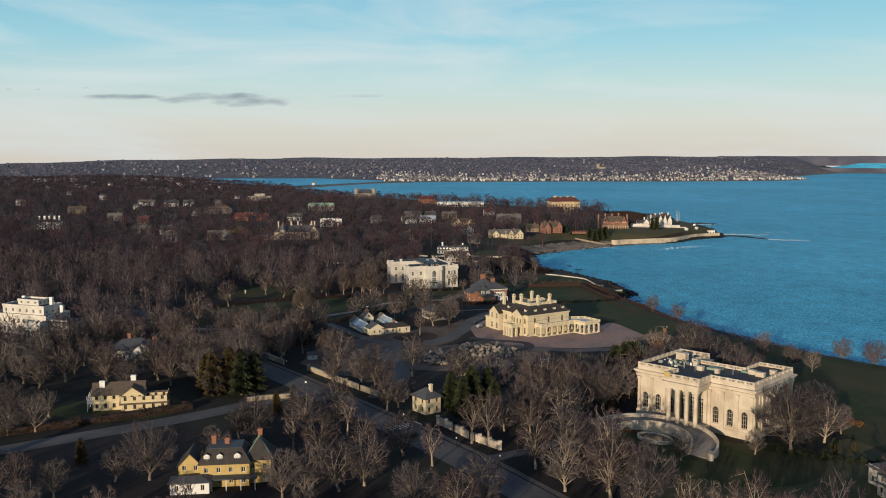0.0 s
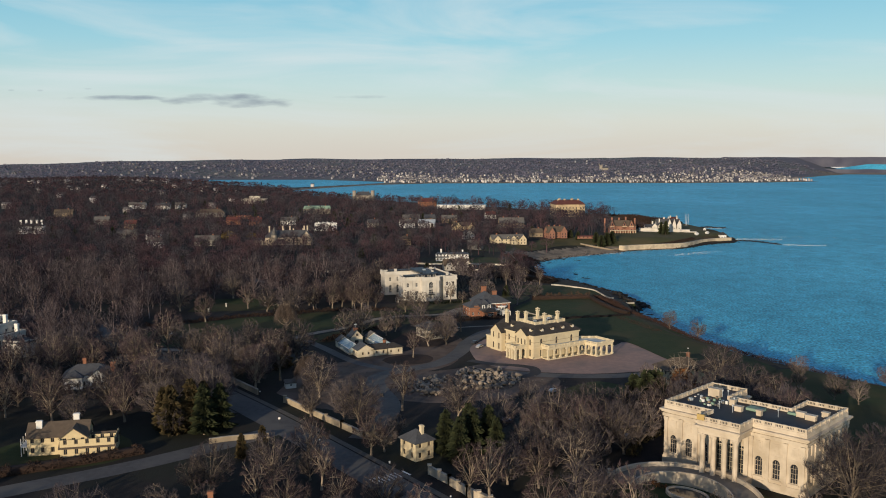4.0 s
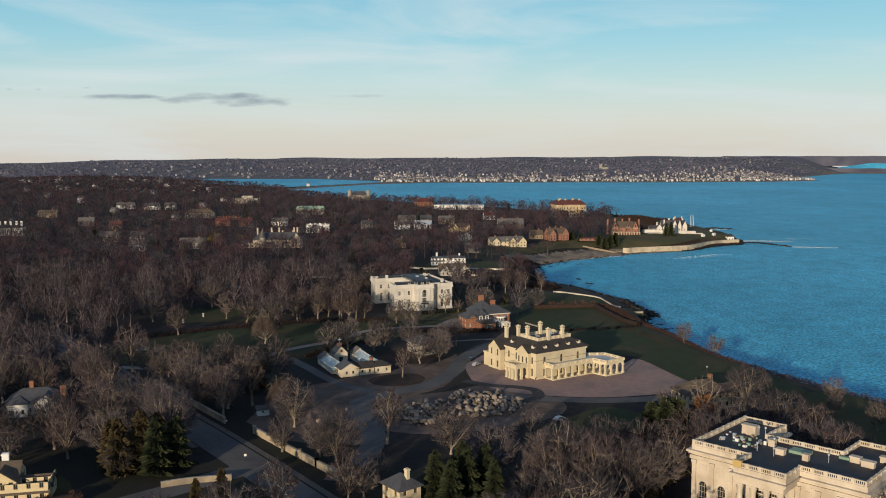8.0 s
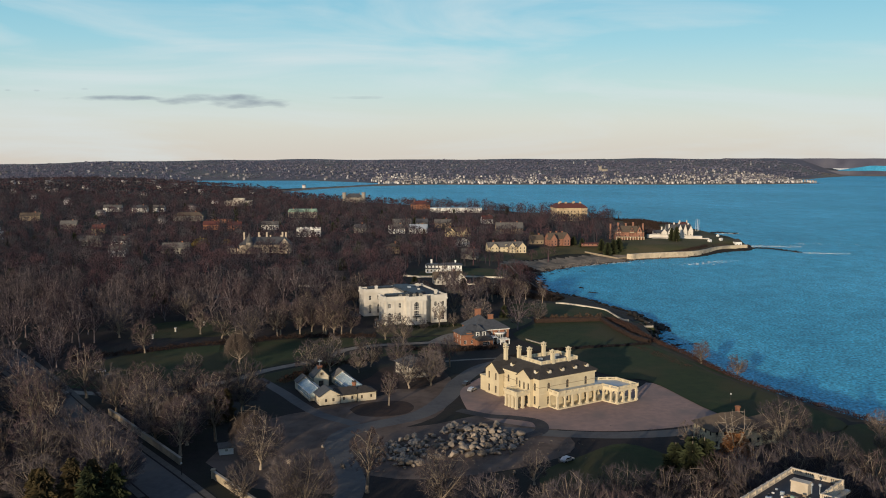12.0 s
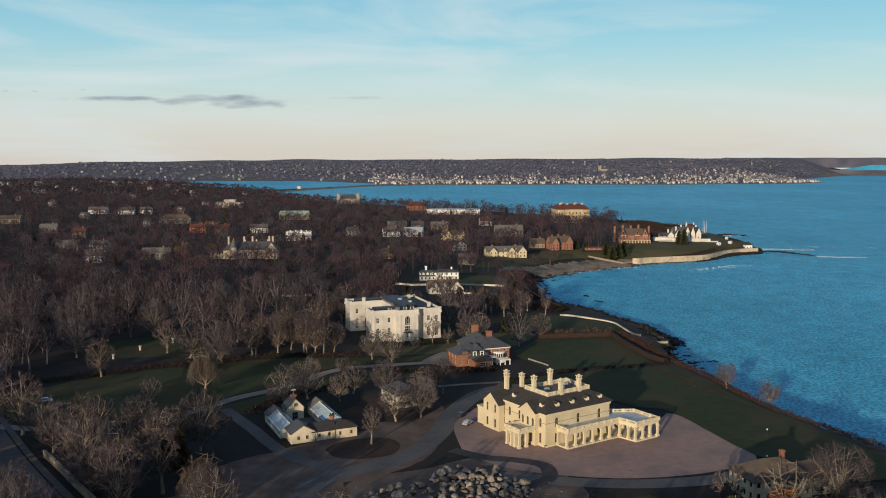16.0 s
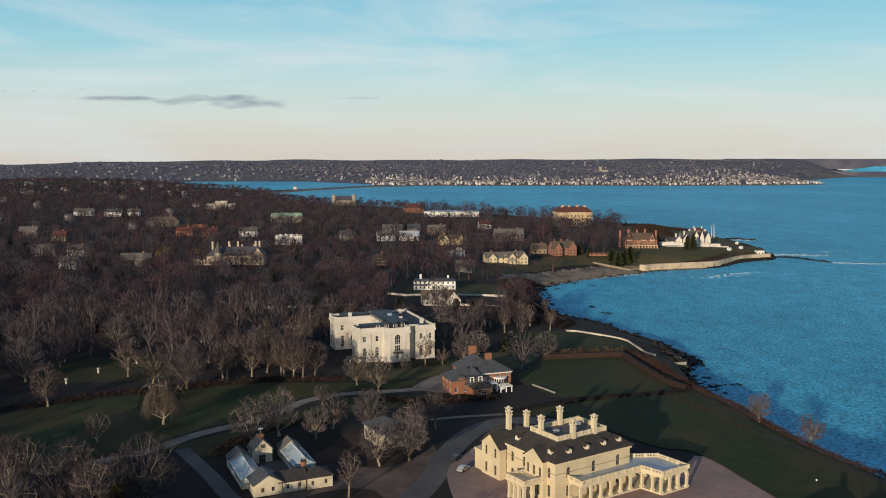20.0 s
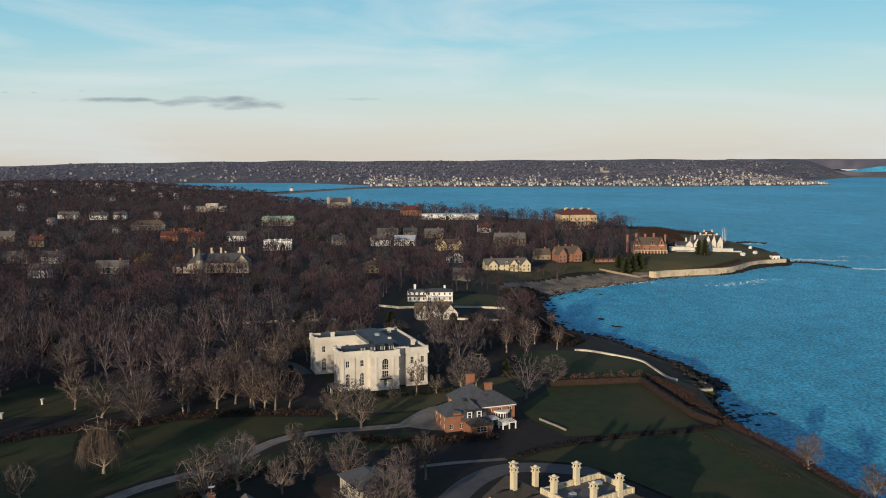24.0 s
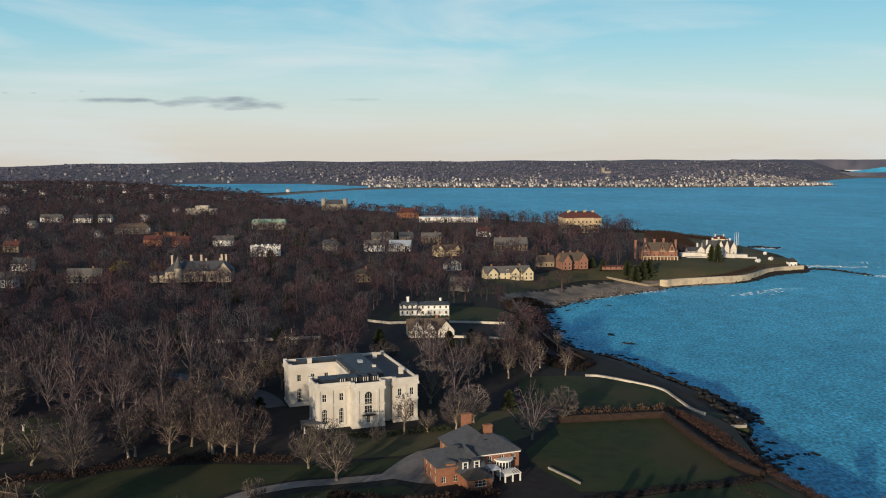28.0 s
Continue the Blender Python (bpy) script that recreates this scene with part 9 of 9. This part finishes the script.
for x_, y_, k_, h_ in ((-82, 322, 1, 17), (-77, 326, 1, 18), (-72, 323, 0, 17), (-68, 328, 0, 16), (-74, 331, 1, 16), (-86, 327, 1, 15), (9, 297, 0, 14), (13, 303, 0, 15), (18, 309, 0, 14), (5, 304, 0, 14), (12, 311, 0, 14), (20, 302, 0, 12), (75, 348, 2, 14), (79, 351, 2, 14), (72, 353, 2, 12), (77, 355, 2, 13),
                       (-64, 408, 1, 11), (-61, 411.5, 1, 11.5), (-63, 236, 1, 9), (-102, 250, 1, 8), (-130, 255, 1, 9), (-55, 300, 1, 8), (-50, 306, 1, 8.5), (113, 252, 2, 3), (118, 256, 1, 3.5), (124, 258, 1, 3.5), (120, 262, 2, 3),
                       (172, 968, 2, 13), (179, 975, 2, 14), (168, 978, 2, 12), (186, 984, 2, 13), (256, 1036, 0, 16), (252, 1040, 0, 14), (150, 985, 2, 9), (143, 992, 2, 9), (-40, 596, 2, 6), (45, 600, 2, 7), (-152, 640, 2, 9), (-160, 655, 2, 10), (26, 700, 2, 8), (-6, 700, 2, 9), (36, 705, 2, 8)):
    fir(x_, y_, k_, h_, "bronze-green evergreen" + " tree among bare trees" if k_ == 1 else "dark green evergreen tree among bare trees")
for x_, y_, h_ in ((-73, 394, 14), (-47, 381, 13), (-75, 493, 15)):
    special(x_, y_, WEEP, 11, h_, "brown weeping tree with long hanging twigs", "weeping_tree")
special(92, 364, RUSTC, 8, 11.5, "tree still holding rust-brown leaves", "rust_leaved_tree")
special(-215, 962, GOLDC, 10, 11, "broad yellow-gold willow among bare woods", "willow")
special(-196, 985, GOLDC, 10, 8, "broad yellow-gold willow among bare woods", "willow")
keyxy = np.array([(k[0], k[1]) for k in KEY])

pts = spread_out(14000, -380, 170, 95, 660, 8.0)
pts = pts[in_view(pts) & open_land(pts)]
pts = pts[np.array([np.hypot(keyxy[:, 0] - x, keyxy[:, 1] - y).min() > 4.5 for x, y in pts])]
front = (pts[:, 1] < 335) & (pts[:, 0] < 32)
pts = pts[~front | (rng.random(len(pts)) < 0.5)]
dist = np.abs(pts[:, 1] - 340) * 0.5 + np.abs(pts[:, 0] + 20)
order = np.argsort(dist)
near, rest = pts[order[:250]], pts[order[250:]]
for x_, y_ in near:
    k_ = int(rng.integers(len(BARE)))
    tree(x_, y_, k_, BARE[k_][0] * rng.uniform(0.95, 1.35) * (0.8 if y_ < 335 and x_ < 32 else 1), NEAR_LABEL[k_ % 3])

def joined(kind):
    """Trunk and crown of a limb_tree as one variant for forest()."""
    (tv, tf), (cv, cf) = kind
    return np.concatenate([tv, cv]), np.concatenate([tf, cf + len(tv)]), len(tf)


MID = [joined(limb_tree(rng, h, sp, 11, 5, 14, 0.24, 0.055, cl)) for h, sp, cl in ((13, 5.2, 0.12), (12, 5.2, 0.1), (11, 5.0, 0.1), (14, 4.8, 0.16), (10, 4.6, 0.1))]
rc_woods = (rest[:, 1] > 500) & (rest[:, 0] < 20)
forest("woods", MID, rest[~rc_woods], M_WOODN, "dense bare winter woods between the mansions", 1.05, 1.75)
thin = rest[rc_woods]
FULL = [joined(limb_tree(rng, h, sp, 12, 6, 18, 0.2, 0.044, cl)) for h, sp, cl in ((13, 5.0, 0.12), (12, 5.2, 0.1), (14, 4.4, 0.2), (14, 3.8, 0.24))]
forest("woods", FULL, thin[rng.random(len(thin)) < 0.6], M_WOODN, "tall bare trees round the white mansion", 1.3, 2.0)
pts = spread_out(9000, -520, 110, 660, 1000, 9.6)
pts = pts[in_view(pts) & open_land(pts)]
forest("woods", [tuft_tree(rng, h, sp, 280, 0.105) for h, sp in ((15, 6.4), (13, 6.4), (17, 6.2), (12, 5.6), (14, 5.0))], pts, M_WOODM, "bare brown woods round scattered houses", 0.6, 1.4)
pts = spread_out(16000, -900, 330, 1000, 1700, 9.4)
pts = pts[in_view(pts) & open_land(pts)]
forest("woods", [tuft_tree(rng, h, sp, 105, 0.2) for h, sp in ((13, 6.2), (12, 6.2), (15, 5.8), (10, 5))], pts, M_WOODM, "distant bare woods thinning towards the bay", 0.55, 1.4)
pts = spread_out(400, 120, 232, 1255, 1312, 8)
pts = pts[(np.abs(pts[:, 0] - 190) > 10) | (pts[:, 1] < 1285)]
forest("woods", [tuft_tree(rng, h, sp, 120, 0.17) for h, sp in ((14, 6), (12, 5.5))], pts, M_WOODM, "tall bare trees below the palazzo", 0.8, 1.35)
pts = spread_out(200, -420, 120, 640, 1500, 40)
pts = pts[in_view(pts) & open_land(pts)]
forest("evergreens", [conifer(rng, 12, 4.0, 12, 14, 0.8, 0.45), conifer(rng, 10, 4.4, 10, 14, 0.8, 0.4)], pts, M_FIR, "dark evergreens scattered through the bare woods", 0.7, 1.2)
pts = spread_out(16000, -1800, 100, 1700, 3100, 13)
pts = pts[in_view(pts) & open_land(pts)]
pts = pts[(pts[:, 1] < 2450) | (outside(POND, pts[:, 0], pts[:, 1]) > 110)]
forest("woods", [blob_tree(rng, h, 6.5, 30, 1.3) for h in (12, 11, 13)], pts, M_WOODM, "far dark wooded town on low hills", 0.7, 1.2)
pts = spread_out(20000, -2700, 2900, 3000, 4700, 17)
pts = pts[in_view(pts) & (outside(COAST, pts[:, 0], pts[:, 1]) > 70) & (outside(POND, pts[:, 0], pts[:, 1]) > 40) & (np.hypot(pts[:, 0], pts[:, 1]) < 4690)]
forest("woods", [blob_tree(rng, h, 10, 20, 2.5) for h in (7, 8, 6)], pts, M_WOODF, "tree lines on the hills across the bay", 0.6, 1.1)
